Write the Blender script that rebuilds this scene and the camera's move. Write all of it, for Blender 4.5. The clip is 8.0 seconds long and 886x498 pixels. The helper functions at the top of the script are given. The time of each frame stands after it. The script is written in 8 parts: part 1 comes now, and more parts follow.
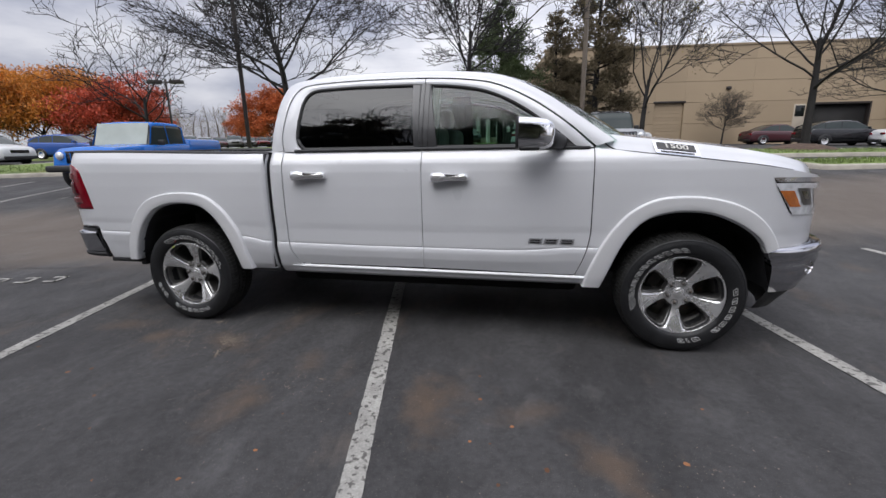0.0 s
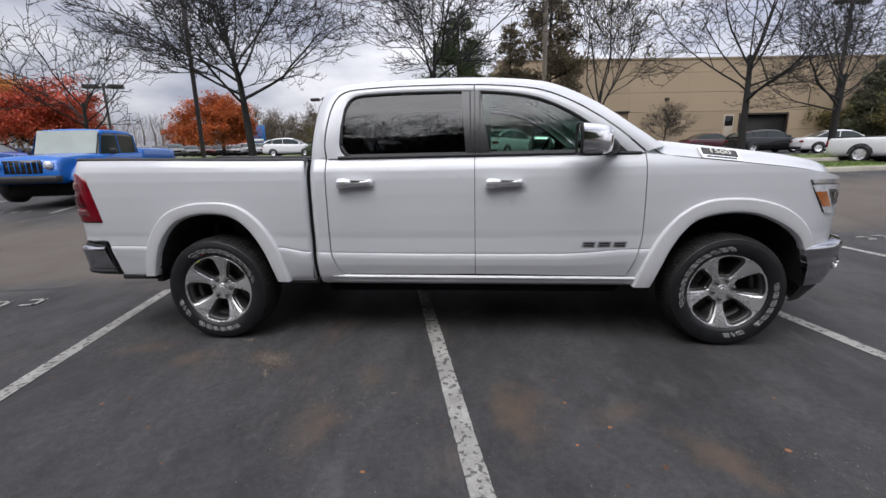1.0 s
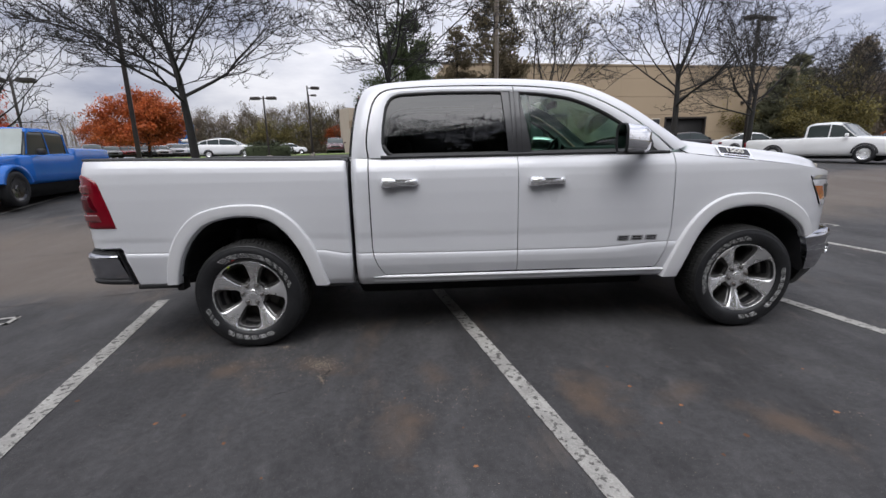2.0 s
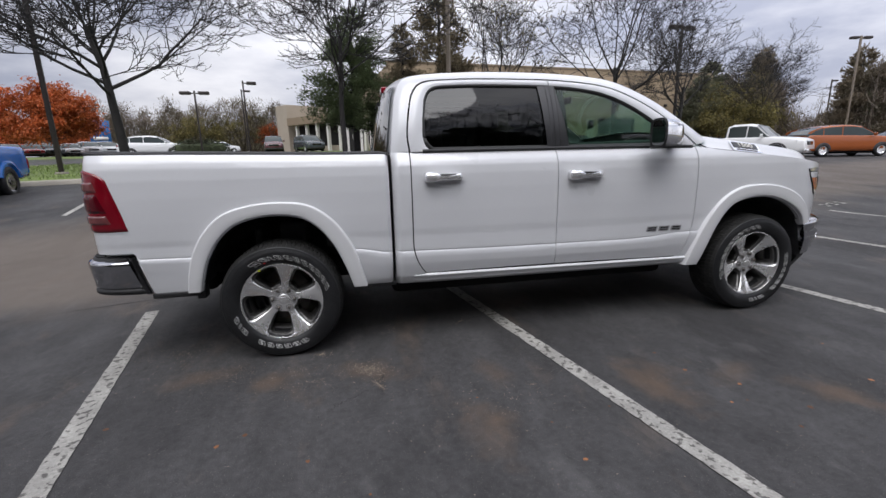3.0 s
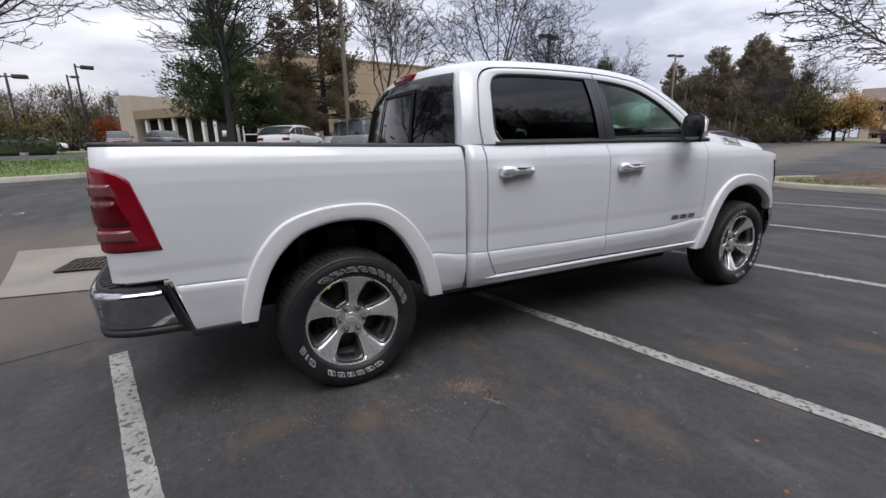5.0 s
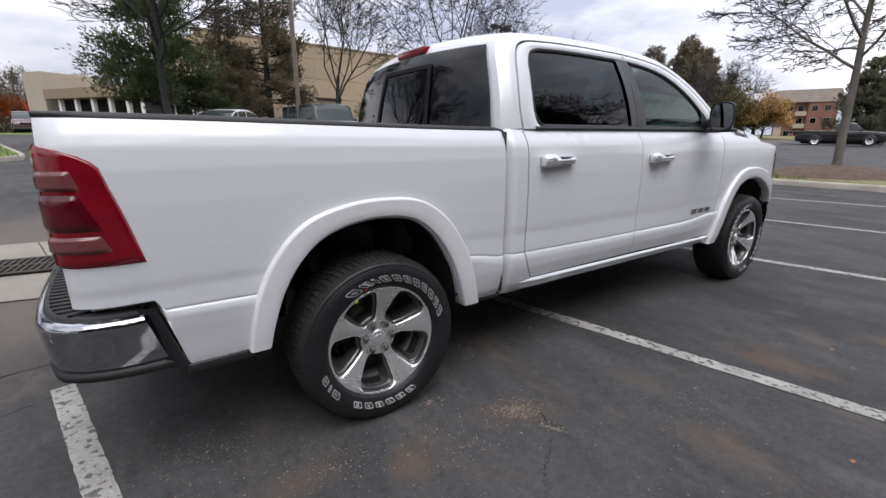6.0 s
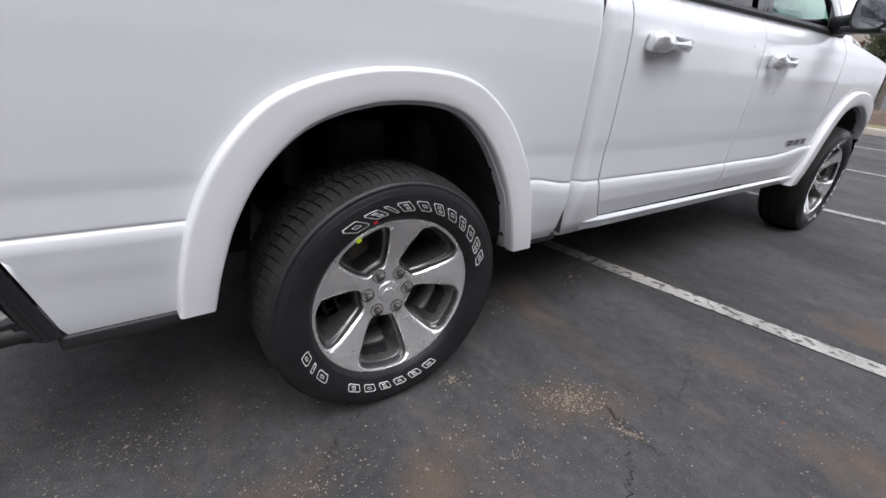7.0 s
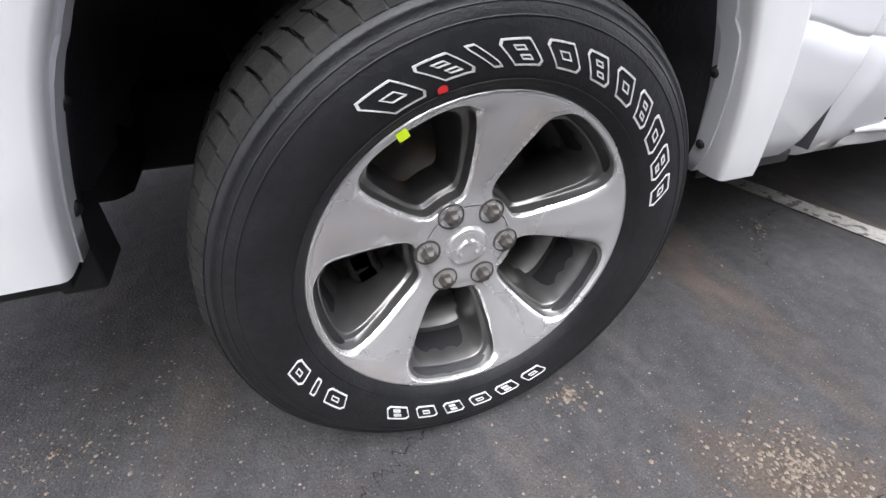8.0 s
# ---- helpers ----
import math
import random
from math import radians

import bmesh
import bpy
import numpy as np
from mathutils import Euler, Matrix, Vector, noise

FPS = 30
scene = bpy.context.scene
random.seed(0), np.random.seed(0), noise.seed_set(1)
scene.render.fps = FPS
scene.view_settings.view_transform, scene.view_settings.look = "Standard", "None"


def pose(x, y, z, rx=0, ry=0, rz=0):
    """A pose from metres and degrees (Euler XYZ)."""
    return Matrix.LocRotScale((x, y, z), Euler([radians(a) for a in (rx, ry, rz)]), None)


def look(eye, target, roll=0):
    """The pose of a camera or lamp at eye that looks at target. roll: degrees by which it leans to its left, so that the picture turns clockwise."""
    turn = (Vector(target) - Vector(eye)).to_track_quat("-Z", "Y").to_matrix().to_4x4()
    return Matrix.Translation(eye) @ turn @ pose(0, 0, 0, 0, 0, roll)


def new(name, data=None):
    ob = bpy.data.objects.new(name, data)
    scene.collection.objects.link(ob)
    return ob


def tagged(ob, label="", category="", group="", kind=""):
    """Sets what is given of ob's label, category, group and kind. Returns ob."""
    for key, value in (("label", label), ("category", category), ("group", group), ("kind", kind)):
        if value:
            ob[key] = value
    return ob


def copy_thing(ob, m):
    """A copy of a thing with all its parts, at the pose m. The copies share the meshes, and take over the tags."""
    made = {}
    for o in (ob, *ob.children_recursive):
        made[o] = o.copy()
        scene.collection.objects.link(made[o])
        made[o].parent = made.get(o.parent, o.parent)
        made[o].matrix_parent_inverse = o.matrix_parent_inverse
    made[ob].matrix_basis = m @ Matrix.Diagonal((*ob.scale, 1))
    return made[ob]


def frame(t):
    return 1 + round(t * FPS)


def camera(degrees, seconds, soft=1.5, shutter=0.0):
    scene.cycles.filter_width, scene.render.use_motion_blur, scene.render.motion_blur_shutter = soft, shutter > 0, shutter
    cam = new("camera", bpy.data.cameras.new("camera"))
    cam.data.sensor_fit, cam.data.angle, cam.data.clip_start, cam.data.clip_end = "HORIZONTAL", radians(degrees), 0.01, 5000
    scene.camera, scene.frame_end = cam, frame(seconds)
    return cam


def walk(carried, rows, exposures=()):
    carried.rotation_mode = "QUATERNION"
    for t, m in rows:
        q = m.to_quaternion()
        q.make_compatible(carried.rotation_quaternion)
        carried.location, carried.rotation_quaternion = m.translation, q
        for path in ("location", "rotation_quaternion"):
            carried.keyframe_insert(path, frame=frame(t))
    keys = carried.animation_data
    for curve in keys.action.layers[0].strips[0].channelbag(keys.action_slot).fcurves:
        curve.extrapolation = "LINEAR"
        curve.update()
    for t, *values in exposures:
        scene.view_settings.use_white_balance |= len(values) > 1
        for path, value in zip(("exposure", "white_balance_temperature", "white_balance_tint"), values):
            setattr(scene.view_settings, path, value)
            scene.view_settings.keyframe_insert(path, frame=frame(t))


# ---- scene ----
cam = camera(91.2, 8.0)
PATH = [
    (0, (2.691, -2.979, 1.373), (2.303, -1.073, 0.908), -1.1),
    (0.5, (2.34, -3.041, 1.356), (2.044, -1.114, 0.912), -1.4),
    (1, (1.984, -3.054, 1.372), (1.813, -1.109, 0.938), -1.3),
    (1.5, (1.607, -3.108, 1.373), (1.577, -1.154, 0.947), -1.4),
    (1.7, (1.467, -3.117, 1.376), (1.484, -1.164, 0.946), -1.4),
    (3, (0.548, -2.958, 1.353), (0.911, -1.042, 0.909), -1.3),
    (3.5, (0.228, -2.836, 1.339), (0.695, -0.943, 0.894), -1.5),
    (4, (-0.061, -2.691, 1.342), (0.535, -0.835, 0.894), -1.4),
    (4.5, (-0.378, -2.549, 1.353), (0.406, -0.766, 0.901), -1.0),
    (5.8, (-0.771, -1.85, 1.319), (0.262, -0.209, 0.826), -0.5),
    (6, (-0.804, -1.733, 1.314), (0.283, -0.132, 0.807), -0.1),
    (6.5, (-0.71, -1.393, 1.227), (0.379, 0.161, 0.595), 0.3),
    (6.7, (-0.636, -1.263, 1.188), (0.433, 0.273, 0.482), 1.8),
    (7, (-0.568, -1.055, 1.106), (0.502, 0.408, 0.263), 4.73),
    (7.5, (-0.439, -0.740, 0.972), (0.533, 0.701, -0.018), 4.83),
    (8, (-0.266, -0.523, 0.796), (0.376, 0.980, -0.357), 1.83),
]
walk(cam, [(t, look(eye, target, roll)) for t, eye, target, roll in PATH],
     exposures=[(0.0, 0.06), (4.7, 0.06), (6.0, 0.26), (6.5, 0.38), (7.0, 0.58), (7.5, 0.86), (8.0, 1.40)])

# ---- world, sun ----
SUN_AZ, SUN_EL = radians(200), radians(57)   # high behind the camera, a little to its left
world = bpy.data.worlds.new("overcast_sky")
scene.world = world
world.use_nodes = True
wn, wl = world.node_tree.nodes, world.node_tree.links
wn.clear()
w_out = wn.new("ShaderNodeOutputWorld")
w_bg = wn.new("ShaderNodeBackground")
w_sky = wn.new("ShaderNodeTexSky")
w_sky.sky_type, w_sky.sun_disc = "NISHITA", False
w_sky.sun_elevation, w_sky.sun_rotation = SUN_EL, SUN_AZ
w_sky.air_density, w_sky.dust_density = 1.0, 3.0
w_tc = wn.new("ShaderNodeTexCoord")
w_map = wn.new("ShaderNodeMapping")
w_map.inputs["Scale"].default_value = (1.0, 1.0, 3.2)
w_n = wn.new("ShaderNodeTexNoise")
w_n.inputs["Scale"].default_value, w_n.inputs["Detail"].default_value, w_n.inputs["Roughness"].default_value = 2.1, 7.0, 0.55
w_ramp = wn.new("ShaderNodeValToRGB")
w_ramp.color_ramp.elements[0].position, w_ramp.color_ramp.elements[0].color = 0.38, (4.2, 4.45, 5.6, 1)
w_ramp.color_ramp.elements[1].position, w_ramp.color_ramp.elements[1].color = 0.62, (9.3, 9.3, 9.95, 1)
w_sep = wn.new("ShaderNodeSeparateXYZ")
w_grad = wn.new("ShaderNodeMapRange")
w_grad.inputs["From Min"].default_value, w_grad.inputs["From Max"].default_value = 0.05, 1.0
w_grad.inputs["To Min"].default_value, w_grad.inputs["To Max"].default_value = 0.98, 2.1
w_mul = wn.new("ShaderNodeVectorMath")
w_mul.operation = "SCALE"
w_mix = wn.new("ShaderNodeMix")
w_mix.data_type = "RGBA"
w_mix.inputs["Factor"].default_value = 0.93
wl.new(w_tc.outputs["Generated"], w_map.inputs["Vector"])
wl.new(w_map.outputs["Vector"], w_n.inputs["Vector"])
wl.new(w_n.outputs["Fac"], w_ramp.inputs["Fac"])
wl.new(w_tc.outputs["Generated"], w_sep.inputs["Vector"])
wl.new(w_sep.outputs["Z"], w_grad.inputs["Value"])
w_east = wn.new("ShaderNodeMapRange")
w_east.inputs["From Min"].default_value, w_east.inputs["From Max"].default_value = -0.9, 0.9
w_east.inputs["To Min"].default_value, w_east.inputs["To Max"].default_value = 0.80, 1.18
w_both = wn.new("ShaderNodeMath")
w_both.operation = "MULTIPLY"
wl.new(w_sep.outputs["X"], w_east.inputs["Value"])
wl.new(w_east.outputs["Result"], w_both.inputs[0])
wl.new(w_grad.outputs["Result"], w_both.inputs[1])
wl.new(w_ramp.outputs["Color"], w_mul.inputs["Vector"])
wl.new(w_both.outputs["Value"], w_mul.inputs["Scale"])
wl.new(w_sky.outputs["Color"], w_mix.inputs["A"])
wl.new(w_mul.outputs["Vector"], w_mix.inputs["B"])
wl.new(w_mix.outputs["Result"], w_bg.inputs["Color"])
w_bg.inputs["Strength"].default_value = 0.096
wl.new(w_bg.outputs["Background"], w_out.inputs["Surface"])

sun = new("sun", bpy.data.lights.new("sun", "SUN"))
sun.data.energy, sun.data.angle, sun.data.color = 2.30, radians(52), (0.98, 0.98, 1.0)
sun.matrix_world = look((0, 0, 30), (-30 * math.sin(SUN_AZ) * math.cos(SUN_EL), -30 * math.cos(SUN_AZ) * math.cos(SUN_EL), 30 - 30 * math.sin(SUN_EL)))

# ---- materials ----
def material(name, base, rough=0.6, metal=0.0, coat=0.0, vary=0.0, scale=8.0, fine=0.0, fine_scale=120.0, bump=0.0, bump_scale=150.0,
             island=0.0, rnd=0.0, second=None, second_at=0.55, second_scale=1.5, rough_vary=0.0, space="Object", spec=0.5, band=0.08, speck=None, speck_scale=160.0, speck_at=0.68):
    """A node material: base colour, slow and fine variation, an optional second tone in patches, relief."""
    m = bpy.data.materials.new(name)
    m.use_nodes = True
    n, l = m.node_tree.nodes, m.node_tree.links
    b = n["Principled BSDF"]
    b.inputs["Roughness"].default_value, b.inputs["Metallic"].default_value = rough, metal
    b.inputs["Coat Weight"].default_value, b.inputs["Coat Roughness"].default_value = coat, 0.04
    b.inputs["Specular IOR Level"].default_value = spec
    tc = n.new("ShaderNodeTexCoord")

    def tex(sc, detail=4.0):
        t = n.new("ShaderNodeTexNoise")
        t.inputs["Scale"].default_value, t.inputs["Detail"].default_value = sc, detail
        l.new(tc.outputs[space], t.inputs["Vector"])
        return t

    def brighten(col, fac, amount):
        mr = n.new("ShaderNodeMapRange")
        mr.inputs["From Min"].default_value, mr.inputs["From Max"].default_value = 0.25, 0.75
        mr.inputs["To Min"].default_value, mr.inputs["To Max"].default_value = 1 - amount, 1 + amount
        l.new(fac, mr.inputs["Value"])
        v = n.new("ShaderNodeVectorMath")
        v.operation = "SCALE"
        l.new(col, v.inputs[0])
        l.new(mr.outputs["Result"], v.inputs["Scale"])
        return v.outputs["Vector"]

    rgb = n.new("ShaderNodeRGB")
    rgb.outputs[0].default_value = (*base, 1)
    col = rgb.outputs[0]
    if second:
        t = tex(second_scale, 6.0)
        mr = n.new("ShaderNodeMapRange")
        mr.inputs["From Min"].default_value, mr.inputs["From Max"].default_value = second_at - band, second_at + band
        l.new(t.outputs["Fac"], mr.inputs["Value"])
        mx = n.new("ShaderNodeMix")
        mx.data_type = "RGBA"
        mx.inputs["B"].default_value = (*second, 1)
        l.new(col, mx.inputs["A"])
        l.new(mr.outputs["Result"], mx.inputs["Factor"])
        col = mx.outputs["Result"]
    if speck:
        t = tex(speck_scale, 2.0)
        mr = n.new("ShaderNodeMapRange")
        mr.inputs["From Min"].default_value, mr.inputs["From Max"].default_value = speck_at - 0.03, speck_at + 0.03
        l.new(t.outputs["Fac"], mr.inputs["Value"])
        mx = n.new("ShaderNodeMix")
        mx.data_type = "RGBA"
        mx.inputs["B"].default_value = (*speck, 1)
        l.new(col, mx.inputs["A"])
        l.new(mr.outputs["Result"], mx.inputs["Factor"])
        col = mx.outputs["Result"]
    if vary:
        col = brighten(col, tex(scale).outputs["Fac"], vary)
    if fine:
        col = brighten(col, tex(fine_scale, 2.0).outputs["Fac"], fine)
    if island:
        g = n.new("ShaderNodeNewGeometry")
        col = brighten(col, g.outputs["Random Per Island"], island)
    if rnd:
        g = n.new("ShaderNodeObjectInfo")
        col = brighten(col, g.outputs["Random"], rnd)
    l.new(col, b.inputs["Base Color"])
    if rough_vary:
        t = tex(scale * 0.6)
        mr = n.new("ShaderNodeMapRange")
        mr.inputs["From Min"].default_value, mr.inputs["From Max"].default_value = 0.3, 0.7
        mr.inputs["To Min"].default_value, mr.inputs["To Max"].default_value = max(0.02, rough - rough_vary), min(1, rough + rough_vary)
        l.new(t.outputs["Fac"], mr.inputs["Value"])
        l.new(mr.outputs["Result"], b.inputs["Roughness"])
    if bump:
        bp = n.new("ShaderNodeBump")
        bp.inputs["Strength"].default_value, bp.inputs["Distance"].default_value = bump, 0.01
        l.new(tex(bump_scale, 3.0).outputs["Fac"], bp.inputs["Height"])
        l.new(bp.outputs["Normal"], b.inputs["Normal"])
    return m


def glass(name, tint, gloss=1.0):
    """A pane: clear tint with a gloss that grows at grazing angles, alike from both sides."""
    m = bpy.data.materials.new(name)
    m.use_nodes = True
    n, l = m.node_tree.nodes, m.node_tree.links
    n.clear()
    out = n.new("ShaderNodeOutputMaterial")
    tr, gl, mx, fr = n.new("ShaderNodeBsdfTransparent"), n.new("ShaderNodeBsdfGlossy"), n.new("ShaderNodeMixShader"), n.new("ShaderNodeLayerWeight")
    po, ad = n.new("ShaderNodeMath"), n.new("ShaderNodeMath")
    tr.inputs["Color"].default_value = (*tint, 1)
    gl.inputs["Roughness"].default_value = 0.01
    gl.inputs["Color"].default_value = (gloss, gloss, gloss, 1)
    fr.inputs["Blend"].default_value = 0.5
    po.operation, po.inputs[1].default_value = "POWER", 5.0
    ad.operation, ad.inputs[1].default_value, ad.inputs[2].default_value = "MULTIPLY_ADD", 0.96, 0.042
    l.new(fr.outputs["Facing"], po.inputs[0])
    l.new(po.outputs["Value"], ad.inputs[0])
    l.new(ad.outputs["Value"], mx.inputs["Fac"])
    l.new(tr.outputs["BSDF"], mx.inputs[1])
    l.new(gl.outputs["BSDF"], mx.inputs[2])
    l.new(mx.outputs["Shader"], out.inputs["Surface"])
    return m


M = {}
M["paint"] = material("white_paint", (0.66, 0.665, 0.685), 0.32, coat=0.9, vary=0.02, scale=2.0, rough_vary=0.05, bump=0.01, bump_scale=3.0)
M["flare"] = material("flare_paint", (0.70, 0.70, 0.71), 0.36, coat=0.7, vary=0.02, scale=3.0)
M["chrome"] = material("chrome", (0.86, 0.86, 0.87), 0.06, 1.0, vary=0.05, scale=5.0)
M["satin"] = material("satin_chrome", (0.88, 0.88, 0.89), 0.24, 0.75, coat=0.6, vary=0.05, scale=9.0)
M["bumper"] = material("bumper_chrome", (0.50, 0.50, 0.52), 0.08, 1.0, vary=0.05, scale=4.0)
M["alloy"] = material("machined_alloy", (0.86, 0.855, 0.85), 0.27, 0.78, coat=0.4, vary=0.04, scale=9.0, rough_vary=0.05)
M["barrel"] = material("barrel_alloy", (0.17, 0.165, 0.16), 0.36, 0.8, vary=0.2, scale=12.0)
M["pocket"] = material("dark_alloy", (0.15, 0.147, 0.143), 0.28, 0.7, vary=0.2, scale=18.0)
M["steel"] = material("brake_steel", (0.13, 0.12, 0.112), 0.45, 0.7, vary=0.2, scale=30.0, second=(0.17, 0.11, 0.07), second_at=0.62, second_scale=14.0)
M["rubber"] = material("tyre_rubber", (0.0140, 0.0143, 0.0155), 0.44, spec=0.40, vary=0.3, scale=14.0, fine=0.25, fine_scale=90.0, bump=0.12, bump_scale=260.0, rough_vary=0.1)
M["tread"] = material("tread_rubber", (0.021, 0.0208, 0.020), 0.85, spec=0.2, vary=0.3, scale=20.0, island=0.10, bump=0.25, bump_scale=200.0)
M["letter"] = material("white_rubber", (0.66, 0.66, 0.65), 0.6, vary=0.12, scale=60.0)
M["black"] = material("black_plastic", (0.016, 0.016, 0.017), 0.55, vary=0.25, scale=12.0, bump=0.08, bump_scale=400.0)
M["gloss_black"] = material("gloss_black", (0.010, 0.010, 0.011), 0.14, coat=0.6, vary=0.1)
M["gasket"] = material("rubber_seal", (0.012, 0.012, 0.012), 0.5, vary=0.2)
M["pillar"] = material("pillar_black", (0.028, 0.028, 0.030), 0.35, coat=0.3, vary=0.15, scale=6.0)
M["well_steel"] = material("wheelhouse_steel", (0.105, 0.105, 0.11), 0.6, vary=0.35, scale=9.0, bump=0.2, bump_scale=60.0)
M["shield"] = material("brake_shield", (0.115, 0.118, 0.095), 0.5, 0.3, vary=0.3, scale=14.0)
M["liner"] = material("wheel_liner", (0.052, 0.052, 0.056), 0.6, vary=0.4, scale=10.0, bump=0.3, bump_scale=90.0)
M["under"] = material("underbody", (0.008, 0.008, 0.008), 0.8, spec=0.2, vary=0.4, scale=8.0)
M["interior"] = material("cabin_leather", (0.035, 0.034, 0.034), 0.5, vary=0.3, scale=10.0)
M["seatgrey"] = material("seat_leather", (0.12, 0.115, 0.11), 0.45, vary=0.2, scale=12.0)
M["red"] = material("red_lens", (0.185, 0.004, 0.012), 0.08, coat=0.5, spec=0.4, vary=0.18, scale=10.0)
M["deepred"] = material("deep_red_lens", (0.080, 0.002, 0.007), 0.08, coat=0.5, spec=0.4, vary=0.18, scale=10.0)
M["palelens"] = material("pale_lens", (0.15, 0.045, 0.047), 0.14, coat=0.3, vary=0.2, scale=25.0)
M["badge"] = material("badge_grey", (0.33, 0.33, 0.345), 0.30, 0.4, coat=0.4, vary=0.1, scale=20.0)
M["lamp"] = material("lamp_reflector", (0.74, 0.75, 0.77), 0.18, 0.25, coat=0.8, vary=0.25, scale=20.0)
M["amber"] = material("amber_lens", (0.46, 0.13, 0.02), 0.12, coat=1.0, vary=0.2, scale=30.0)
M["yellow"] = material("yellow_mark", (0.62, 0.80, 0.02), 0.5, vary=0.1)
M["redmark"] = material("red_paint_mark", (0.55, 0.02, 0.02), 0.6, vary=0.15)
M["dark_glass"] = glass("privacy_glass", (0.045, 0.05, 0.055))
M["clear_glass"] = glass("door_glass", (0.42, 0.58, 0.50))
M["car_glass"] = glass("car_glass", (0.10, 0.13, 0.14))
M["shade_foil"] = material("sunshade_foil", (0.17, 0.205, 0.18), 0.3, coat=0.5, vary=0.12, scale=3.0)
M["mirror"] = material("mirror_glass", (0.75, 0.78, 0.8), 0.02, 1.0)


def asphalt(name, base):
    """Worn sealcoat: streaks along the stalls, chalky and rusty patches, brown blots, fine grit."""
    m = bpy.data.materials.new(name)
    m.use_nodes = True
    n, l = m.node_tree.nodes, m.node_tree.links
    b = n["Principled BSDF"]
    b.inputs["Specular IOR Level"].default_value = 0.16
    tc = n.new("ShaderNodeTexCoord")
    mp = n.new("ShaderNodeMapping")
    mp.inputs["Rotation"].default_value = (0, 0, radians(-15))
    mp.inputs["Scale"].default_value = (1.0, 0.48, 1.0)
    l.new(tc.outputs["Object"], mp.inputs["Vector"])

    def tex(sc, detail, rough, stretched=True):
        t = n.new("ShaderNodeTexNoise")
        t.inputs["Scale"].default_value, t.inputs["Detail"].default_value, t.inputs["Roughness"].default_value = sc, detail, rough
        l.new((mp.outputs["Vector"] if stretched else tc.outputs["Object"]), t.inputs["Vector"])
        return t.outputs["Fac"]

    def span(value, a0, a1, b0, b1):
        mr = n.new("ShaderNodeMapRange")
        for key, x in zip(("From Min", "From Max", "To Min", "To Max"), (a0, a1, b0, b1)):
            mr.inputs[key].default_value = x
        l.new(value, mr.inputs["Value"])
        return mr.outputs["Result"]

    def mixed(col, tint, fac):
        mx = n.new("ShaderNodeMix")
        mx.data_type = "RGBA"
        mx.inputs["B"].default_value = (*tint, 1)
        l.new(col, mx.inputs["A"])
        l.new(fac, mx.inputs["Factor"])
        return mx.outputs["Result"]

    def scaled(col, fac):
        v = n.new("ShaderNodeVectorMath")
        v.operation = "SCALE"
        l.new(col, v.inputs[0])
        l.new(fac, v.inputs["Scale"])
        return v.outputs["Vector"]
    rgb = n.new("ShaderNodeRGB")
    rgb.outputs[0].default_value = (*base, 1)
    col = scaled(rgb.outputs[0], span(tex(1.1, 9, 0.6), 0.3, 0.7, 0.66, 1.34))
    col = scaled(col, span(tex(6.0, 8, 0.65), 0.3, 0.7, 0.80, 1.20))
    col = scaled(col, span(tex(24.0, 6, 0.7, False), 0.3, 0.7, 0.76, 1.24))
    col = mixed(col, (0.112, 0.110, 0.110), span(tex(3.4, 8, 0.66), 0.58, 0.72, 0.0, 0.60))
    col = mixed(col, (0.108, 0.080, 0.060), span(tex(1.7, 9, 0.66), 0.57, 0.74, 0.0, 0.70))
    blot = tex(5.0, 7, 0.65, False)
    for x, y, rx, ry, turn, amount in ((2.17, -0.95, 0.13, 0.30, 15, 0.9), (2.72, -0.92, 0.22, 0.10, 25, 0.6), (3.06, -1.25, 0.10, 0.26, 40, 0.8), (1.09, -1.15, 0.12, 0.25, 10, 0.5), (0.54, -0.40, 0.24, 0.14, -30, 0.8),
                                       (-0.04, -0.40, 0.14, 0.11, 20, 0.8), (1.14, -1.03, 0.10, 0.24, 30, 0.7), (2.29, -0.81, 0.12, 0.2, 20, 0.6), (1.30, -0.6, 0.1, 0.2, 10, 0.5), (-0.5, -0.25, 0.25, 0.12, 15, 0.6)):
        d = n.new("ShaderNodeMapping")
        d.vector_type = "TEXTURE"
        d.inputs["Location"].default_value, d.inputs["Rotation"].default_value, d.inputs["Scale"].default_value = (x, y, 0), (0, 0, radians(turn)), (rx, ry, 1.0)
        l.new(tc.outputs["Object"], d.inputs["Vector"])
        ln = n.new("ShaderNodeVectorMath")
        ln.operation = "LENGTH"
        l.new(d.outputs["Vector"], ln.inputs[0])
        sm = n.new("ShaderNodeMath")
        sm.operation = "MULTIPLY_ADD"
        sm.inputs[1].default_value = 2.6
        l.new(blot, sm.inputs[0])
        l.new(ln.outputs["Value"], sm.inputs[2])
        col = mixed(col, (0.118, 0.084, 0.060), span(sm.outputs["Value"], 2.45, 1.35, 0.0, amount * 0.8))
    col = mixed(col, (0.21, 0.19, 0.17), span(tex(170, 2, 0.5, False), 0.665, 0.725, 0.0, 1.0))
    col = scaled(col, span(tex(240, 2, 0.5, False), 0.25, 0.75, 0.72, 1.28))
    l.new(col, b.inputs["Base Color"])
    l.new(span(tex(1.3, 6, 0.6), 0.3, 0.7, 0.58, 0.82), b.inputs["Roughness"])
    bp = n.new("ShaderNodeBump")
    bp.inputs["Strength"].default_value, bp.inputs["Distance"].default_value = 0.55, 0.008
    l.new(tex(150, 3, 0.55, False), bp.inputs["Height"])
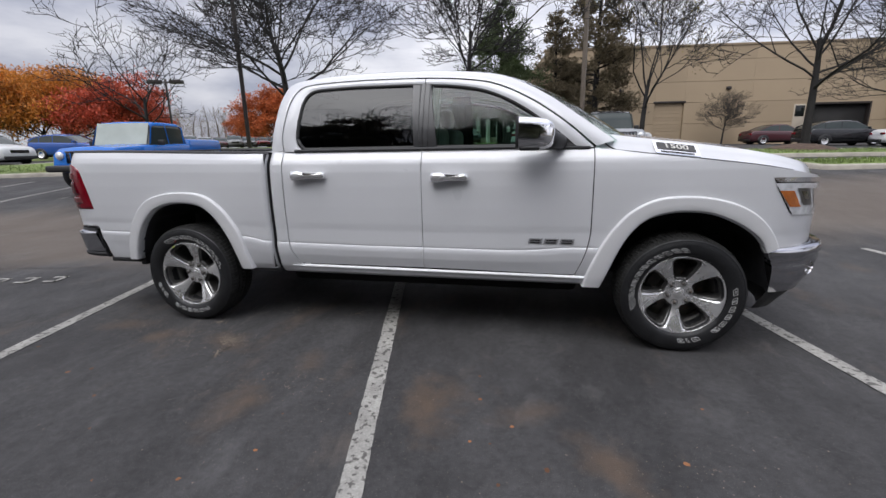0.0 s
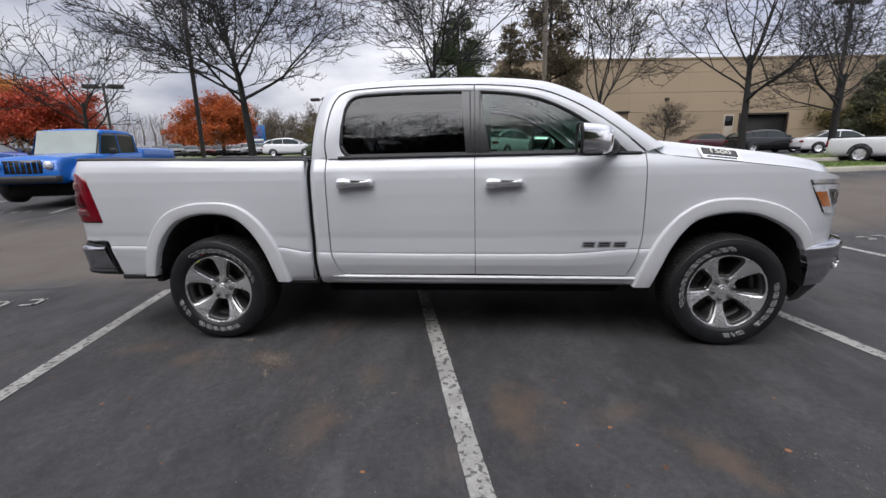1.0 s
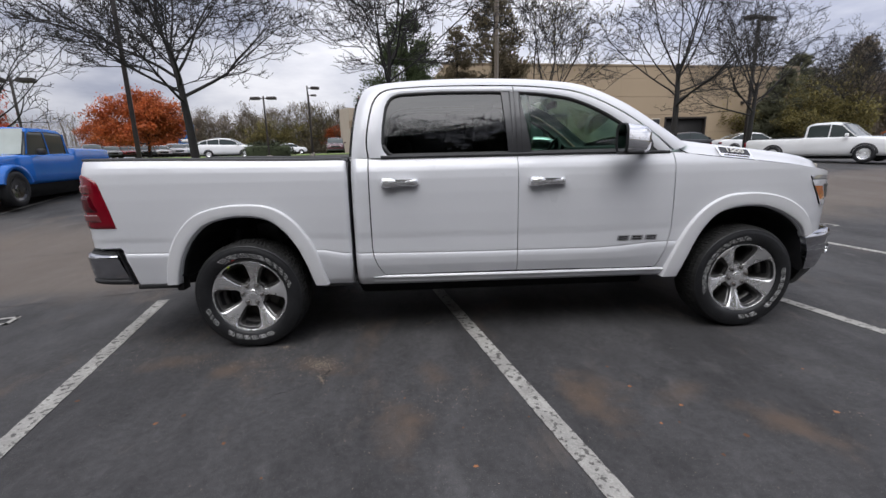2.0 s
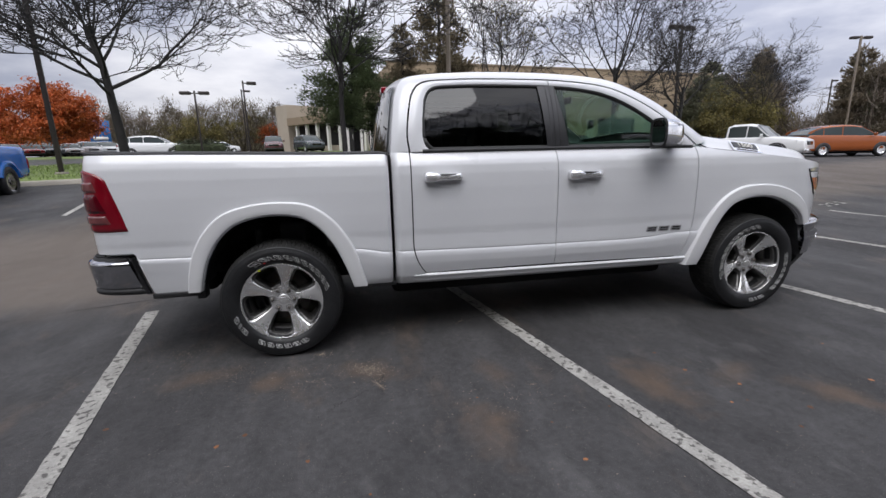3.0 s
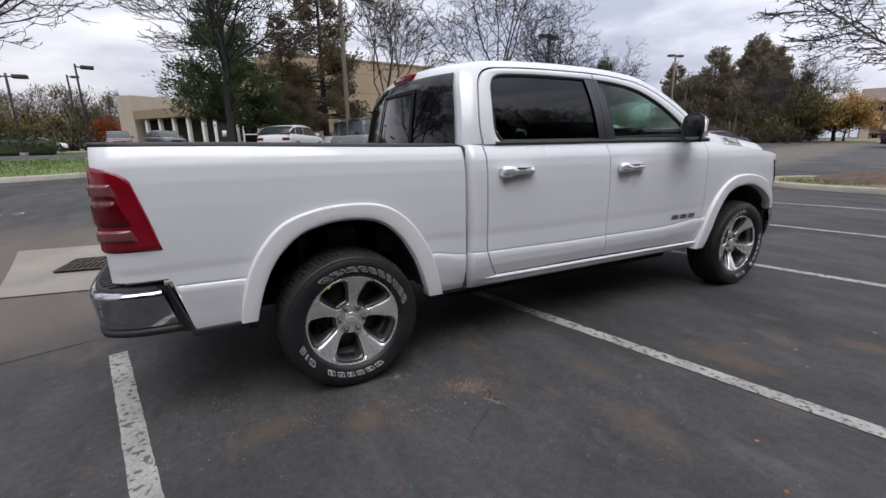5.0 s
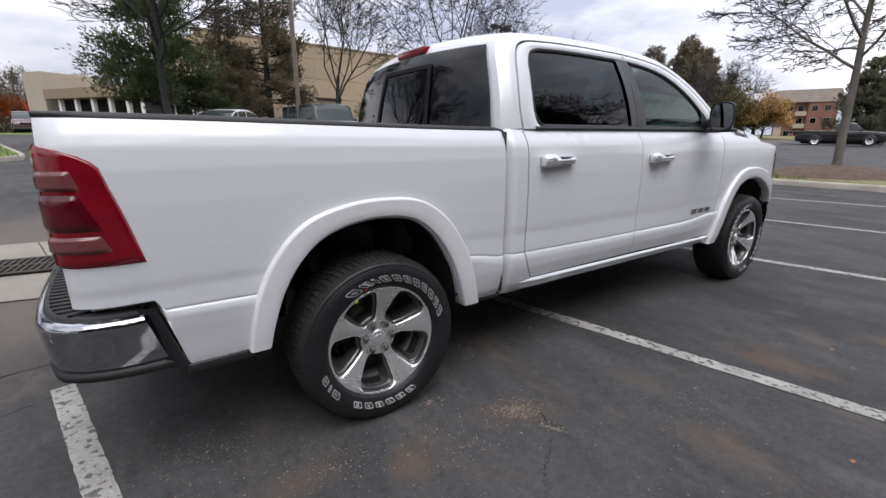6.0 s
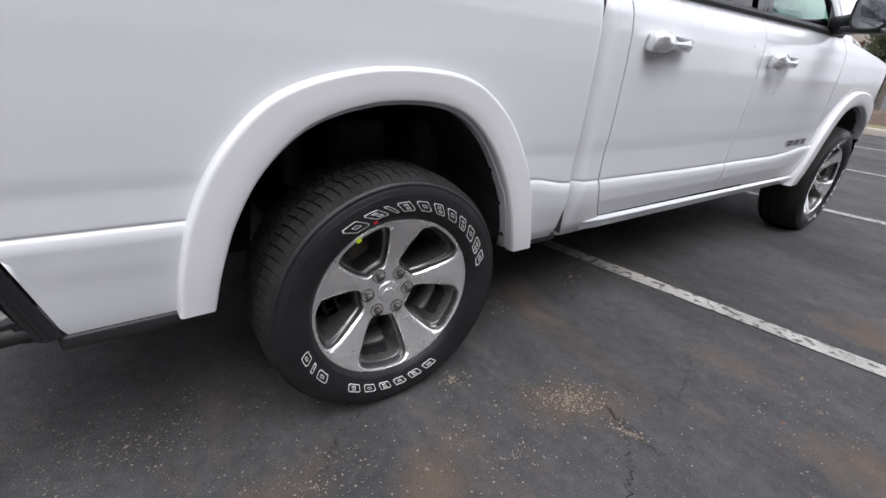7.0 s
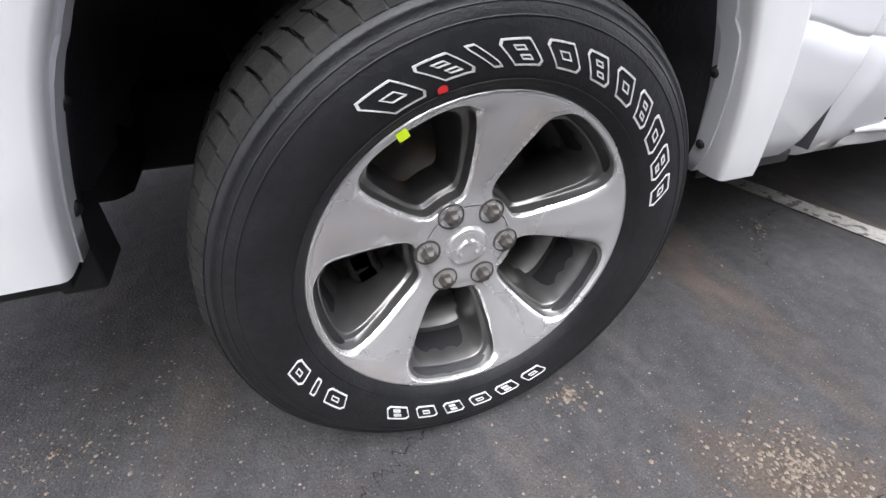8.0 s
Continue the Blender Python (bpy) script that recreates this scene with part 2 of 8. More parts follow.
    l.new(bp.outputs["Normal"], b.inputs["Normal"])
    return m


M["asphalt"] = asphalt("asphalt", (0.0545, 0.0533, 0.0538))


def silt_band(m, along, lo, hi, tint, amount):
    """A soft brown silt stain that runs across the ground between two lines."""
    n, l = m.node_tree.nodes, m.node_tree.links
    b = n["Principled BSDF"]
    src = b.inputs["Base Color"].links[0].from_socket
    tc = n.new("ShaderNodeTexCoord")
    dot = n.new("ShaderNodeVectorMath")
    dot.operation = "DOT_PRODUCT"
    dot.inputs[1].default_value = along
    l.new(tc.outputs["Object"], dot.inputs[0])
    ns = n.new("ShaderNodeTexNoise")
    ns.inputs["Scale"].default_value, ns.inputs["Detail"].default_value = 0.9, 5.0
    l.new(tc.outputs["Object"], ns.inputs["Vector"])
    add = n.new("ShaderNodeMath")
    add.operation = "MULTIPLY_ADD"
    add.inputs[1].default_value, add.inputs[2].default_value = 2.2, -1.1
    l.new(ns.outputs["Fac"], add.inputs[0])
    pos = n.new("ShaderNodeMath")
    l.new(dot.outputs["Value"], pos.inputs[0])
    l.new(add.outputs["Value"], pos.inputs[1])
    fac = None
    for a, c in (lo, hi):
        mr = n.new("ShaderNodeMapRange")
        mr.interpolation_type = "SMOOTHSTEP"
        mr.inputs["From Min"].default_value, mr.inputs["From Max"].default_value = a, c
        l.new(pos.outputs["Value"], mr.inputs["Value"])
        if fac is None:
            fac = mr.outputs["Result"]
        else:
            inv = n.new("ShaderNodeMath")
            inv.operation = "SUBTRACT"
            l.new(fac, inv.inputs[0])
            l.new(mr.outputs["Result"], inv.inputs[1])
            fac = inv.outputs["Value"]
    sc = n.new("ShaderNodeMath")
    sc.operation = "MULTIPLY"
    sc.use_clamp = True
    sc.inputs[1].default_value = amount
    l.new(fac, sc.inputs[0])
    mx = n.new("ShaderNodeMix")
    mx.data_type = "RGBA"
    mx.inputs["B"].default_value = (*tint, 1)
    l.new(src, mx.inputs["A"])
    l.new(sc.outputs["Value"], mx.inputs["Factor"])
    l.new(mx.outputs["Result"], b.inputs["Base Color"])


silt_band(M["asphalt"], (-0.26, 0.966, 0.0), (1.3, 2.8), (5.6, 8.0), (0.140, 0.115, 0.094), 0.66)
M["line"] = material("road_paint", (0.315, 0.305, 0.280), 0.8, vary=0.28, scale=5.0, fine=0.22, fine_scale=90.0, second=(0.10, 0.095, 0.088), second_at=0.575, second_scale=26.0, band=0.03)
M["concrete"] = material("concrete", (0.215, 0.195, 0.165), 0.85, vary=0.2, scale=1.5, fine=0.15, fine_scale=80.0, bump=0.2)
M["kerb"] = material("kerb_concrete", (0.36, 0.33, 0.28), 0.85, vary=0.25, scale=2.0, fine=0.15, fine_scale=60.0, bump=0.2)
M["grass"] = material("grass_ground", (0.120, 0.168, 0.038), 0.9, vary=0.35, scale=0.8, fine=0.4, fine_scale=14.0, second=(0.16, 0.13, 0.045), second_at=0.68, second_scale=0.5)
M["blade"] = material("grass_blades", (0.120, 0.172, 0.038), 0.8, island=0.4, vary=0.3, scale=0.7)
M["dry_grass"] = material("dry_grass", (0.15, 0.145, 0.06), 0.9, vary=0.35, scale=0.5, fine=0.3, fine_scale=10.0, second=(0.15, 0.10, 0.05), second_at=0.55, second_scale=0.4)
M["mulch"] = material("mulch", (0.095, 0.062, 0.045), 0.95, vary=0.4, scale=6.0, fine=0.5, fine_scale=40.0, bump=0.8, bump_scale=30.0)
M["pebble"] = material("pebbles", (0.150, 0.122, 0.096), 0.85, island=0.5, vary=0.3, scale=60.0)
M["leaf_litter"] = material("leaf_litter", (0.20, 0.085, 0.035), 0.8, island=0.5)
M["crack"] = material("crack_tar", (0.008, 0.008, 0.008), 0.9, vary=0.3)
M["bark"] = material("bark", (0.022, 0.020, 0.019), 0.9, vary=0.3, scale=4.0, fine=0.25, fine_scale=40.0, bump=0.5, bump_scale=40.0)
M["palebark"] = material("pale_bark", (0.125, 0.11, 0.095), 0.9, vary=0.3, scale=4.0, fine=0.25, fine_scale=40.0, bump=0.5, bump_scale=40.0)
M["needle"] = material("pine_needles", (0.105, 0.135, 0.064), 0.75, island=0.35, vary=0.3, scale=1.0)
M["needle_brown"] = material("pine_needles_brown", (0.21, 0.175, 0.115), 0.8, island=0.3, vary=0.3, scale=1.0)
# far pines: needle colours lightened to offset the crowns' own shadow
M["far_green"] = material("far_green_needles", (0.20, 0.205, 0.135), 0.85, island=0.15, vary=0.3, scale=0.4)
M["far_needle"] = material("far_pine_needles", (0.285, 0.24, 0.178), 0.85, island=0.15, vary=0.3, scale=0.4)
M["orange_leaf"] = material("orange_leaves", (0.47, 0.19, 0.035), 0.7, island=0.28, vary=0.3, scale=0.7)
M["red_leaf"] = material("red_leaves", (0.44, 0.085, 0.045), 0.7, island=0.28, vary=0.3, scale=0.7)
M["rust_leaf"] = material("rust_leaves", (0.42, 0.115, 0.035), 0.7, island=0.28, vary=0.3, scale=0.7)
M["gold_leaf"] = material("gold_leaves", (0.38, 0.24, 0.09), 0.7, island=0.45, vary=0.3, scale=0.7)
M["olive_leaf"] = material("olive_leaves", (0.17, 0.145, 0.05), 0.75, island=0.45, vary=0.3, scale=0.7)
M["brown_twig"] = material("far_twigs", (0.185, 0.155, 0.132), 0.9, island=0.25, vary=0.3, scale=0.3)
M["wood_brush"] = material("wood_brush", (0.165, 0.132, 0.100), 0.9, island=0.08, vary=0.3, scale=0.15, second=(0.165, 0.145, 0.092), second_at=0.52, second_scale=0.08)
def translucent(m, share):
    """Let part of the light pass through thin leaves."""
    n, l = m.node_tree.nodes, m.node_tree.links
    b, out = n["Principled BSDF"], n["Material Output"]
    tl, mx = n.new("ShaderNodeBsdfTranslucent"), n.new("ShaderNodeMixShader")
    mx.inputs["Fac"].default_value = share
    l.new(b.inputs["Base Color"].links[0].from_socket, tl.inputs["Color"])
    l.new(b.outputs["BSDF"], mx.inputs[1])
    l.new(tl.outputs["BSDF"], mx.inputs[2])
    l.new(mx.outputs["Shader"], out.inputs["Surface"])


for key in ("needle", "needle_brown", "far_needle", "far_green", "orange_leaf", "red_leaf", "rust_leaf", "gold_leaf", "olive_leaf", "wood_brush"):
    translucent(M[key], 0.4)
M["hedge"] = material("hedge_leaves", (0.035, 0.045, 0.018), 0.8, island=0.5, vary=0.3)
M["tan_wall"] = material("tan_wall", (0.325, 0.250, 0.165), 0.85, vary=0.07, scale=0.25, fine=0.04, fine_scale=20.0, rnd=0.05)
# trim tone, which also paints shade into the warehouse's right-hand end
M["tan_dark"] = material("tan_trim_and_shade", (0.235, 0.180, 0.120), 0.85, vary=0.08, scale=0.3)
M["white_trim"] = material("white_trim", (0.66, 0.64, 0.60), 0.6, vary=0.06, scale=1.0)
M["dark_open"] = material("dark_opening", (0.012, 0.011, 0.010), 0.8, vary=0.3, scale=1.0)
M["brick_red"] = material("red_brick_wall", (0.18, 0.088, 0.066), 0.85, vary=0.15, scale=0.6, fine=0.2, fine_scale=9.0)
M["siding"] = material("pale_siding", (0.36, 0.31, 0.245), 0.8, vary=0.08, scale=0.6)
M["roofing"] = material("roof_shingle", (0.13, 0.105, 0.085), 0.9, vary=0.2, scale=1.0, fine=0.2, fine_scale=12.0)
M["bluesign"] = material("blue_sign", (0.015, 0.11, 0.30), 0.4, vary=0.05)
M["bronze"] = material("bronze_pole", (0.040, 0.033, 0.030), 0.5, 0.3, vary=0.2, scale=3.0)
M["tanpole"] = material("tan_pole", (0.17, 0.14, 0.11), 0.6, vary=0.15, scale=2.0)
M["steelgrate"] = material("cast_iron", (0.06, 0.05, 0.042), 0.7, 0.4, vary=0.3, scale=20.0)


def car_paint(name, rgb, metal=0.0):
    M[name] = material(name + "_car_paint", rgb, 0.24, metal, coat=0.3, vary=0.04, scale=1.5)


for n_, c_ in (("blue", (0.006, 0.12, 0.46)), ("midblue", (0.012, 0.06, 0.26)), ("silver", (0.52, 0.53, 0.53)), ("whitecar", (0.72, 0.72, 0.72)),
               ("greyjeep", (0.26, 0.27, 0.28)), ("blackcar", (0.012, 0.012, 0.014)), ("navy", (0.007, 0.008, 0.022)), ("burnt", (0.27, 0.070, 0.016)),
               ("maroon", (0.07, 0.025, 0.030)), ("gunmetal", (0.05, 0.06, 0.065)), ("redcar", (0.20, 0.015, 0.015)), ("grey", (0.16, 0.165, 0.17))):
    car_paint(n_, c_)


# ---- mesh helpers ----
def smooth(a, b, x):
    t = min(1.0, max(0.0, (x - a) / (b - a)))
    return t * t * (3 - 2 * t)


def curve1(knots, x):
    """A value from (place, value) knots, with soft steps between."""
    if x <= knots[0][0]:
        return knots[0][1]
    for (a, va), (b, vb) in zip(knots, knots[1:]):
        if x <= b:
            return va + (vb - va) * (x - a) / (b - a)
    return knots[-1][1]


def rounded(knots, n=60):
    """Points along a soft curve (Catmull-Rom) through the knots, evenly counted."""
    k = [Vector(p) for p in knots]
    k = [2 * k[0] - k[1]] + k + [2 * k[-1] - k[-2]]
    fine = []
    for i in range(1, len(k) - 2):
        for j in range(24):
            t = j / 24
            p0, p1, p2, p3 = k[i - 1], k[i], k[i + 1], k[i + 2]
            fine.append(0.5 * (2 * p1 + (p2 - p0) * t + (2 * p0 - 5 * p1 + 4 * p2 - p3) * t * t + (3 * p1 - p0 - 3 * p2 + p3) * t ** 3))
    fine.append(k[-2])
    d = [0.0]
    for a, b in zip(fine, fine[1:]):
        d.append(d[-1] + (b - a).length)
    out, j = [], 0
    for i in range(n):
        s = d[-1] * i / (n - 1)
        while j < len(d) - 2 and d[j + 1] < s:
            j += 1
        u = (s - d[j]) / max(1e-9, d[j + 1] - d[j])
        out.append(fine[j].lerp(fine[j + 1], min(1, max(0, u))))
    return out


def part(name, bm, mat, parent=None, label="", flat=False):
    """Links a bmesh as one mesh object, under a thing or a part."""
    me = bpy.data.meshes.new(name)
    for f in bm.faces:
        f.smooth = not flat
    bm.to_mesh(me)
    bm.free()
    for m in (mat if isinstance(mat, (list, tuple)) else [mat]):
        me.materials.append(m)
    ob = new(name, me)
    if parent:
        ob.parent = parent
    if label:
        ob["label"] = label
    return ob


def raw(name, verts, faces, mat, parent=None, flat=True):
    me = bpy.data.meshes.new(name)
    me.from_pydata(verts, [], faces)
    me.materials.append(mat)
    if not flat:
        me.polygons.foreach_set("use_smooth", [True] * len(me.polygons))
    ob = new(name, me)
    if parent:
        ob.parent = parent
    return ob


def thing(name, m, label, category, group="", kind=""):
    ob = new(name)
    ob.matrix_world = m
    return tagged(ob, label, category, group, kind)


def box(bm, x0, x1, y0, y1, z0, z1, bevel=0.0, seg=2, m=None):
    """A box in bm, with rounded edges."""
    b = bmesh.new()
    bmesh.ops.create_cube(b, size=1.0)
    for v in b.verts:
        v.co = Vector(((x0 + x1) / 2 + v.co.x * (x1 - x0), (y0 + y1) / 2 + v.co.y * (y1 - y0), (z0 + z1) / 2 + v.co.z * (z1 - z0)))
    if bevel:
        bmesh.ops.bevel(b, geom=b.edges[:], offset=bevel, segments=seg, affect="EDGES", profile=0.5, clamp_overlap=True)
    if m is not None:
        bmesh.ops.transform(b, matrix=m, verts=b.verts[:])
    join(bm, b)
    return bm


def join(bm, b):
    at = {v: bm.verts.new(v.co) for v in b.verts}
    for f in b.faces:
        nf = bm.faces.new([at[v] for v in f.verts])
        nf.material_index = f.material_index
    b.free()


def grid(bm, fn, nu, nv, mat=0, flip=False):
    """A sheet of points fn(u, v); returns its rows of vertices."""
    rows = [[bm.verts.new(fn(i / nu, j / nv)) for j in range(nv + 1)] for i in range(nu + 1)]
    for i in range(nu):
        for j in range(nv):
            q = [rows[i][j], rows[i + 1][j], rows[i + 1][j + 1], rows[i][j + 1]]
            bm.faces.new(q[::-1] if flip else q).material_index = mat
    return rows


def bridge(bm, a, b, close=False, mat=0, flip=False):
    n = len(a)
    for i in range(n if close else n - 1):
        j = (i + 1) % n
        q = [a[i], a[j], b[j], b[i]]
        bm.faces.new(q[::-1] if flip else q).material_index = mat


def lathe(bm, profile, n=64, mat=0, axis="y", a0=0.0, a1=2 * math.pi):
    """Turns (radius, along) points round the axis; outward for a profile that runs outside."""
    full = abs(a1 - a0 - 2 * math.pi) < 1e-6
    rings = []
    for k in range(n if full else n + 1):
        a = a0 + (a1 - a0) * k / n
        c, s = math.cos(a), math.sin(a)
        if axis == "y":
            rings.append([bm.verts.new((r * c, h, r * s)) for r, h in profile])
        elif axis == "x":
            rings.append([bm.verts.new((h, r * c, r * s)) for r, h in profile])
        else:
            rings.append([bm.verts.new((r * c, r * s, h)) for r, h in profile])
    m = len(rings)
    for k in range(m if full else m - 1):
        bridge(bm, rings[k], rings[(k + 1) % m], mat=mat)
    return rings


def tube(bm, pts, radii, n=6, cap=True, mat=0):
    """A tapered tube along pts."""
    rings = []
    side = None
    for i, p in enumerate(pts):
        d = (pts[min(i + 1, len(pts) - 1)] - pts[max(i - 1, 0)]).normalized()
        if side is None:
            side = d.orthogonal().normalized()
        side = (side - d * side.dot(d)).normalized()
        up = d.cross(side)
        rings.append([bm.verts.new(p + radii[i] * (math.cos(2 * math.pi * k / n) * side + math.sin(2 * math.pi * k / n) * up)) for k in range(n)])
    for a, b in zip(rings, rings[1:]):
        bridge(bm, a, b, close=True, mat=mat)
    if cap:
        bm.faces.new(rings[0][::-1]).material_index = mat
        bm.faces.new(rings[-1]).material_index = mat


def normals_out(bm):
    bmesh.ops.recalc_face_normals(bm, faces=bm.faces[:])
    return bm

# ---- ground ----
def height(x, y):
    """The lot falls to a drain by the truck and rises beyond the aisle."""
    if y < 3:
        return 0.0
    return 1.8 * (1 - math.exp(-(y - 3) / 26)) * (1 - 0.3 * smooth(5, 25, x)) * smooth(3, 6, y)


ROWA = Vector((0.966, 0.26))     # along the rows of stalls
ROWB = Vector((-0.26, 0.966))    # along the painted lines


def spaced(stops):
    out = []
    for a, b, n in stops:
        out += [a + (b - a) * i / n for i in range(n)]
    return out + [stops[-1][1]]


gx = spaced([(-700, -60, 16), (-60, -16, 22), (-16, 18, 68), (18, 60, 21), (60, 700, 16)])
gy = spaced([(-700, -40, 14), (-40, -6, 17), (-6, 20, 78), (20, 60, 20), (60, 700, 16)])
raw("ground", [(x, y, height(x, y)) for x in gx for y in gy],
    [(i * len(gy) + j, (i + 1) * len(gy) + j, (i + 1) * len(gy) + j + 1, i * len(gy) + j + 1) for i in range(len(gx) - 1) for j in range(len(gy) - 1)],
    M["asphalt"], flat=False)
tagged(bpy.data.objects["ground"], "dark patched asphalt of a car park", "ground", kind="structure")


def on_ground(x, y, up=0.0):
    return Vector((x, y, height(x, y) + up))


def strip(name, a, b, width, mat, up=0.006, label="", category="", n=24, ragged=0.0):
    """A flat painted strip on the ground from a to b."""
    bm = bmesh.new()
    a, b = Vector(a), Vector(b)
    d = (b - a).normalized()
    s = Vector((-d.y, d.x)) * width / 2
    rows = []
    for i in range(n + 1):
        p = a.lerp(b, i / n)
        e0, e1 = random.uniform(-ragged, ragged), random.uniform(-ragged, ragged)
        l, r = p - s * (1 + e0), p + s * (1 + e1)
        rows.append([bm.verts.new(on_ground(l.x, l.y, up)), bm.verts.new(on_ground(r.x, r.y, up))])
    for p, q in zip(rows, rows[1:]):
        bm.faces.new((p[0], p[1], q[1], q[0]))
    bmesh.ops.recalc_face_normals(bm, faces=bm.faces[:])
    ob = part(name, bm, mat)
    return tagged(ob, label, category, kind="structure")


LINE = ("worn white painted stall line on asphalt", "parking line")
for a, b in (((-1.335, 1.14), (-0.60, -2.30)), ((1.24, 1.85), (2.19, -2.45)), ((4.10, 2.30), (5.05, -2.2)), ((6.85, 3.30), (7.75, -1.6)),
             ((9.70, 4.0), (10.75, -0.2)), ((13.9, 3.6), (13.2, -0.6))):
    strip("road_line", a, b, 0.105, M["line"], 0.005, *LINE, n=90, ragged=0.05)
for k in range(-6, 5):
    if k in (1, 2, 3, 4):
        continue
    p = Vector((-5.2, 6.8)) + ROWA * 2.75 * k
    q = p + ROWB * 4.8
    strip("road_line", p, q, 0.105, M["line"], 0.008, *LINE, n=20, ragged=0.1)
for p0 in ((-2.75, 0.62), (-4.1, 7.9), (-9.0, 6.25), (7.9, 3.75), (10.4, 4.5), (5.2, 2.9)):
    for k in range(3):
        c = Vector(p0) + ROWA * 0.30 * (k - 1)
        bm = bmesh.new()
        for u0, v0, u1, v1 in ((-0.07, 0.10, 0.07, 0.06), (-0.07, -0.10, 0.07, -0.06), (0.04, -0.1, 0.08, 0.1)):
            pts = [c + ROWA * u + ROWB * v for u, v in ((u0, v0), (u1, v0), (u1, v1), (u0, v1))]
            bm.faces.new([bm.verts.new(on_ground(q.x, q.y, 0.009)) for q in pts])
        bmesh.ops.recalc_face_normals(bm, faces=bm.faces[:])
        tagged(part("stall_mark", bm, M["line"]), "worn white painted stall mark on asphalt", "parking mark", kind="structure")

# concrete apron with the drain grate
apron = bmesh.new()
ac = [(-3.0, 5.1), (-1.0, 4.95), (-0.35, 2.70), (-2.64, 3.15)]
for i in range(2):
    u0, u1 = (0.0, 0.52) if i == 0 else (0.527, 1.0)
    def slab(u, v):
        u = u0 + (u1 - u0) * u
        q = Vector(ac[0]).lerp(Vector(ac[1]), u).lerp(Vector(ac[3]).lerp(Vector(ac[2]), u), v)
        return on_ground(q.x, q.y, 0.012)
    grid(apron, slab, 10, 16)
bmesh.ops.recalc_face_normals(apron, faces=apron.faces[:])
tagged(part("concrete_apron", apron, M["concrete"]), "tan concrete apron round a storm drain", "pavement", kind="structure")
grate = thing("drain_grate", pose(*on_ground(-1.90, 4.10, 0.022), 1.5, 0, -9), "rusty cast iron storm drain grate in concrete", "drain grate")
bm = bmesh.new()
for x0, x1, y0, y1 in ((-0.42, 0.42, -0.28, -0.25), (-0.42, 0.42, 0.25, 0.28), (-0.42, -0.39, -0.25, 0.25), (0.39, 0.42, -0.25, 0.25), (-0.39, 0.39, -0.015, 0.015)):
    box(bm, x0, x1, y0, y1, 0.0, 0.02)
part("frame", bm, M["steelgrate"], grate)
for k in range(13):
    bm = bmesh.new()
    box(bm, -0.36 + 0.06 * k - 0.014, -0.36 + 0.06 * k + 0.014, -0.25, 0.25, 0.002, 0.016)
    part("bar", bm, M["steelgrate"], grate)
bm = bmesh.new()
box(bm, -0.39, 0.39, -0.25, 0.25, -0.004, 0.0)
part("well", bm, M["dark_open"], grate)


def island(name, outline, label, top=0.13, mat="grass", kerb=True, n=14):
    """A raised bed with a rounded concrete kerb round it; its top follows the ground."""
    loop = [Vector(p) for p in outline]
    c = sum(loop, Vector((0, 0))) / len(loop)
    fine = []
    for i, p in enumerate(loop):
        q = loop[(i + 1) % len(loop)]
        fine += [p.lerp(q, k / n) for k in range(n)]
    for _ in range(2):
        fine = [(fine[i - 1] + fine[i] * 2 + fine[(i + 1) % len(fine)]) / 4 for i in range(len(fine))]
    area = sum(a.x * b.y - b.x * a.y for a, b in zip(fine, fine[1:] + fine[:1]))
    if area < 0:
        fine.reverse()
    nor = []
    for i in range(len(fine)):
        d = (fine[(i + 1) % len(fine)] - fine[i - 1]).normalized()
        nor.append(Vector((d.y, -d.x)))
    if kerb:
        bm = bmesh.new()
        rows = []
        for off, up in ((0.0, -0.05), (0.0, 0.11), (-0.03, 0.15), (-0.13, 0.15), (-0.15, 0.10)):
            rows.append([bm.verts.new(on_ground(*(p + m_ * off), up)) for p, m_ in zip(fine, nor)])
        for a, b in zip(rows, rows[1:]):
            bridge(bm, a, b, close=True)
        bmesh.ops.recalc_face_normals(bm, faces=bm.faces[:])
        tagged(part("kerb", bm, M["kerb"]), "weathered tan concrete kerb of a planted island", "kerb", kind="structure")
    bm = bmesh.new()
    rows = []
    for k in range(9):
        f = 1 - k / 8 * 0.995
        rows.append([bm.verts.new(on_ground(*(c + (p - m_ * 0.13 - c) * f), top + 0.05 * (1 - f) + 0.015 * noise.noise(Vector((*p, k))))) for p, m_ in zip(fine, nor)])
    for a, b in zip(rows, rows[1:]):
        bridge(bm, a, b, close=True)
    bmesh.ops.recalc_face_normals(bm, faces=bm.faces[:])
    ob = part(name, bm, M[mat])
    return tagged(ob, label, "grass" if "grass" in mat else "planting bed", kind="structure")


def blades(name, rings, count, h=0.09, seed=1, up=0.15):
    """Grass blades over rectangles (x0, x1, y0, y1, in the rows' frame)."""
    rr = random.Random(seed)
    verts, faces = [], []
    for _ in range(count):
        x0, x1, y0, y1 = rr.choice(rings)
        q = ROWA * rr.uniform(x0, x1) + ROWB * rr.uniform(y0, y1)
        p = on_ground(q.x, q.y, up)
        a, hh, w = rr.uniform(0, 6.28), h * rr.uniform(0.5, 1.2), 0.012
        d = Vector((math.cos(a), math.sin(a), 0))
        t = p + Vector((rr.uniform(-1, 1) * 0.04, rr.uniform(-1, 1) * 0.04, hh))
        i = len(verts)
        verts += [p - d * w, p + d * w, t]
        faces.append((i, i + 1, i + 2))
    return tagged(raw(name, verts, faces, M["blade"]), "short green lawn grass with fallen leaves", "grass", kind="stuff")


def rowpt(u, v):
    q = ROWA * u + ROWB * v
    return (q.x, q.y)


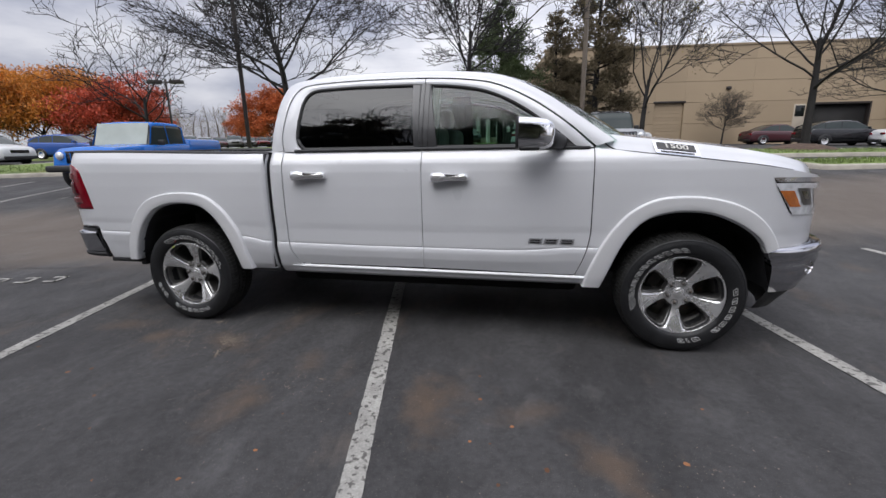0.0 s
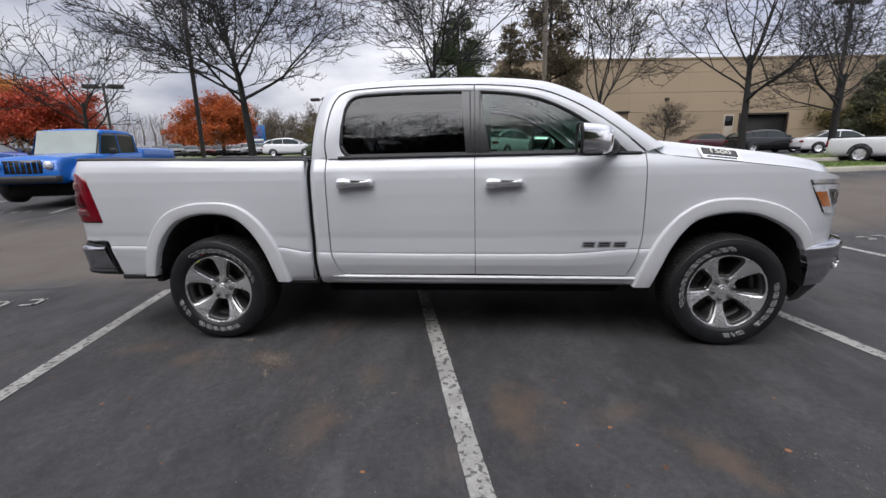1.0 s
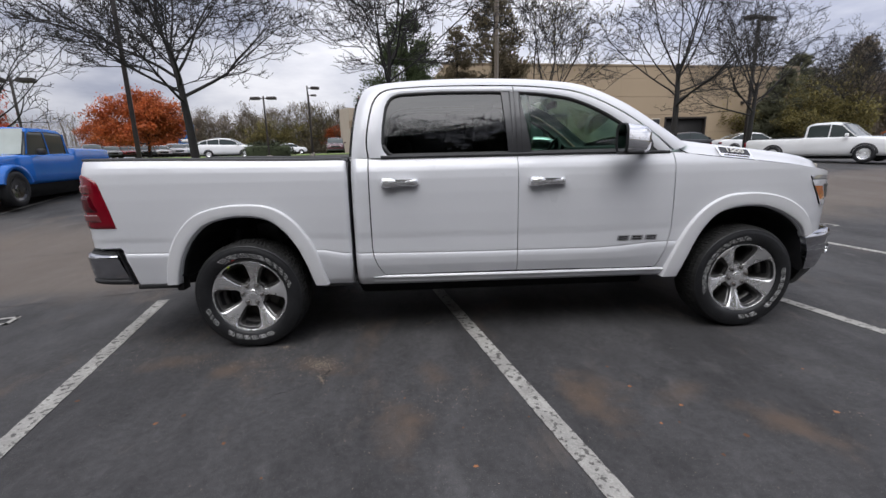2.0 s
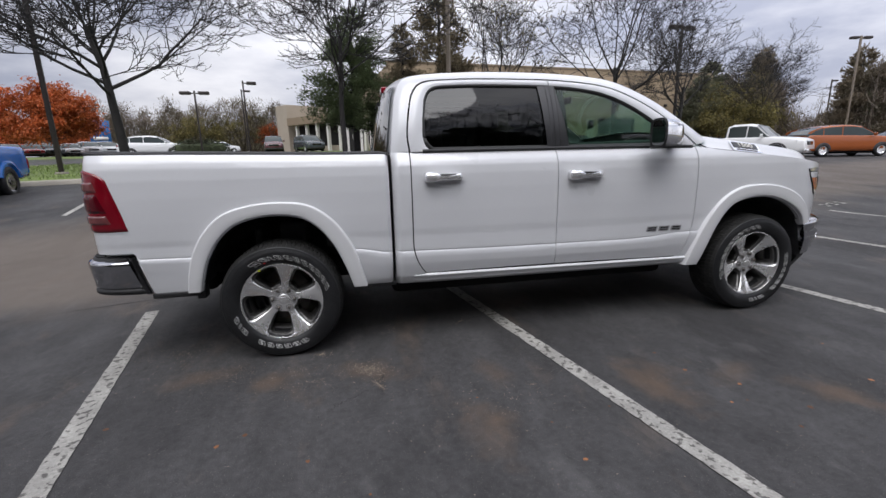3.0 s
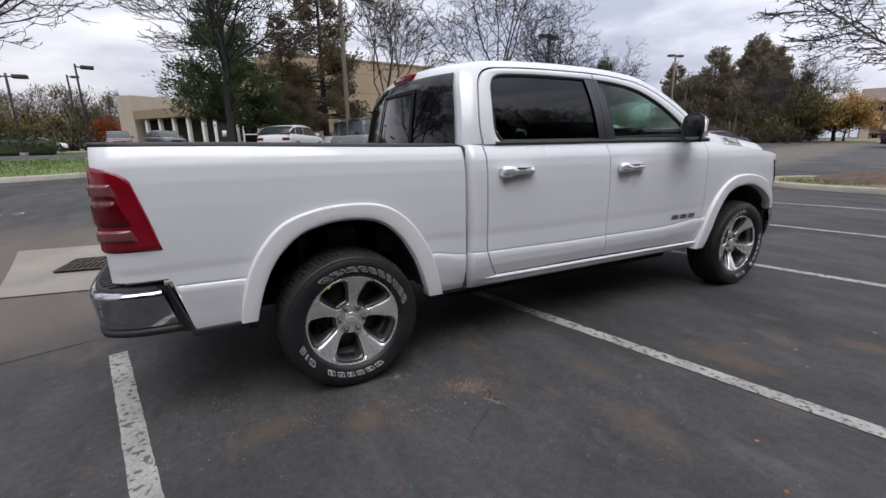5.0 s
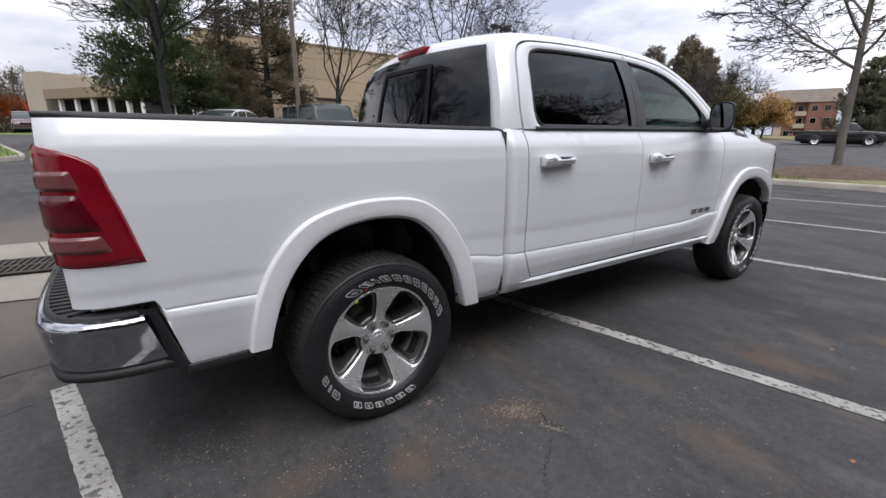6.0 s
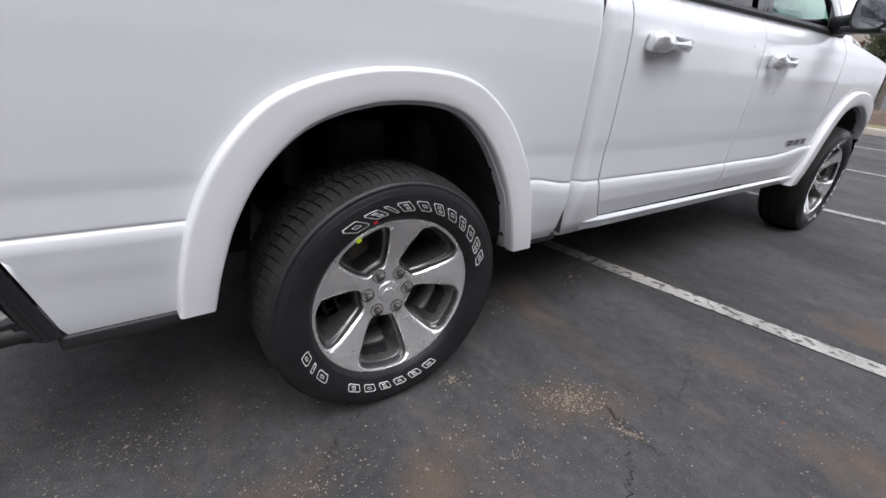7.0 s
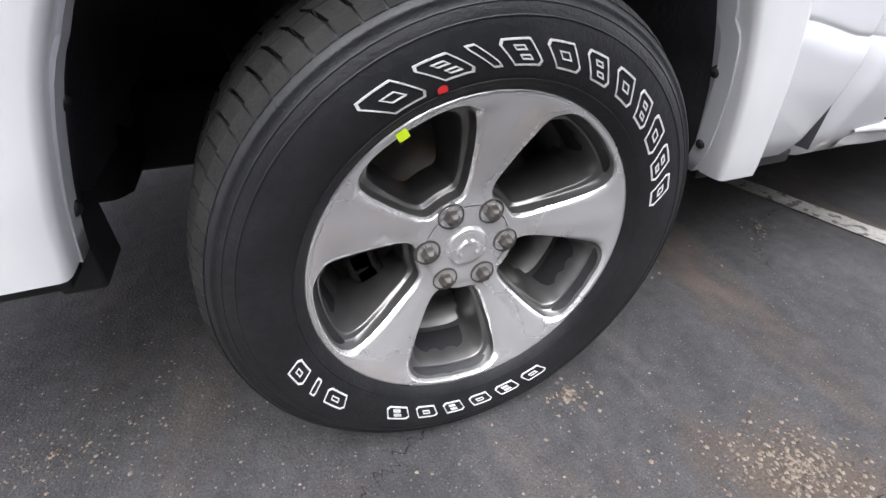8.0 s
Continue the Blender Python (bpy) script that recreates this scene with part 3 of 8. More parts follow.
def rect(u0, u1, v0, v1):
    return [rowpt(u0, v0), rowpt(u1, v0), rowpt(u1, v1), rowpt(u0, v1)]


island("lawn", [rowpt(*q) for q in ((-34, 14.55), (0.6, 14.55), (0.6, 24.5), (-15, 24.5), (-19, 20.0), (-34, 20.0))], "mown green lawn strip scattered with leaves")
island("lawn", rect(1.5, 4.2, 14.6, 19.5), "small planted island under a tree")
island("lawn", rect(13.6, 19.5, 8.3, 10.3), "green grass tip of a kerbed island")
island("lawn", rect(11.0, 30, 12.8, 16.5), "green lawn strip in front of a warehouse")
island("lawn", [rowpt(*q) for q in ((13.0, -4.0), (13.5, -1.2), (14.0, 0.8), (14.8, 1.3), (16.3, 0.6), (17.6, -0.5), (18.3, -2.0), (18.3, -4.0))], "leaf-strewn kerbed island round a bare tree", mat="dry_grass")
island("lawn", rect(-60, -14, 26, 60), "far lawn beyond the car park", kerb=False, top=0.05)
island("lawn", rect(40, 140, 16, 60), "wide dry lawn in front of far trees", kerb=False, top=0.05, mat="dry_grass")
island("lawn", rect(72, 200, -60, 12), "wide dry lawn by far apartments", kerb=False, top=0.05, mat="dry_grass")
island("lawn", rect(-18, 16, 40, 52), "lawn in front of an office lobby", kerb=False, top=0.05)
blades("lawn_grass", [(-22, 0.4, 14.8, 19.7), (-14, 0.4, 19.7, 24.2)], 13000, seed=3)
blades("lawn_grass", [(13.9, 19.2, 8.6, 10.1), (11.3, 24, 13.0, 16.2)], 4000, seed=4)
blades("lawn_grass", [(14.0, 15.2, -1.2, 0.7)], 350, seed=5)


def mulch_mound(x, y, r, up=0.14, h=0.28):
    bm = bmesh.new()
    rows = []
    for k in range(8):
        f = k / 7
        rows.append([bm.verts.new(on_ground(x + r * f * math.cos(a) * (1 + 0.08 * math.sin(3 * a)), y + r * f * math.sin(a),
                     up + h * (1 - f * f) + 0.02 * noise.noise(Vector((math.cos(a) * 3 * f, math.sin(a) * 3 * f, x))))) for a in [2 * math.pi * i / 36 for i in range(36)]])
    for a, b in zip(rows[1:], rows):
        bridge(bm, a, b, close=True)
    bmesh.ops.recalc_face_normals(bm, faces=bm.faces[:])
    return tagged(part("mulch_mound", bm, M["mulch"]), "dark brown mulch mound round a tree trunk", "mulch", kind="structure")


# loose grit, pebbles and leaves on the asphalt
def scatter(name, spots, mat, lo, hi, seed, label, category, flat=0.6):
    rr = random.Random(seed)
    verts, faces = [], []
    for cx, cy, rx, ry, turn, count in spots:
        ct, st = math.cos(turn), math.sin(turn)
        for _ in range(count):
            a, r = rr.uniform(0, 6.283), abs(rr.gauss(0, 0.5))
            u, v = rx * r * math.cos(a), ry * r * math.sin(a)
            x, y = cx + u * ct - v * st, cy + u * st + v * ct
            s = rr.uniform(lo, hi)
            z = height(x, y)
            i = len(verts)
            t0 = rr.uniform(0, 6.28)
            for k in range(5):
                b = t0 + k * 1.2566
                verts.append((x + s * math.cos(b) * rr.uniform(0.6, 1.1), y + s * math.sin(b) * rr.uniform(0.6, 1.1), z + 0.001))
            verts.append((x, y, z + s * flat * 1.3))
            faces += [(i + k, i + (k + 1) % 5, i + 5) for k in range(5)]
    return tagged(raw(name, verts, faces, M[mat], flat=True), label, category, kind="stuff")


scatter("gravel", [(0.545, -0.385, 0.17, 0.12, -0.6, 700), (0.60, -0.60, 0.10, 0.035, -1.2, 120), (0.23, -0.09, 0.09, 0.05, 0.3, 90), (1.29, 0.26, 0.14, 0.07, 0.5, 70), (1.47, -0.78, 0.05, 0.04, 0.2, 24), (0.75, 0.25, 0.25, 0.12, 0.5, 70),
                   (0.1, -0.3, 0.3, 0.15, 0.2, 45)], "pebble", 0.002, 0.0065, 11, "loose tan gravel crumbs on asphalt", "gravel")
scatter("gravel", [(-0.35, -0.25, 0.6, 0.4, 0, 420), (-0.75, 0.15, 0.6, 0.45, 0, 500), (0.2, -0.45, 0.5, 0.3, 0, 260), (1.3, -0.9, 1.6, 1.0, 0, 420), (3.5, -1.2, 2.5, 1.2, 0, 300), (0.6, 0.3, 2.0, 0.5, 0, 150), (-1.6, -0.8, 1.0, 1.0, 0, 200)],
        "pebble", 0.0015, 0.0048, 12, "scattered small pebbles on asphalt", "gravel")
scatter("leaf_litter", [(2.5, -1.2, 3.0, 1.2, 0, 14), (0, -1.0, 1.5, 0.6, 0, 8), (-5, 15, 7, 3, 0.26, 600), (20, 3.0, 4, 2.5, 0.26, 1600), (15, 14, 6, 2, 0.26, 500)], "leaf_litter",
        0.006, 0.018, 13, "small brown fallen leaves", "leaves", flat=0.12)


def crack(pts, width, seed, mat="crack"):
    rr = random.Random(seed)
    line = rounded([(*p, 0) for p in pts], 60)
    bm = bmesh.new()
    rows = []
    for i, p in enumerate(line):
        d = (line[min(i + 1, 59)] - line[max(i - 1, 0)]).normalized()
        s = Vector((-d.y, d.x, 0))
        j = rr.gauss(0, 0.010)
        w = 0.55 * width * rr.uniform(0.1, 1.3) * min(1, (60 - i) / 12)
        q = p + s * j
        rows.append([bm.verts.new(on_ground(*(q - s * w).xy, 0.0025)), bm.verts.new(on_ground(*(q + s * w).xy, 0.0025))])
    for a, b in zip(rows, rows[1:]):
        bm.faces.new((a[0], b[0], b[1], a[1]))
    bmesh.ops.recalc_face_normals(bm, faces=bm.faces[:])
    tagged(part("crack", bm, M[mat]), "thin dark crack in the asphalt", "crack", kind="structure")


crack([(0.64, -0.46), (0.60, -0.53), (0.54, -0.62), (0.46, -0.68), (0.38, -0.73), (0.24, -0.88)], 0.0045, 1)
crack([(1.20, -0.47), (1.08, -0.53), (0.95, -0.57), (0.83, -0.58)], 0.003, 2)
crack([(-0.08, -0.05), (-0.17, -0.10), (-0.25, -0.15), (-0.34, -0.26)], 0.0035, 3)
crack([(1.46, 0.33), (1.30, 0.27), (1.16, 0.17), (1.05, 0.02)], 0.0035, 4)
crack([(0.62, -0.48), (0.61, -0.58), (0.60, -0.66), (0.66, -0.76)], 0.0035, 6)
crack([(-1.7, 0.9), (-1.0, 1.2), (-0.2, 1.35)], 0.004, 5)
crack([(-6.0, 0.35), (-4.2, 0.85), (-2.6, 1.18), (-1.3, 1.55), (-0.3, 1.75)], 0.012, 7)
crack([(-7.5, 2.6), (-5.5, 3.2), (-3.6, 3.75), (-2.0, 4.15)], 0.010, 8)

# ---- the white pickup ----
truck = thing("pickup_truck", pose(0, 0, 0), "white crew cab pickup truck with chrome trim and alloy wheels", "pickup truck")
YC = 0.98                      # centre line; the near side lies round y = 0
SECTION = [(0.42, 0.030), (0.455, 0.002), (0.49, -0.018), (0.58, -0.044), (0.628, -0.0497), (0.640, -0.0490), (0.654, -0.0466), (0.662, -0.0428), (0.6665, -0.0398), (0.672, -0.0428), (0.680, -0.0432), (0.78, -0.043), (0.83, -0.047),
           (0.95, -0.050), (1.10, -0.049), (1.20, -0.044), (1.255, -0.035), (1.285, -0.022), (1.31, -0.006), (1.34, 0.016), (1.40, 0.04)]
CREASE = [(-1.1, 0.085), (-0.8, 0.08), (-0.5, 0.07), (0.45, 0.055), (0.55, 0.05), (0.68, 0.02), (0.80, 0.012), (1.5, 0.0), (2.55, -0.005), (2.75, 0.005), (2.95, 0.025), (3.2, 0.03)]


def side_y(x, z):
    lift = curve1(CREASE, x) * (1 - smooth(0.0, 0.2, abs(z - 0.68)))
    y = curve1(SECTION, z - lift)
    if x > 3.95:
        y += 0.46 * ((x - 3.95) / 0.65) ** 2.7
    if x < -0.90:
        t = min(1.0, (-0.90 - x) / 0.13)
        y += 0.10 * (1 - math.sqrt(max(0.0, 1 - t * t)))
    return y


def flare_y(x, z, f):
    """The flare's own smooth face; its outer edge tucks onto the body."""
    own = curve1([(0.40, -0.022), (0.48, -0.036), (0.60, -0.046), (0.75, -0.050), (1.2, -0.050)], z)
    if x > 3.95:
        own += 0.46 * ((x - 3.95) / 0.65) ** 2.7
    return own if f > 0.02 else side_y(x, z)


def sided(far, x, y, z):
    """A point of the near side, or its twin; the bed's rail climbs to the rear and its corner runs past the tailgate."""
    if x < 0.748 and z > 0.6:
        z += (0.012 + 0.030 * smooth(0.75, -1.0, x)) * smooth(1.14, 1.335, z)
        x -= 0.040 * smooth(-0.86, -1.02, x) * smooth(0.6, 0.72, z)
    return Vector((x, 2 * YC - y if far else y, z))


def crease_z(x):
    c = 0.664
    for _ in range(10):
        c = 0.664 + curve1(CREASE, x) * (1 - smooth(0.0, 0.2, abs(c - 0.68)))
    return c


def rows_of(x, b, t, nv):
    """Heights of a panel's rows, close together at the pressed crease."""
    c = crease_z(x)
    lo = max(c - 0.045, b)
    hi = max(c + 0.030, b + 0.002)
    n1 = max(3, nv // 6)
    zs = [b + (lo - b) * k / n1 for k in range(n1)]
    steps = (-0.045, -0.036, -0.030, -0.024, -0.017, -0.010, -0.006, -0.002, 0.0, 0.0025, 0.005, 0.008, 0.012, 0.016, 0.022)
    zs += [max(c + o, b + 0.0001 * (i + 1)) for i, o in enumerate(steps)]
    n2 = nv - n1
    return zs + [hi + (t - hi) * k / n2 for k in range(n2 + 1)]


def panel(name, far, xs, zb, zt, nv, parent, mat="paint", shift=None, flange=0.03, lift=0.0, label="", yfn=side_y):
    """A pressed body panel with a turned-in edge."""
    bm = bmesh.new()
    rows = []
    for x in xs:
        col = []
        b, t = zb(x), zt(x)
        for z in rows_of(x, b, t, nv):
            xx = x + (shift(x, z) if shift else 0.0)
            col.append(bm.verts.new(sided(far, xx, yfn(xx, z) - lift, z)))
        rows.append(col)
    n, nv = len(rows), len(rows[0]) - 1
    for i in range(n - 1):
        for j in range(nv):
            bm.faces.new((rows[i][j], rows[i + 1][j], rows[i + 1][j + 1], rows[i][j + 1]) if not far else (rows[i][j + 1], rows[i + 1][j + 1], rows[i + 1][j], rows[i][j]))
    loop = [r[0] for r in rows] + rows[-1][1:] + [r[-1] for r in rows[::-1]][1:] + rows[0][::-1][1:-1]
    outer = [bm.verts.new(v.co) for v in loop]
    inner = [bm.verts.new(v.co + Vector((0, -flange if far else flange, 0))) for v in loop]
    bridge(bm, inner, outer, close=True, flip=far)
    bm.normal_update()
    return part(name, bm, M[mat], parent, label)


def seq(a, b, n):
    return [a + (b - a) * i / n for i in range(n + 1)]


REAR_OPEN = [(-0.485, 0.50), (-0.46, 0.60), (-0.415, 0.72), (-0.345, 0.83), (-0.24, 0.92), (-0.10, 0.965), (0.05, 0.972), (0.18, 0.945), (0.28, 0.87), (0.36, 0.76), (0.42, 0.63), (0.475, 0.455)]
REAR_FLARE = [(-0.565, 0.50), (-0.545, 0.62), (-0.505, 0.75), (-0.43, 0.88), (-0.31, 0.99), (-0.13, 1.045), (0.06, 1.055), (0.22, 1.03), (0.35, 0.945), (0.44, 0.83), (0.505, 0.70), (0.57, 0.455)]
FRONT_OPEN = [(3.165, 0.42), (3.215, 0.55), (3.275, 0.70), (3.345, 0.815), (3.43, 0.895), (3.55, 0.935), (3.68, 0.945), (3.80, 0.930), (3.92, 0.885), (4.02, 0.825), (4.09, 0.76), (4.125, 0.69)]
FRONT_FLARE = [(3.045, 0.42), (3.09, 0.56), (3.15, 0.70), (3.225, 0.83), (3.33, 0.945), (3.47, 1.02), (3.62, 1.04), (3.79, 1.03), (3.95, 0.985), (4.07, 0.91), (4.15, 0.82), (4.205, 0.72)]


def arch_top(knots):
    return [(p.x, p.y) for p in rounded([(a, b, 0) for a, b in knots], 90)]


REAR_ARCH, FRONT_ARCH = arch_top(REAR_OPEN), arch_top(FRONT_OPEN)


def bed_bottom(x):
    if x < -0.83:
        return 0.775
    if x < -0.765:
        return 0.775 - (x + 0.83) / 0.065 * 0.275
    if x < -0.485:
        return 0.50
    if x < 0.475:
        return curve1(REAR_ARCH, x) - 0.008
    return 0.45


def fender_bottom(x):
    if x < 3.165:
        return 0.42
    if x < 4.125:
        return curve1(FRONT_ARCH, x) - 0.008
    return 0.715


def fender_top(x):
    return curve1([(3.0, 1.345), (3.1, 1.338), (3.35, 1.305), (3.7, 1.265), (4.0, 1.228), (4.2, 1.195), (4.45, 1.15), (4.58, 1.11)], x)


def door_front(x, z):
    w = smooth(2.4, 3.085, x)
    return -w * (0.085 * max(0.0, (0.80 - z) / 0.30) ** 1.6 if z < 0.80 else 0.0)


def door_rear(x, z):
    w = 1 - smooth(0.9, 1.4, x)
    return w * (0.085 * max(0.0, (0.74 - z) / 0.235) ** 2.2 if z < 0.74 else 0.0) - w * 0.004


W_SILL = 1.345
DOOR_TOP = [(0.905, 1.345), (0.893, 1.45), (0.912, 1.60), (0.950, 1.735), (1.03, 1.808), (1.2, 1.828), (1.5, 1.836), (1.95, 1.830), (2.25, 1.806), (2.45, 1.764), (2.68, 1.655), (2.9, 1.505), (3.085, 1.345)]
PANE_TOP = [(1.085, 1.349), (1.040, 1.357), (1.008, 1.385), (0.994, 1.43), (0.992, 1.48), (1.004, 1.60), (1.030, 1.72), (1.095, 1.782), (1.25, 1.797), (1.5, 1.802), (1.95, 1.795), (2.22, 1.770), (2.41, 1.726), (2.61, 1.630), (2.81, 1.490), (2.985, 1.345)]
CAB_EDGE = [(0.775, 1.345), (0.785, 1.45), (0.805, 1.60), (0.835, 1.745), (0.905, 1.845), (1.12, 1.882), (1.5, 1.898), (1.95, 1.893), (2.30, 1.868), (2.52, 1.822), (2.77, 1.700), (3.0, 1.540), (3.215, 1.385)]


def glass_y(z):
    t = z - 1.345
    return 0.016 + 0.13 * t + 0.50 * t * t


def fan_strip(name, far, a, b, ya, yb, parent, mat, rows=4, label="", bulge=0.0):
    """A panel between two long outlines."""
    bm = bmesh.new()
    sheets = []
    for k in range(rows + 1):
        f = k / rows
        sheets.append([bm.verts.new(sided(far, p.x + (q.x - p.x) * f, ya(p.y) + (yb(q.y) - ya(p.y)) * f - bulge * math.sin(math.pi * f), p.y + (q.y - p.y) * f)) for p, q in zip(a, b)])
    for s, t in zip(sheets, sheets[1:]):
        bridge(bm, s, t, flip=not far)
    for s, d in ((sheets[0], 0.018), (sheets[-1], 0.02)):
        own = [bm.verts.new(v.co) for v in s]
        inn = [bm.verts.new(v.co + Vector((0, -d if far else d, 0))) for v in s]
        bridge(bm, own, inn)
    return part(name, bm, M[mat], parent, label)


def even(pts, n):
    d = [0.0]
    for a, b in zip(pts, pts[1:]):
        d.append(d[-1] + (b - a).length)
    res, j = [], 0
    for i in range(n):
        s = d[-1] * i / (n - 1)
        while j < len(pts) - 2 and d[j + 1] < s:
            j += 1
        res.append(pts[j].lerp(pts[j + 1], min(1.0, (s - d[j]) / max(1e-9, d[j + 1] - d[j]))))
    return res


def outline(knots):
    """A soft outline, split where the two doors meet, 70 points to each door."""
    fine = rounded([(x, z, 0) for x, z in knots], 400)
    i = next(i for i, p in enumerate(fine) if p.x > 1.948)
    return even(fine[:i], 70) + even(fine[i:], 70)


DT, PT, CE = [outline(k) for k in (DOOR_TOP, PANE_TOP, CAB_EDGE)]


def pane(name, far, x0, x1, parent, mat, y_in=0.012, corner=True):
    """A curved side window pane."""
    upper = [(p.x, p.y) for p in PT if p.y > 1.40]
    upper = [q for i, q in enumerate(upper) if i == 0 or q[0] > upper[i - 1][0] + 1e-4]
    bm = bmesh.new()
    xs = seq(x0, x1, 44)
    rows = []
    for x in xs:
        t = max(1.36, curve1(upper, x) - 0.010)
        if x > 2.9:
            t = min(t, 1.345 + (2.985 - x) * 0.80)
        lo = 1.358 + (0.075 * max(0.0, 1 - (x - x0) / 0.07) ** 2 if corner else 0.0)
        t = max(t, lo + 0.004)
        rows.append([bm.verts.new(sided(far, x, glass_y(lo + (t - lo) * j / 8) + y_in, lo + (t - lo) * j / 8)) for j in range(9)])
    for a, b in zip(rows, rows[1:]):
        bridge(bm, a, b, flip=far)
    bm.normal_update()
    for f in bm.faces:
        if (f.normal.y > 0) != far:
            f.normal_flip()
    return part(name, bm, M[mat], parent)


def handle(far, x, z, door):
    bm = bmesh.new()
    y = side_y(x, z)
    pts = [(0.0, 0.030, 0.024), (0.006, 0.048, 0.031), (0.02, 0.058, 0.034), (0.075, 0.060, 0.034), (0.098, 0.056, 0.026), (0.115, 0.052, 0.023), (0.20, 0.050, 0.022), (0.24, 0.046, 0.025), (0.256, 0.036, 0.022), (0.262, 0.022, 0.016)]
    rings = []
    for dx, out, hh in pts:
        rings.append([bm.verts.new(sided(far, x + dx, y - out * 0.55 + o * 0.5 * out, z + w * hh)) for o, w in ((-0.9, -0.45), (-1, 0), (-0.9, 0.5), (-0.5, 1), (0.4, 1), (0.9, 0.8), (0.9, -0.8), (0.4, -1), (-0.5, -0.95))])
    for a, b in zip(rings, rings[1:]):
        bridge(bm, a, b, close=True)
    bm.faces.new(rings[0])
    bm.faces.new(rings[-1])
    normals_out(bm)
    hd = part("handle", bm, M["satin"], door, "chrome door handle")
    bm = bmesh.new()
    grid(bm, lambda u, v: sided(far, x + 0.102 + 0.145 * u, y - 0.0535 + 0.010 * u * u + 0.012 * abs(v - 0.35) ** 2, z + 0.004 + 0.019 * v * (1 - 0.2 * u)), 10, 4, flip=far)
    part("slot", bm, M["gloss_black"], hd, "dark slot along the handle")
    bm = bmesh.new()
    lathe(bm, [(0.0, -0.0005), (0.040, -0.0005), (0.048, 0.004)], 28)
    for v in bm.verts:
        v.co = sided(far, x + 0.15 + v.co.x * 1.5, side_y(x + 0.15, z) + v.co.y - 0.0015, z - 0.012 + v.co.z * 0.62)
    part("handle_recess", bm, M["paint"], door)


for far in (False, True):
    # bed
    bed_xs = seq(-1.02, -0.90, 10) + seq(-0.88, -0.77, 8) + seq(-0.76, -0.49, 8) + seq(-0.484, -0.40, 10) + seq(-0.39, 0.36, 40) + seq(0.37, 0.474, 12) + seq(0.48, 0.712, 8) + seq(0.720, 0.748, 7)
    panel("bed_side", far, bed_xs, bed_bottom, lambda x: 1.325, 84, truck, label="white pickup bed side", yfn=lambda x, z: side_y(x, z) + 0.014 * max(0.0, (x - 0.720) / 0.028) ** 2)
    panel("cab_corner", far, seq(0.770, 0.822, 12) + seq(0.830, 0.892, 5), lambda x: 0.430, lambda x: W_SILL, 84, truck, flange=0.14,
          shift=lambda x, z: (door_rear(0.9, z) + 0.004) * (x - 0.770) / 0.122,
          yfn=lambda x, z: side_y(x, z) + 0.044 * max(0.0, (0.822 - x) / 0.052) ** 2)
    rear = panel("rear_door", far, seq(0.9045, 1.9455, 46), lambda x: 0.512, lambda x: W_SILL, 84, truck, shift=door_rear)
    front = panel("front_door", far, seq(1.9505, 3.084, 46), lambda x: 0.510 - 0.012 * smooth(2, 3, x), lambda x: W_SILL - 0.01 * smooth(2.5, 3.08, x), 84, truck, shift=door_front)
    panel("fender", far, seq(3.091, 3.165, 5) + seq(3.17, 3.28, 12) + seq(3.29, 4.05, 36) + seq(4.06, 4.124, 10) + seq(4.13, 4.58, 24), fender_bottom, fender_top, 40, truck,
          shift=lambda x, z: door_front(3.085, z) * (1 - smooth(3.09, 3.18, x)), label="white front fender")
    for xs_, sh_ in ((seq(0.884, 0.908, 2), lambda x, z: door_rear(0.9, z) + 0.004), (seq(1.938, 1.958, 2), None), (seq(3.078, 3.098, 2), lambda x, z: door_front(3.085, z))):
        panel("door_seal", far, xs_, lambda x: 0.50, lambda x: W_SILL - 0.02, 60, truck, "gasket", shift=sh_, flange=0.01, lift=-0.013)
    rk = bmesh.new()
    grid(rk, lambda u, v: sided(far, 0.893 + 2.192 * u, curve1([(0, 0.03), (0.3, -0.012), (0.75, -0.024), (0.8, -0.036), (1.0, -0.020)], v) + 0.012 * (1 - smooth(0.0, 0.06, u)), 0.424 - 0.008 * u + v * (0.082 - 0.008 * u)), 40, 10, flip=far)
    part("rocker", rk, M["paint"], truck, "white rocker panel under the doors")
    # greenhouse
    k = 70
    fan_strip("door_frame", far, PT[:k], DT[:k], lambda z: glass_y(z) - 0.002, lambda z: glass_y(z) - 0.006, rear, "paint", bulge=0.006)
    fan_strip("door_frame", far, PT[k:], DT[k:], lambda z: glass_y(z) - 0.002, lambda z: glass_y(z) - 0.006, front, "paint", bulge=0.006)
    gap = [Vector((p.x + (q.x - p.x) * 0.10, p.y + (q.y - p.y) * 0.10 + 0.004, 0)) for p, q in zip(DT, CE)]
    fan_strip("cab_side", far, gap, CE, lambda z: glass_y(z) - 0.004, lambda z: glass_y(z) + 0.035, truck, "paint", rows=6, bulge=0.012, label="white roof rail and cab pillar")
    for door, x0, x1, mt, cn in ((rear, 1.000, 1.915, "dark_glass", True), (front, 1.985, 2.975, "clear_glass", False)):
        ob = pane("window", far, x0, x1, door, mt, corner=cn)
        # rubber seal round the pane
        me = ob.data
        n = 9
        vs = [me.vertices[i].co.copy() for i in range(len(me.vertices))]
        cols = len(vs) // n
        loop = [vs[i * n] for i in range(cols)] + [vs[(cols - 1) * n + j] for j in range(1, n)] + [vs[i * n + n - 1] for i in range(cols - 2, -1, -1)] + [vs[j] for j in range(n - 2, 0, -1)]
        bm = bmesh.new()
        tube(bm, [p + Vector((0, -0.002 if far else 0.002, 0)) for p in loop + loop[:1]], [0.0160] * (len(loop) + 1), 6)
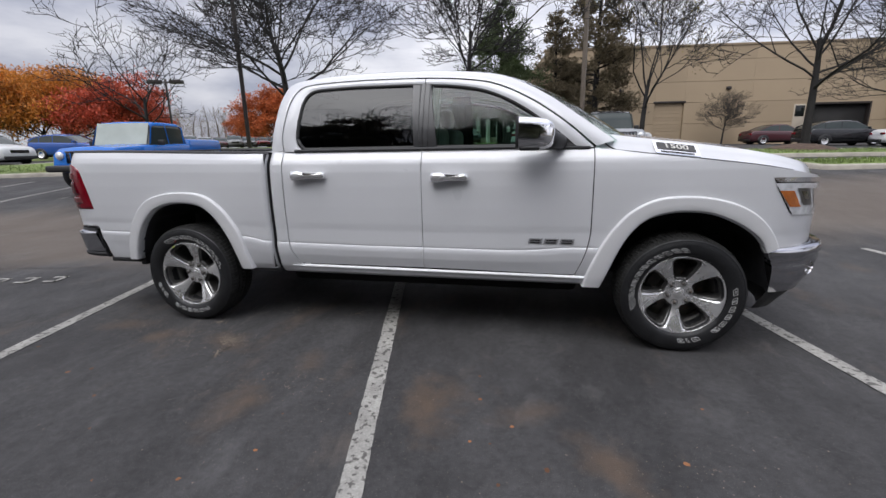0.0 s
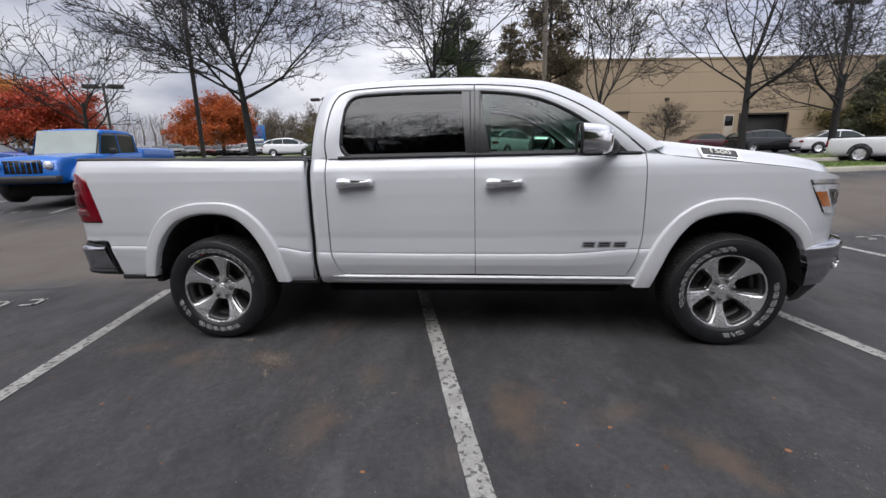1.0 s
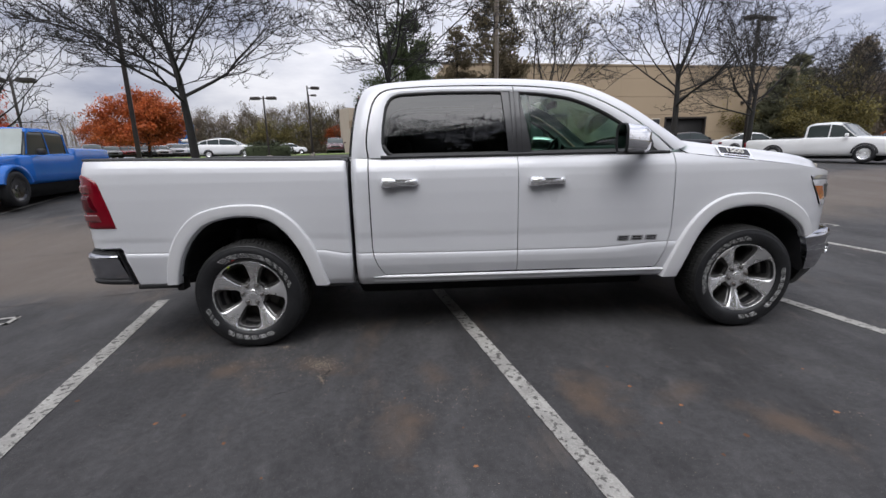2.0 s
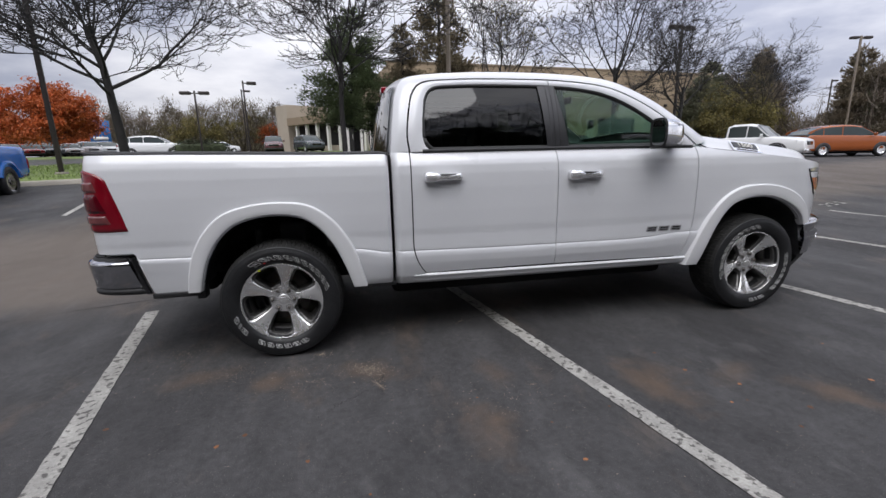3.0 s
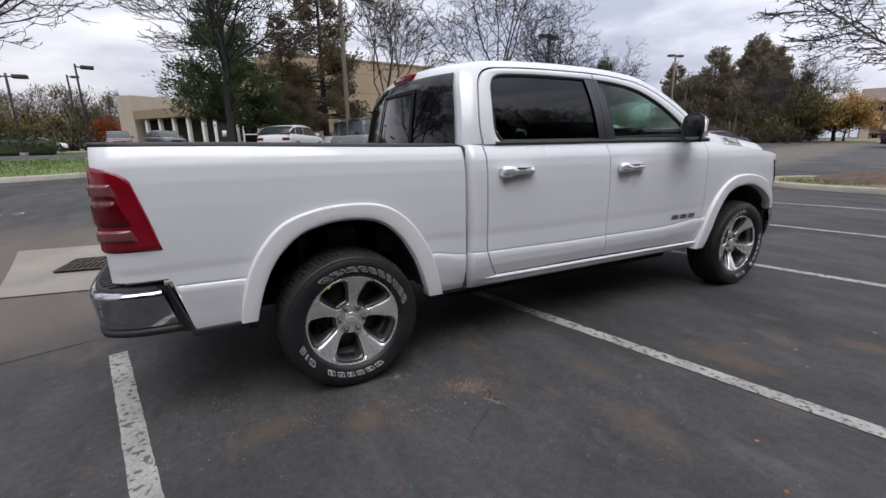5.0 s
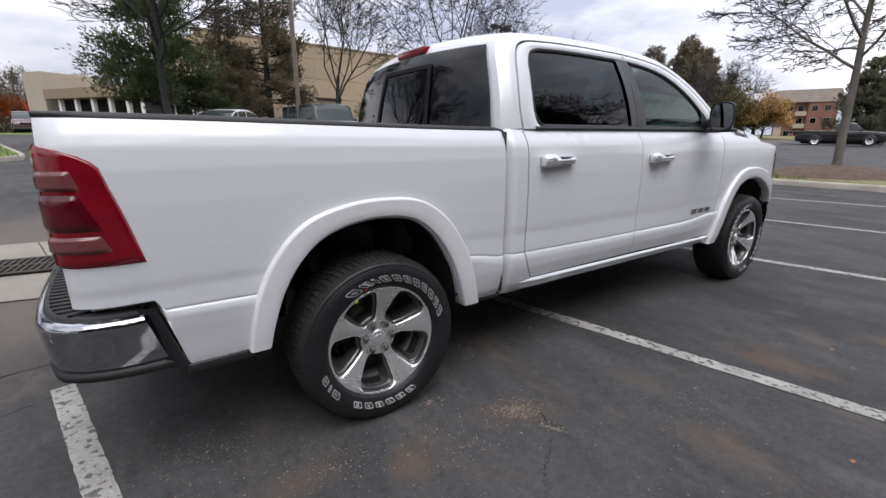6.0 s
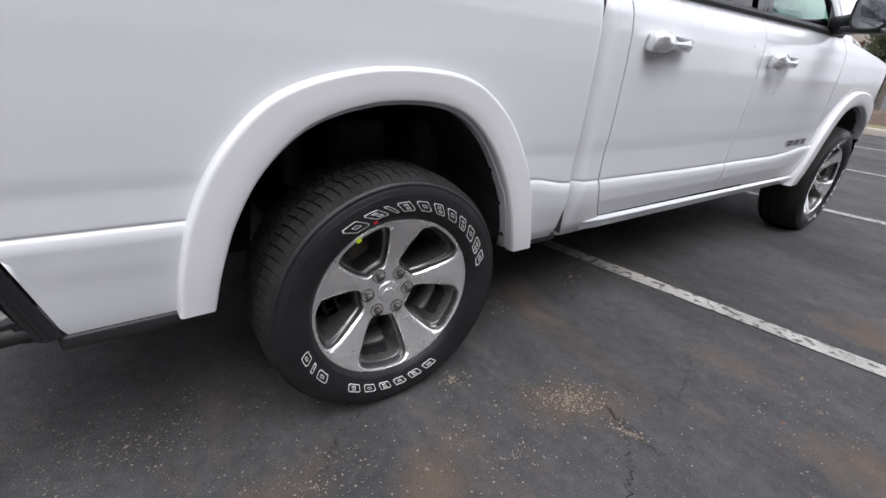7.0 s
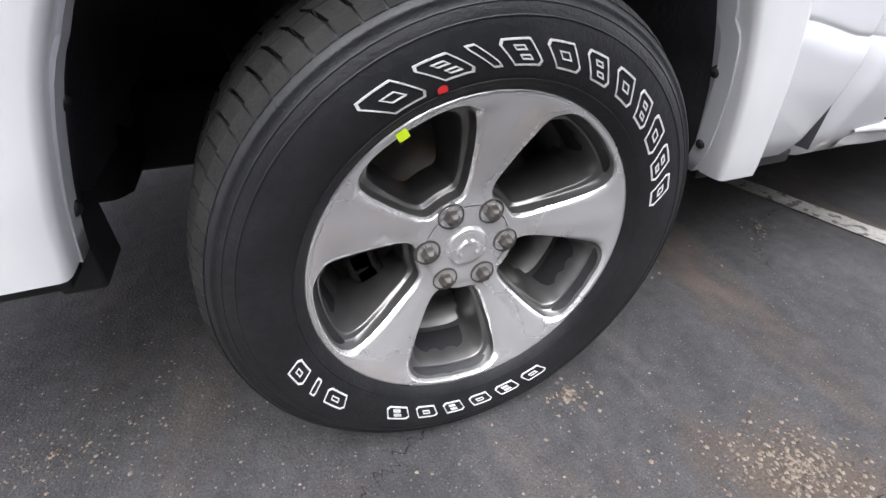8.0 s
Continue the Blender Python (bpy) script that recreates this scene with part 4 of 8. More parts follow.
        part("window_seal", bm, M["gasket"], door)
        bm = bmesh.new()
        xa, xb = (0.985, 1.945) if door is rear else (1.95, 3.06)
        grid(bm, lambda u, v: sided(far, xa + (xb - xa) * u, 0.010 - 0.010 * math.sin(math.pi * v), 1.338 + 0.024 * v - (0.008 * smooth(2.5, 3.06, xa + (xb - xa) * u))), 20, 4, flip=far)
        part("belt_moulding", bm, M["black"], door)
    for door, x0, x1, s0, s1 in ((rear, 1.872, 1.9465, 0.03, 0.0), (front, 1.9505, 2.055, 0.0, -0.070)):
        bm = bmesh.new()
        def pil(u, v, x0=x0, x1=x1, s0=s0, s1=s1):
            z = 1.350 + v * 0.452
            return sided(far, x0 + s0 * (0.5 - v) + (x1 + s1 * v - x0 - s0 * (0.5 - v)) * u, glass_y(z) - 0.001, z)
        grid(bm, pil, 6, 10, flip=far)
        part("pillar_trim", bm, M["pillar"], door, "black door pillar trim")
    bm = bmesh.new()
    grid(bm, lambda u, v: sided(far, 1.86 + 0.20 * u, glass_y(1.33 + 0.53 * v) + 0.022, 1.33 + 0.53 * v), 2, 8, flip=far)
    part("pillar_core", bm, M["gasket"], truck)
    bm = bmesh.new()
    grid(bm, lambda u, v: sided(far, 2.80 + 0.20 * u, glass_y(1.352 + v * (0.13 * (1 - u) + 0.004)) + 0.002, 1.352 + v * (0.145 * (1 - u) + 0.004)), 8, 6, flip=far)
    part("mirror_sail", bm, M["black"], front)
    # flares, drawn round the arches
    for opening, outer in ((REAR_OPEN, REAR_FLARE), (FRONT_OPEN, FRONT_FLARE)):
        a = rounded([(x, z, 0) for x, z in outer], 80)
        b = rounded([(x, z, 0) for x, z in opening], 80)
        lb = b if opening is REAR_OPEN else rounded([(x, z, 0) for x, z in opening + [(4.15, 0.58), (4.20, 0.40)]], 80)
        bm = bmesh.new()
        rows = []
        for f, out in ((0.0, -0.004), (0.015, 0.011), (0.045, 0.019), (0.085, 0.0228), (0.125, 0.024), (0.145, 0.0242), (0.17, 0.0242), (0.55, 0.0235), (0.9, 0.023), (0.97, 0.020), (1.0, 0.012)):
            rows.append([bm.verts.new(sided(far, p.x + (q.x - p.x) * f, flare_y(p.x + (q.x - p.x) * f, p.y + (q.y - p.y) * f, f) - out, p.y + (q.y - p.y) * f)) for p, q in zip(a, b)])
        for inward, sq in ((0.02, 0.0), (0.075, 0.012)):
            cx = sum(p.x for p in b) / len(b)
            rows.append([bm.verts.new(sided(far, q.x + (q.x - cx) * sq * 2, flare_y(q.x, q.y, 1.0) + inward, q.y + sq)) for q in b])
        for r0, r1 in zip(rows, rows[1:]):
            bridge(bm, r0, r1, flip=far)
        fl = part("wheel_flare", bm, M["flare"], truck, "white wheel arch flare")
        for i in (3, 9, 17, 62, 69, 76):
            q = b[i]
            d = Vector((b[min(i + 1, 79)].x - b[i - 1].x, 0, b[min(i + 1, 79)].y - b[i - 1].y)).normalized()
            nrm = Vector((d.z, 0, -d.x))
            bm = bmesh.new()
            lathe(bm, [(0.0, 0.006), (0.006, 0.006), (0.010, 0.002), (0.010, -0.006)], 12, axis="z")
            rot = nrm.to_track_quat("Z", "Y").to_matrix().to_4x4()
            bmesh.ops.transform(bm, matrix=Matrix.Translation(sided(far, q.x, flare_y(q.x, q.y, 1.0) + 0.035, q.y)) @ rot, verts=bm.verts[:])
            part("clip", bm, M["black"], fl)
        # liner inside the arch
        bm = bmesh.new()
        rows = []
        for dy, grow in ((0.0, 1.015), (0.075, 1.03), (0.12, 1.05), (0.35, 1.04), (0.62, 1.0)):
            cx = sum(p.x for p in lb) / len(lb)
            rows.append([bm.verts.new(sided(far, cx + (q.x - cx) * grow, dy, 0.40 + (q.y - 0.40) * grow + 0.012 * math.sin(i * 0.9) * (dy > 0.1))) for i, q in enumerate(lb)])
        for r0, r1 in zip(rows, rows[1:]):
            bridge(bm, r0, r1, flip=far)
        bm.faces.new(rows[-1])
        part("arch_liner", bm, M["liner"], truck, "black wheel arch liner")
        if opening is REAR_OPEN:
            # pressed ribs and the damper inside the well
            for x0, x1, z0, z1, y0 in ((-0.205, -0.150, 0.66, 0.835, 0.30), (-0.03, 0.145, 0.70, 0.870, 0.30), (0.285, 0.40, 0.66, 0.86, 0.34)):
                bm = bmesh.new()
                box(bm, x0, x1, *sorted((sided(far, 0, y0, 0).y, sided(far, 0, 0.60, 0).y)), z0, z1, 0.02, 2)
                part("well_rib", bm, M["well_steel"], truck, "grey steel rib in the wheel well")
            bm = bmesh.new()
            tube(bm, [sided(far, -0.30, 0.36, 0.42), sided(far, -0.26, 0.40, 0.66), sided(far, -0.24, 0.43, 0.80)], [0.030, 0.030, 0.020], 14)
            part("damper", bm, M["well_steel"], truck, "dark grey rear damper tube")
    handle(far, 0.980, 1.178, rear)
    handle(far, 2.018, 1.162, front)
    # black sill under the rear of the bed
    bm = bmesh.new()
    ya, yb = (0.0, 0.10) if not far else (2 * YC - 0.10, 2 * YC)
    box(bm, -0.78, -0.50, *sorted((sided(far, 0, -0.030, 0).y, sided(far, 0, 0.10, 0).y)), 0.468, 0.503, 0.006)
    box(bm, -0.535, -0.485, ya + 0.01, yb, 0.435, 0.53, 0.006)
    part("lower_sill", bm, M["black"], truck)
    bm = bmesh.new()
    box(bm, 0.50, 0.77, ya + 0.01, yb, 0.425, 0.455, 0.006)
    part("lower_sill", bm, M["black"], truck)
    # dark shell behind the shut lines
    bm = bmesh.new()
    grid(bm, lambda u, v: sided(far, 0.86 + 2.26 * u, 0.075, 0.46 + 0.88 * v), 4, 4)
    part("inner_shell", bm, M["gasket"], truck)
    # painted edge given the dark liner colour, standing in for shade in the gap
    bm = bmesh.new()
    grid(bm, lambda u, v: sided(far, 0.7475, -0.028 + 0.16 * u, 0.47 + 0.85 * v), 4, 8, flip=far)
    part("bed_front_edge", bm, M["liner"], truck, "front edge of the bed, coloured dark as shade in the cab gap")
    # bed rail cap
    bm = bmesh.new()
    prof = [(0.004, 1.325), (0.005, 1.334), (0.012, 1.341), (0.045, 1.345), (0.085, 1.343), (0.10, 1.334), (0.10, 1.31)]
    grid(bm, lambda u, v: sided(far, -1.021 + 1.776 * u, curve1([(i / 6, p[0]) for i, p in enumerate(prof)], v) + (side_y(-1.021 + 1.776 * u, 1.325) - side_y(0.0, 1.325)) * (1 - v), curve1([(i / 6, p[1]) for i, p in enumerate(prof)], v)), 30, 6, flip=not far)
    part("bed_rail_cap", bm, M["black"], truck, "black plastic bed rail cap")
    bm = bmesh.new()
    grid(bm, lambda u, v: sided(far, -0.97 + 1.70 * u, 0.10, 1.02 + 0.30 * v), 20, 6)
    part("bed_wall", bm, M["paint"], truck)

    # mirror
    mir = bmesh.new()
    def head(u, v):
        a = 2 * math.pi * u
        c, s = math.cos(a), math.sin(a)
        sx = abs(c) ** 0.6 * (1 if c > 0 else -1)
        sz = abs(s) ** 0.6 * (1 if s > 0 else -1)
        depth = [0.0, 0.045, 0.115, 0.175, 0.212, 0.230, 0.233][round(v * 6)]
        k_ = [1.0, 1.0, 0.985, 0.93, 0.78, 0.45, 0.0][round(v * 6)]
        return sided(far, 2.598 + depth, -0.203 + 0.080 * sx * k_ + 0.34 * depth, 1.438 + 0.097 * sz * k_ - 0.012 * depth / 0.23)
    grid(mir, head, 40, 6, flip=not far)
    part("mirror", mir, M["chrome"], front, "chrome capped door mirror")
    bm = bmesh.new()
    def rim_(u, v):
        a = 2 * math.pi * u
        c, s = math.cos(a), math.sin(a)
        sx = abs(c) ** 0.6 * (1 if c > 0 else -1)
        sz = abs(s) ** 0.6 * (1 if s > 0 else -1)
        k_ = [1.03, 1.0, 0.93, 0.90, 0.0][round(v * 4)]
        d_ = [0.014, -0.004, -0.006, 0.006, 0.008][round(v * 4)]
        return sided(far, 2.598 + d_, -0.203 + 0.080 * sx * k_, 1.438 + 0.097 * sz * k_)
    grid(bm, rim_, 40, 3, flip=far)
    tube(bm, [sided(far, 2.76, -0.15, 1.405), sided(far, 2.81, -0.10, 1.395), sided(far, 2.85, -0.04, 1.385), sided(far, 2.87, 0.02, 1.38)], [0.058, 0.060, 0.052, 0.05], 12)
    box(bm, 2.615, 2.74, *sorted((sided(far, 0, -0.262, 0).y, sided(far, 0, -0.09, 0).y)), 1.332, 1.362, 0.014, 3)
    part("mirror_housing", bm, M["black"], front, "black mirror housing and arm")
    bm = bmesh.new()
    vs_ = [bm.verts.new(sided(far, 2.603, -0.203 + 0.071 * abs(math.cos(a)) ** 0.6 * (1 if math.cos(a) > 0 else -1), 1.438 + 0.087 * abs(math.sin(a)) ** 0.6 * (1 if math.sin(a) > 0 else -1))) for a in [2 * math.pi * i / 40 for i in range(40)]]
    bm.faces.new(vs_)
    part("mirror_glass", bm, M["mirror"], front)

    # tail lamp: proud lens over the bed corner
    def lamp_pt(u, v, lift, inset=0.0):
        z = 1.262 - v * 0.350
        xf = -0.925 + 0.085 * v ** 0.9
        if v < 0.16:
            xf -= 0.10 * (1 - v / 0.16) ** 2
        x = xf + (-1.024 - xf) * u
        t = min(1.0, max(0.0, (-0.90 - x) / 0.13))
        out = Vector((-t, -(1 - t * 0.55), 0)).normalized() * lift
        return sided(far, x + out.x, side_y(x, z) + out.y, z)
    bm = bmesh.new()
    rows = grid(bm, lambda u, v: lamp_pt(u, v, 0.0 if u in (0.0,) or v in (0.0, 1.0) else 0.010), 18, 26, flip=not far)
    # wrap round the back of the corner
    back = [[v for v in rows[-1]]]
    for dx, dy in ((-0.012, 0.05), (-0.014, 0.11), (-0.010, 0.17)):
        back.append([bm.verts.new(v.co + Vector((dx, -dy if far else dy, 0))) for v in rows[-1]])
    for a, b in zip(back, back[1:]):
        bridge(bm, a, b, flip=not far)
    tail = part("tail_lamp", bm, M["red"], truck, "red wraparound tail lamp")
    for nm, u0, v0, u1, v1, mt in (("reverse_lens", 0.38, 0.17, 1.0, 0.31, "palelens"), ("brake_lens", 0.34, 0.34, 1.0, 0.67, "deepred"), ("lower_lens", 0.34, 0.71, 1.0, 0.86, "palelens")):
        bm = bmesh.new()
        grid(bm, lambda u, v: lamp_pt(u0 + 0.10 * (1 - v) * (v1 - v0) * 3 + (u1 - u0 - 0.10 * (1 - v) * (v1 - v0) * 3) * u, v0 + (v1 - v0) * v, 0.0095 + 0.0085 * smooth(0, 0.18, min(u * 1.4, v, 1 - v))), 20, 16, flip=not far)
        part(nm, bm, M[mt], tail)

    # head lamp on the front corner
    def hl_pt(u, v, lift):
        x = 4.085 + 0.150 * v ** 1.15 + (0.480 - 0.135 * v) * u
        z = (1.160 + 0.005 * u - 0.03 * u * u) * (1 - v) + (0.915 - 0.03 * u) * v
        return sided(far, x, side_y(x, z) - lift, z)
    bm = bmesh.new()
    grid(bm, lambda u, v: hl_pt(u, v, 0.004 if 0 < u < 1 and 0 < v < 1 else -0.004), 12, 10, flip=far)
    hl = part("head_lamp", bm, M["gloss_black"], truck, "head lamp with amber side marker")
    for nm, u0, u1, v0, v1, mt in (("reflector", 0.04, 0.95, 0.18, 0.96, "lamp"), ("amber_marker", 0.05, 0.27, 0.36, 0.76, "amber"), ("daylight_strip", 0.03, 0.95, 0.04, 0.15, "chrome"), ("projector_ring", 0.33, 0.58, 0.30, 0.72, "pocket"), ("projector", 0.39, 0.50, 0.36, 0.58, "gloss_black"), ("inner_lens", 0.66, 0.90, 0.30, 0.72, "chrome")):
        bm = bmesh.new()
        grid(bm, lambda u, v: hl_pt(u0 + (u1 - u0) * u + 0.05 * v, v0 + (v1 - v0) * v, {"reflector": 0.0075, "daylight_strip": 0.0085, "amber_marker": 0.010, "projector_ring": 0.010, "inner_lens": 0.010, "projector": 0.0125}[nm]), 8, 6, flip=far)
        part(nm, bm, M[mt], hl)
    # badge shapes
    for bx in (2.682, 2.786, 2.890):
        bm = bmesh.new()
        for x0, x1, lift, z0, z1 in ((0, 0.090, 0.003, 0.0, 0.038), (0.012, 0.078, 0.005, 0.022, 0.030), (0.012, 0.078, 0.005, 0.007, 0.014)):
            grid(bm, lambda u, v: sided(far, bx + x0 + (x1 - x0) * u + (z0 + (z1 - z0) * v) * 0.25, side_y(bx, 0.72 + z0) - lift, 0.711 + z0 + (z1 - z0) * v), 1, 1, flip=far)
        ob = part("badge_bar", bm, M["badge"], front, "grey and dark badge bar")
        ob.data.materials.append(M["gloss_black"])
        for pg in ob.data.polygons[1:]:
            pg.material_index = 1

# hood, roof, screens
bm = bmesh.new()
def hood(u, v):
    x = 3.10 + 1.46 * u
    e = side_y(x, 1.30) * 0 + (0.018 + (0.46 * ((x - 3.95) / 0.65) ** 2.7 if x > 3.95 else 0))
    y = e + (YC - e) * v
    d = y - e
    base = fender_top(x)
    rise = (0.100 - 0.020 * u) * smooth(0.0, 0.095, d - 0.012 - 0.10 * max(0, 0.12 - u)) + 0.040 * smooth(0.12, 0.9, d)
    return Vector((x + 0.10 * v * u, y, base + rise * (1 - 0.35 * u ** 6)))
for mirror_ in (False, True):
    grid(bm, lambda u, v: hood(u, v) if not mirror_ else Vector((hood(u, v).x, 2 * YC - hood(u, v).y, hood(u, v).z)), 40, 30, flip=mirror_)
bmesh.ops.remove_doubles(bm, verts=bm.verts[:], dist=0.0005)
part("hood", bm, M["paint"], truck, "white sculpted hood")
for far in (False, True):
    bm = bmesh.new()
    hb = bmesh.new()
    def plate(u, v, lift=0.0):
        x = 3.465 + 0.265 * u
        y = 0.040 + 0.060 * v
        b = hood((x - 3.10) / 1.46, (y - 0.018) / (YC - 0.018))
        n_ = Vector((0, -0.75, 0.66))
        return sided(far, x - 0.02 * v, b.y + n_.y * lift, b.z + n_.z * lift)
    grid(hb, lambda u, v: plate(u, v, 0.012), 8, 4, flip=far)
    bd = part("hood_badge", hb, M["chrome"], truck, "chrome hood badge with a black field and pale bars")
    bm = bmesh.new()
    grid(bm, lambda u, v: plate(0.07 + 0.86 * u, 0.40 + 0.50 * v, 0.0145), 4, 1, flip=far)
    part("badge_field", bm, M["gloss_black"], bd)
    tx = bpy.data.curves.new("badge_number", "FONT")
    tx.body, tx.align_x, tx.align_y, tx.extrude, tx.offset = "1500", "CENTER", "CENTER", 0.02, 0.018
    holder = bpy.data.objects.new("badge_number", tx)
    me = bpy.data.meshes.new_from_object(holder)
    bpy.data.objects.remove(holder)
    mid = plate(0.5, 0.66, 0.0165)
    ux = (plate(0.9, 0.66, 0.0165) - plate(0.1, 0.66, 0.0165)).normalized() * (-1 if far else 1)
    uy = (plate(0.5, 0.88, 0.0165) - plate(0.5, 0.42, 0.0165)).normalized()
    nz = ux.cross(uy).normalized()
    for v in me.vertices:
        v.co = mid + ux * v.co.x * 0.074 + uy * v.co.y * 0.046 + nz * v.co.z * 0.05
    me.materials.append(M["white_trim"])
    num = new("badge_number", me)
    num.parent = bd
    num["label"] = "white number 1500"
    bm = bmesh.new()
    grid(bm, lambda u, v: plate(0.12 + 0.74 * u, 0.16 + 0.14 * v, 0.0145), 1, 1, flip=far)
    part("badge_bar", bm, M["gloss_black"], bd)

for far in (False, True):
    bm = bmesh.new()
    seam = rounded([hood(u, v) for u, v in ((0.012, 0.16), (0.022, 0.11), (0.045, 0.055), (0.085, 0.022), (0.14, 0.010), (0.25, 0.006), (0.45, 0.004), (0.65, 0.004), (0.80, 0.004))], 60)
    tube(bm, [Vector((p.x, p.y if not far else 2 * YC - p.y, p.z + 0.003)) for p in seam], [0.0042] * 60, 6)
    part("hood_seam", bm, M["gasket"], truck, "dark shut line beside the hood")

def roof_pt(p, v, bow, crown):
    w = 1 - (2 * v - 1) ** 2
    y0 = glass_y(p.y) + 0.035
    return Vector((p.x + bow * w, y0 + (2 * YC - 2 * y0) * v, p.y + crown * (w ** 0.8)))
iw = next(i for i, p in enumerate(CE) if p.x > 2.44)
ir = next(i for i, p in enumerate(CE) if p.y > 1.835)
def roof_sheet(name, i0, i1, bow, crown, mat, label, parent=truck):
    bm = bmesh.new()
    pts = CE[i0:i1 + 1]
    n = len(pts) - 1
    rows = [[bm.verts.new(roof_pt(pts[i], v / 28, bow(i / n), crown(i / n))) for v in range(29)] for i in range(n + 1)]
    for a, b in zip(rows, rows[1:]):
        bridge(bm, a, b, flip=True)
    bm.normal_update()
    for f in bm.faces:
        if f.normal.dot(f.calc_center_median() - Vector((1.9, YC, 1.0))) < 0:
            f.normal_flip()
    return part(name, bm, M[mat], parent, label)
roof_sheet("roof", ir, iw, lambda t: -0.06 * (1 - t) ** 2 + 0.10 * t ** 3, lambda t: 0.035 + 0.02 * math.sin(math.pi * t), "paint", "white cab roof")
roof_sheet("windshield", iw, len(CE) - 1, lambda t: 0.10 + 0.20 * t, lambda t: 0.035 * (1 - t) - 0.02 * t, "clear_glass", "laminated windshield")
roof_sheet("cab_back", 0, ir, lambda t: -0.09 + 0.03 * t, lambda t: 0.035 * t, "paint", "white rear cab frame")
bm = bmesh.new()
def back_glass(u, v):
    z = 1.345 + 0.450 * u
    p = Vector((curve1([(q.y, q.x) for q in CE[:ir + 1]], z), z, 0))
    b = roof_pt(p, 0.028 + 0.944 * v, -0.09 + 0.03 * u, 0.035 * u)
    return Vector((b.x - 0.016, b.y, z + 0.02 * (1 - (2 * v - 1) ** 2) * u))
grid(bm, back_glass, 12, 28)
bm.normal_update()
for f in bm.faces:
    if f.normal.x > 0:
        f.normal_flip()
rw = part("rear_window", bm, M["dark_glass"], truck, "dark tinted sliding rear window")
for v0 in (0.31, 0.69):
    bm = bmesh.new()
    grid(bm, lambda u, v: back_glass(0.02 + 0.80 * u, v0 - 0.013 + 0.026 * v) - Vector((0.008, 0, 0)), 8, 1)
    part("slider_frame", bm, M["under"], rw)
bm = bmesh.new()
grid(bm, lambda u, v: back_glass(0.79 + 0.055 * v, 0.298 + 0.404 * u) - Vector((0.008, 0, 0)), 12, 1)
part("slider_rail", bm, M["under"], rw)
bm = bmesh.new()
box(bm, 0.775, 0.86, 0.80, 1.16, 1.818, 1.868, 0.012)
part("high_brake_lamp", bm, M["red"], truck, "red high mounted brake lamp")
bm = bmesh.new()
box(bm, 1.10, 1.22, YC - 0.04, YC + 0.04, 1.945, 1.965, 0.008)
part("roof_antenna", bm, M["gloss_black"], truck)
bm = bmesh.new()
grid(bm, lambda u, v: Vector((3.18 + 0.16 * math.sin(math.pi * v) + 0.10 * u, 0.12 + 1.72 * v, 1.385 - 0.005 * u + 0.012 * math.sin(9 * u))), 4, 20)
tube(bm, [Vector((3.30, 0.30, 1.405)), Vector((3.28, 0.7, 1.425)), Vector((3.22, 1.1, 1.45))], [0.010, 0.012, 0.006], 6)
part("wiper_cowl", bm, M["black"], truck, "black wiper cowl")

# tailgate, bed floor, cabin
bm = bmesh.new()
box(bm, -1.072, -1.012, 0.17, 2 * YC - 0.17, 0.77, 1.364, 0.015)
part("tailgate", bm, M["paint"], truck, "white tailgate")
bm = bmesh.new()
box(bm, -1.050, -1.010, 0.17, 2 * YC - 0.17, 1.360, 1.376, 0.006)
part("tailgate_cap", bm, M["black"], truck)
bm = bmesh.new()
box(bm, -0.98, 0.75, 0.66, 2 * YC - 0.66, 0.74, 0.78)
box(bm, -0.98, 0.75, 0.09, 0.66, 1.0, 1.04)
box(bm, -0.98, 0.75, 2 * YC - 0.66, 2 * YC - 0.09, 1.0, 1.04)
box(bm, 0.725, 0.752, 0.08, 2 * YC - 0.08, 0.5, 1.325)
part("bed_floor", bm, M["black"], truck)
bm = bmesh.new()
for y0 in (0.28, 1.08):
    box(bm, 2.02, 2.50, y0, y0 + 0.58, 0.85, 1.06, 0.05, 3)
    box(bm, 1.90, 2.06, y0 + 0.03, y0 + 0.55, 1.02, 1.52, 0.06, 3, Matrix.Translation((-0.06, 0, 0)))
    box(bm, 1.82, 1.92, y0 + 0.15, y0 + 0.43, 1.53, 1.70, 0.04, 3)
box(bm, 1.05, 1.18, 0.25, 1.71, 0.95, 1.50, 0.06, 3)
for y0 in (0.36, 0.86, 1.36):
    box(bm, 1.02, 1.10, y0, y0 + 0.24, 1.50, 1.64, 0.03, 3)
box(bm, 1.12, 1.62, 0.25, 1.71, 0.86, 1.03, 0.05, 3)
part("seats", bm, M["seatgrey"], truck, "dark leather cabin seats")
bm = bmesh.new()
box(bm, 2.72, 3.14, 0.12, 2 * YC - 0.12, 0.95, 1.33, 0.07, 4)
box(bm, 2.84, 3.16, 0.16, 2 * YC - 0.16, 1.28, 1.40, 0.05, 4)
grid(bm, lambda u, v: Vector((3.125, 0.06 + (2 * YC - 0.12) * u, 1.0 + (hood(0.017, min(1.0, 2 * min(u, 1 - u))).z - 1.006) * v)), 30, 3)
box(bm, 0.80, 3.10, 0.10, 2 * YC - 0.10, 0.55, 0.60)
box(bm, 0.80, 0.83, 0.12, 2 * YC - 0.12, 0.60, 1.33)
box(bm, 2.1, 2.75, YC - 0.12, YC + 0.12, 0.6, 1.0, 0.04, 3)
part("dashboard", bm, M["interior"], truck, "dark dashboard and cabin floor")
bm = bmesh.new()
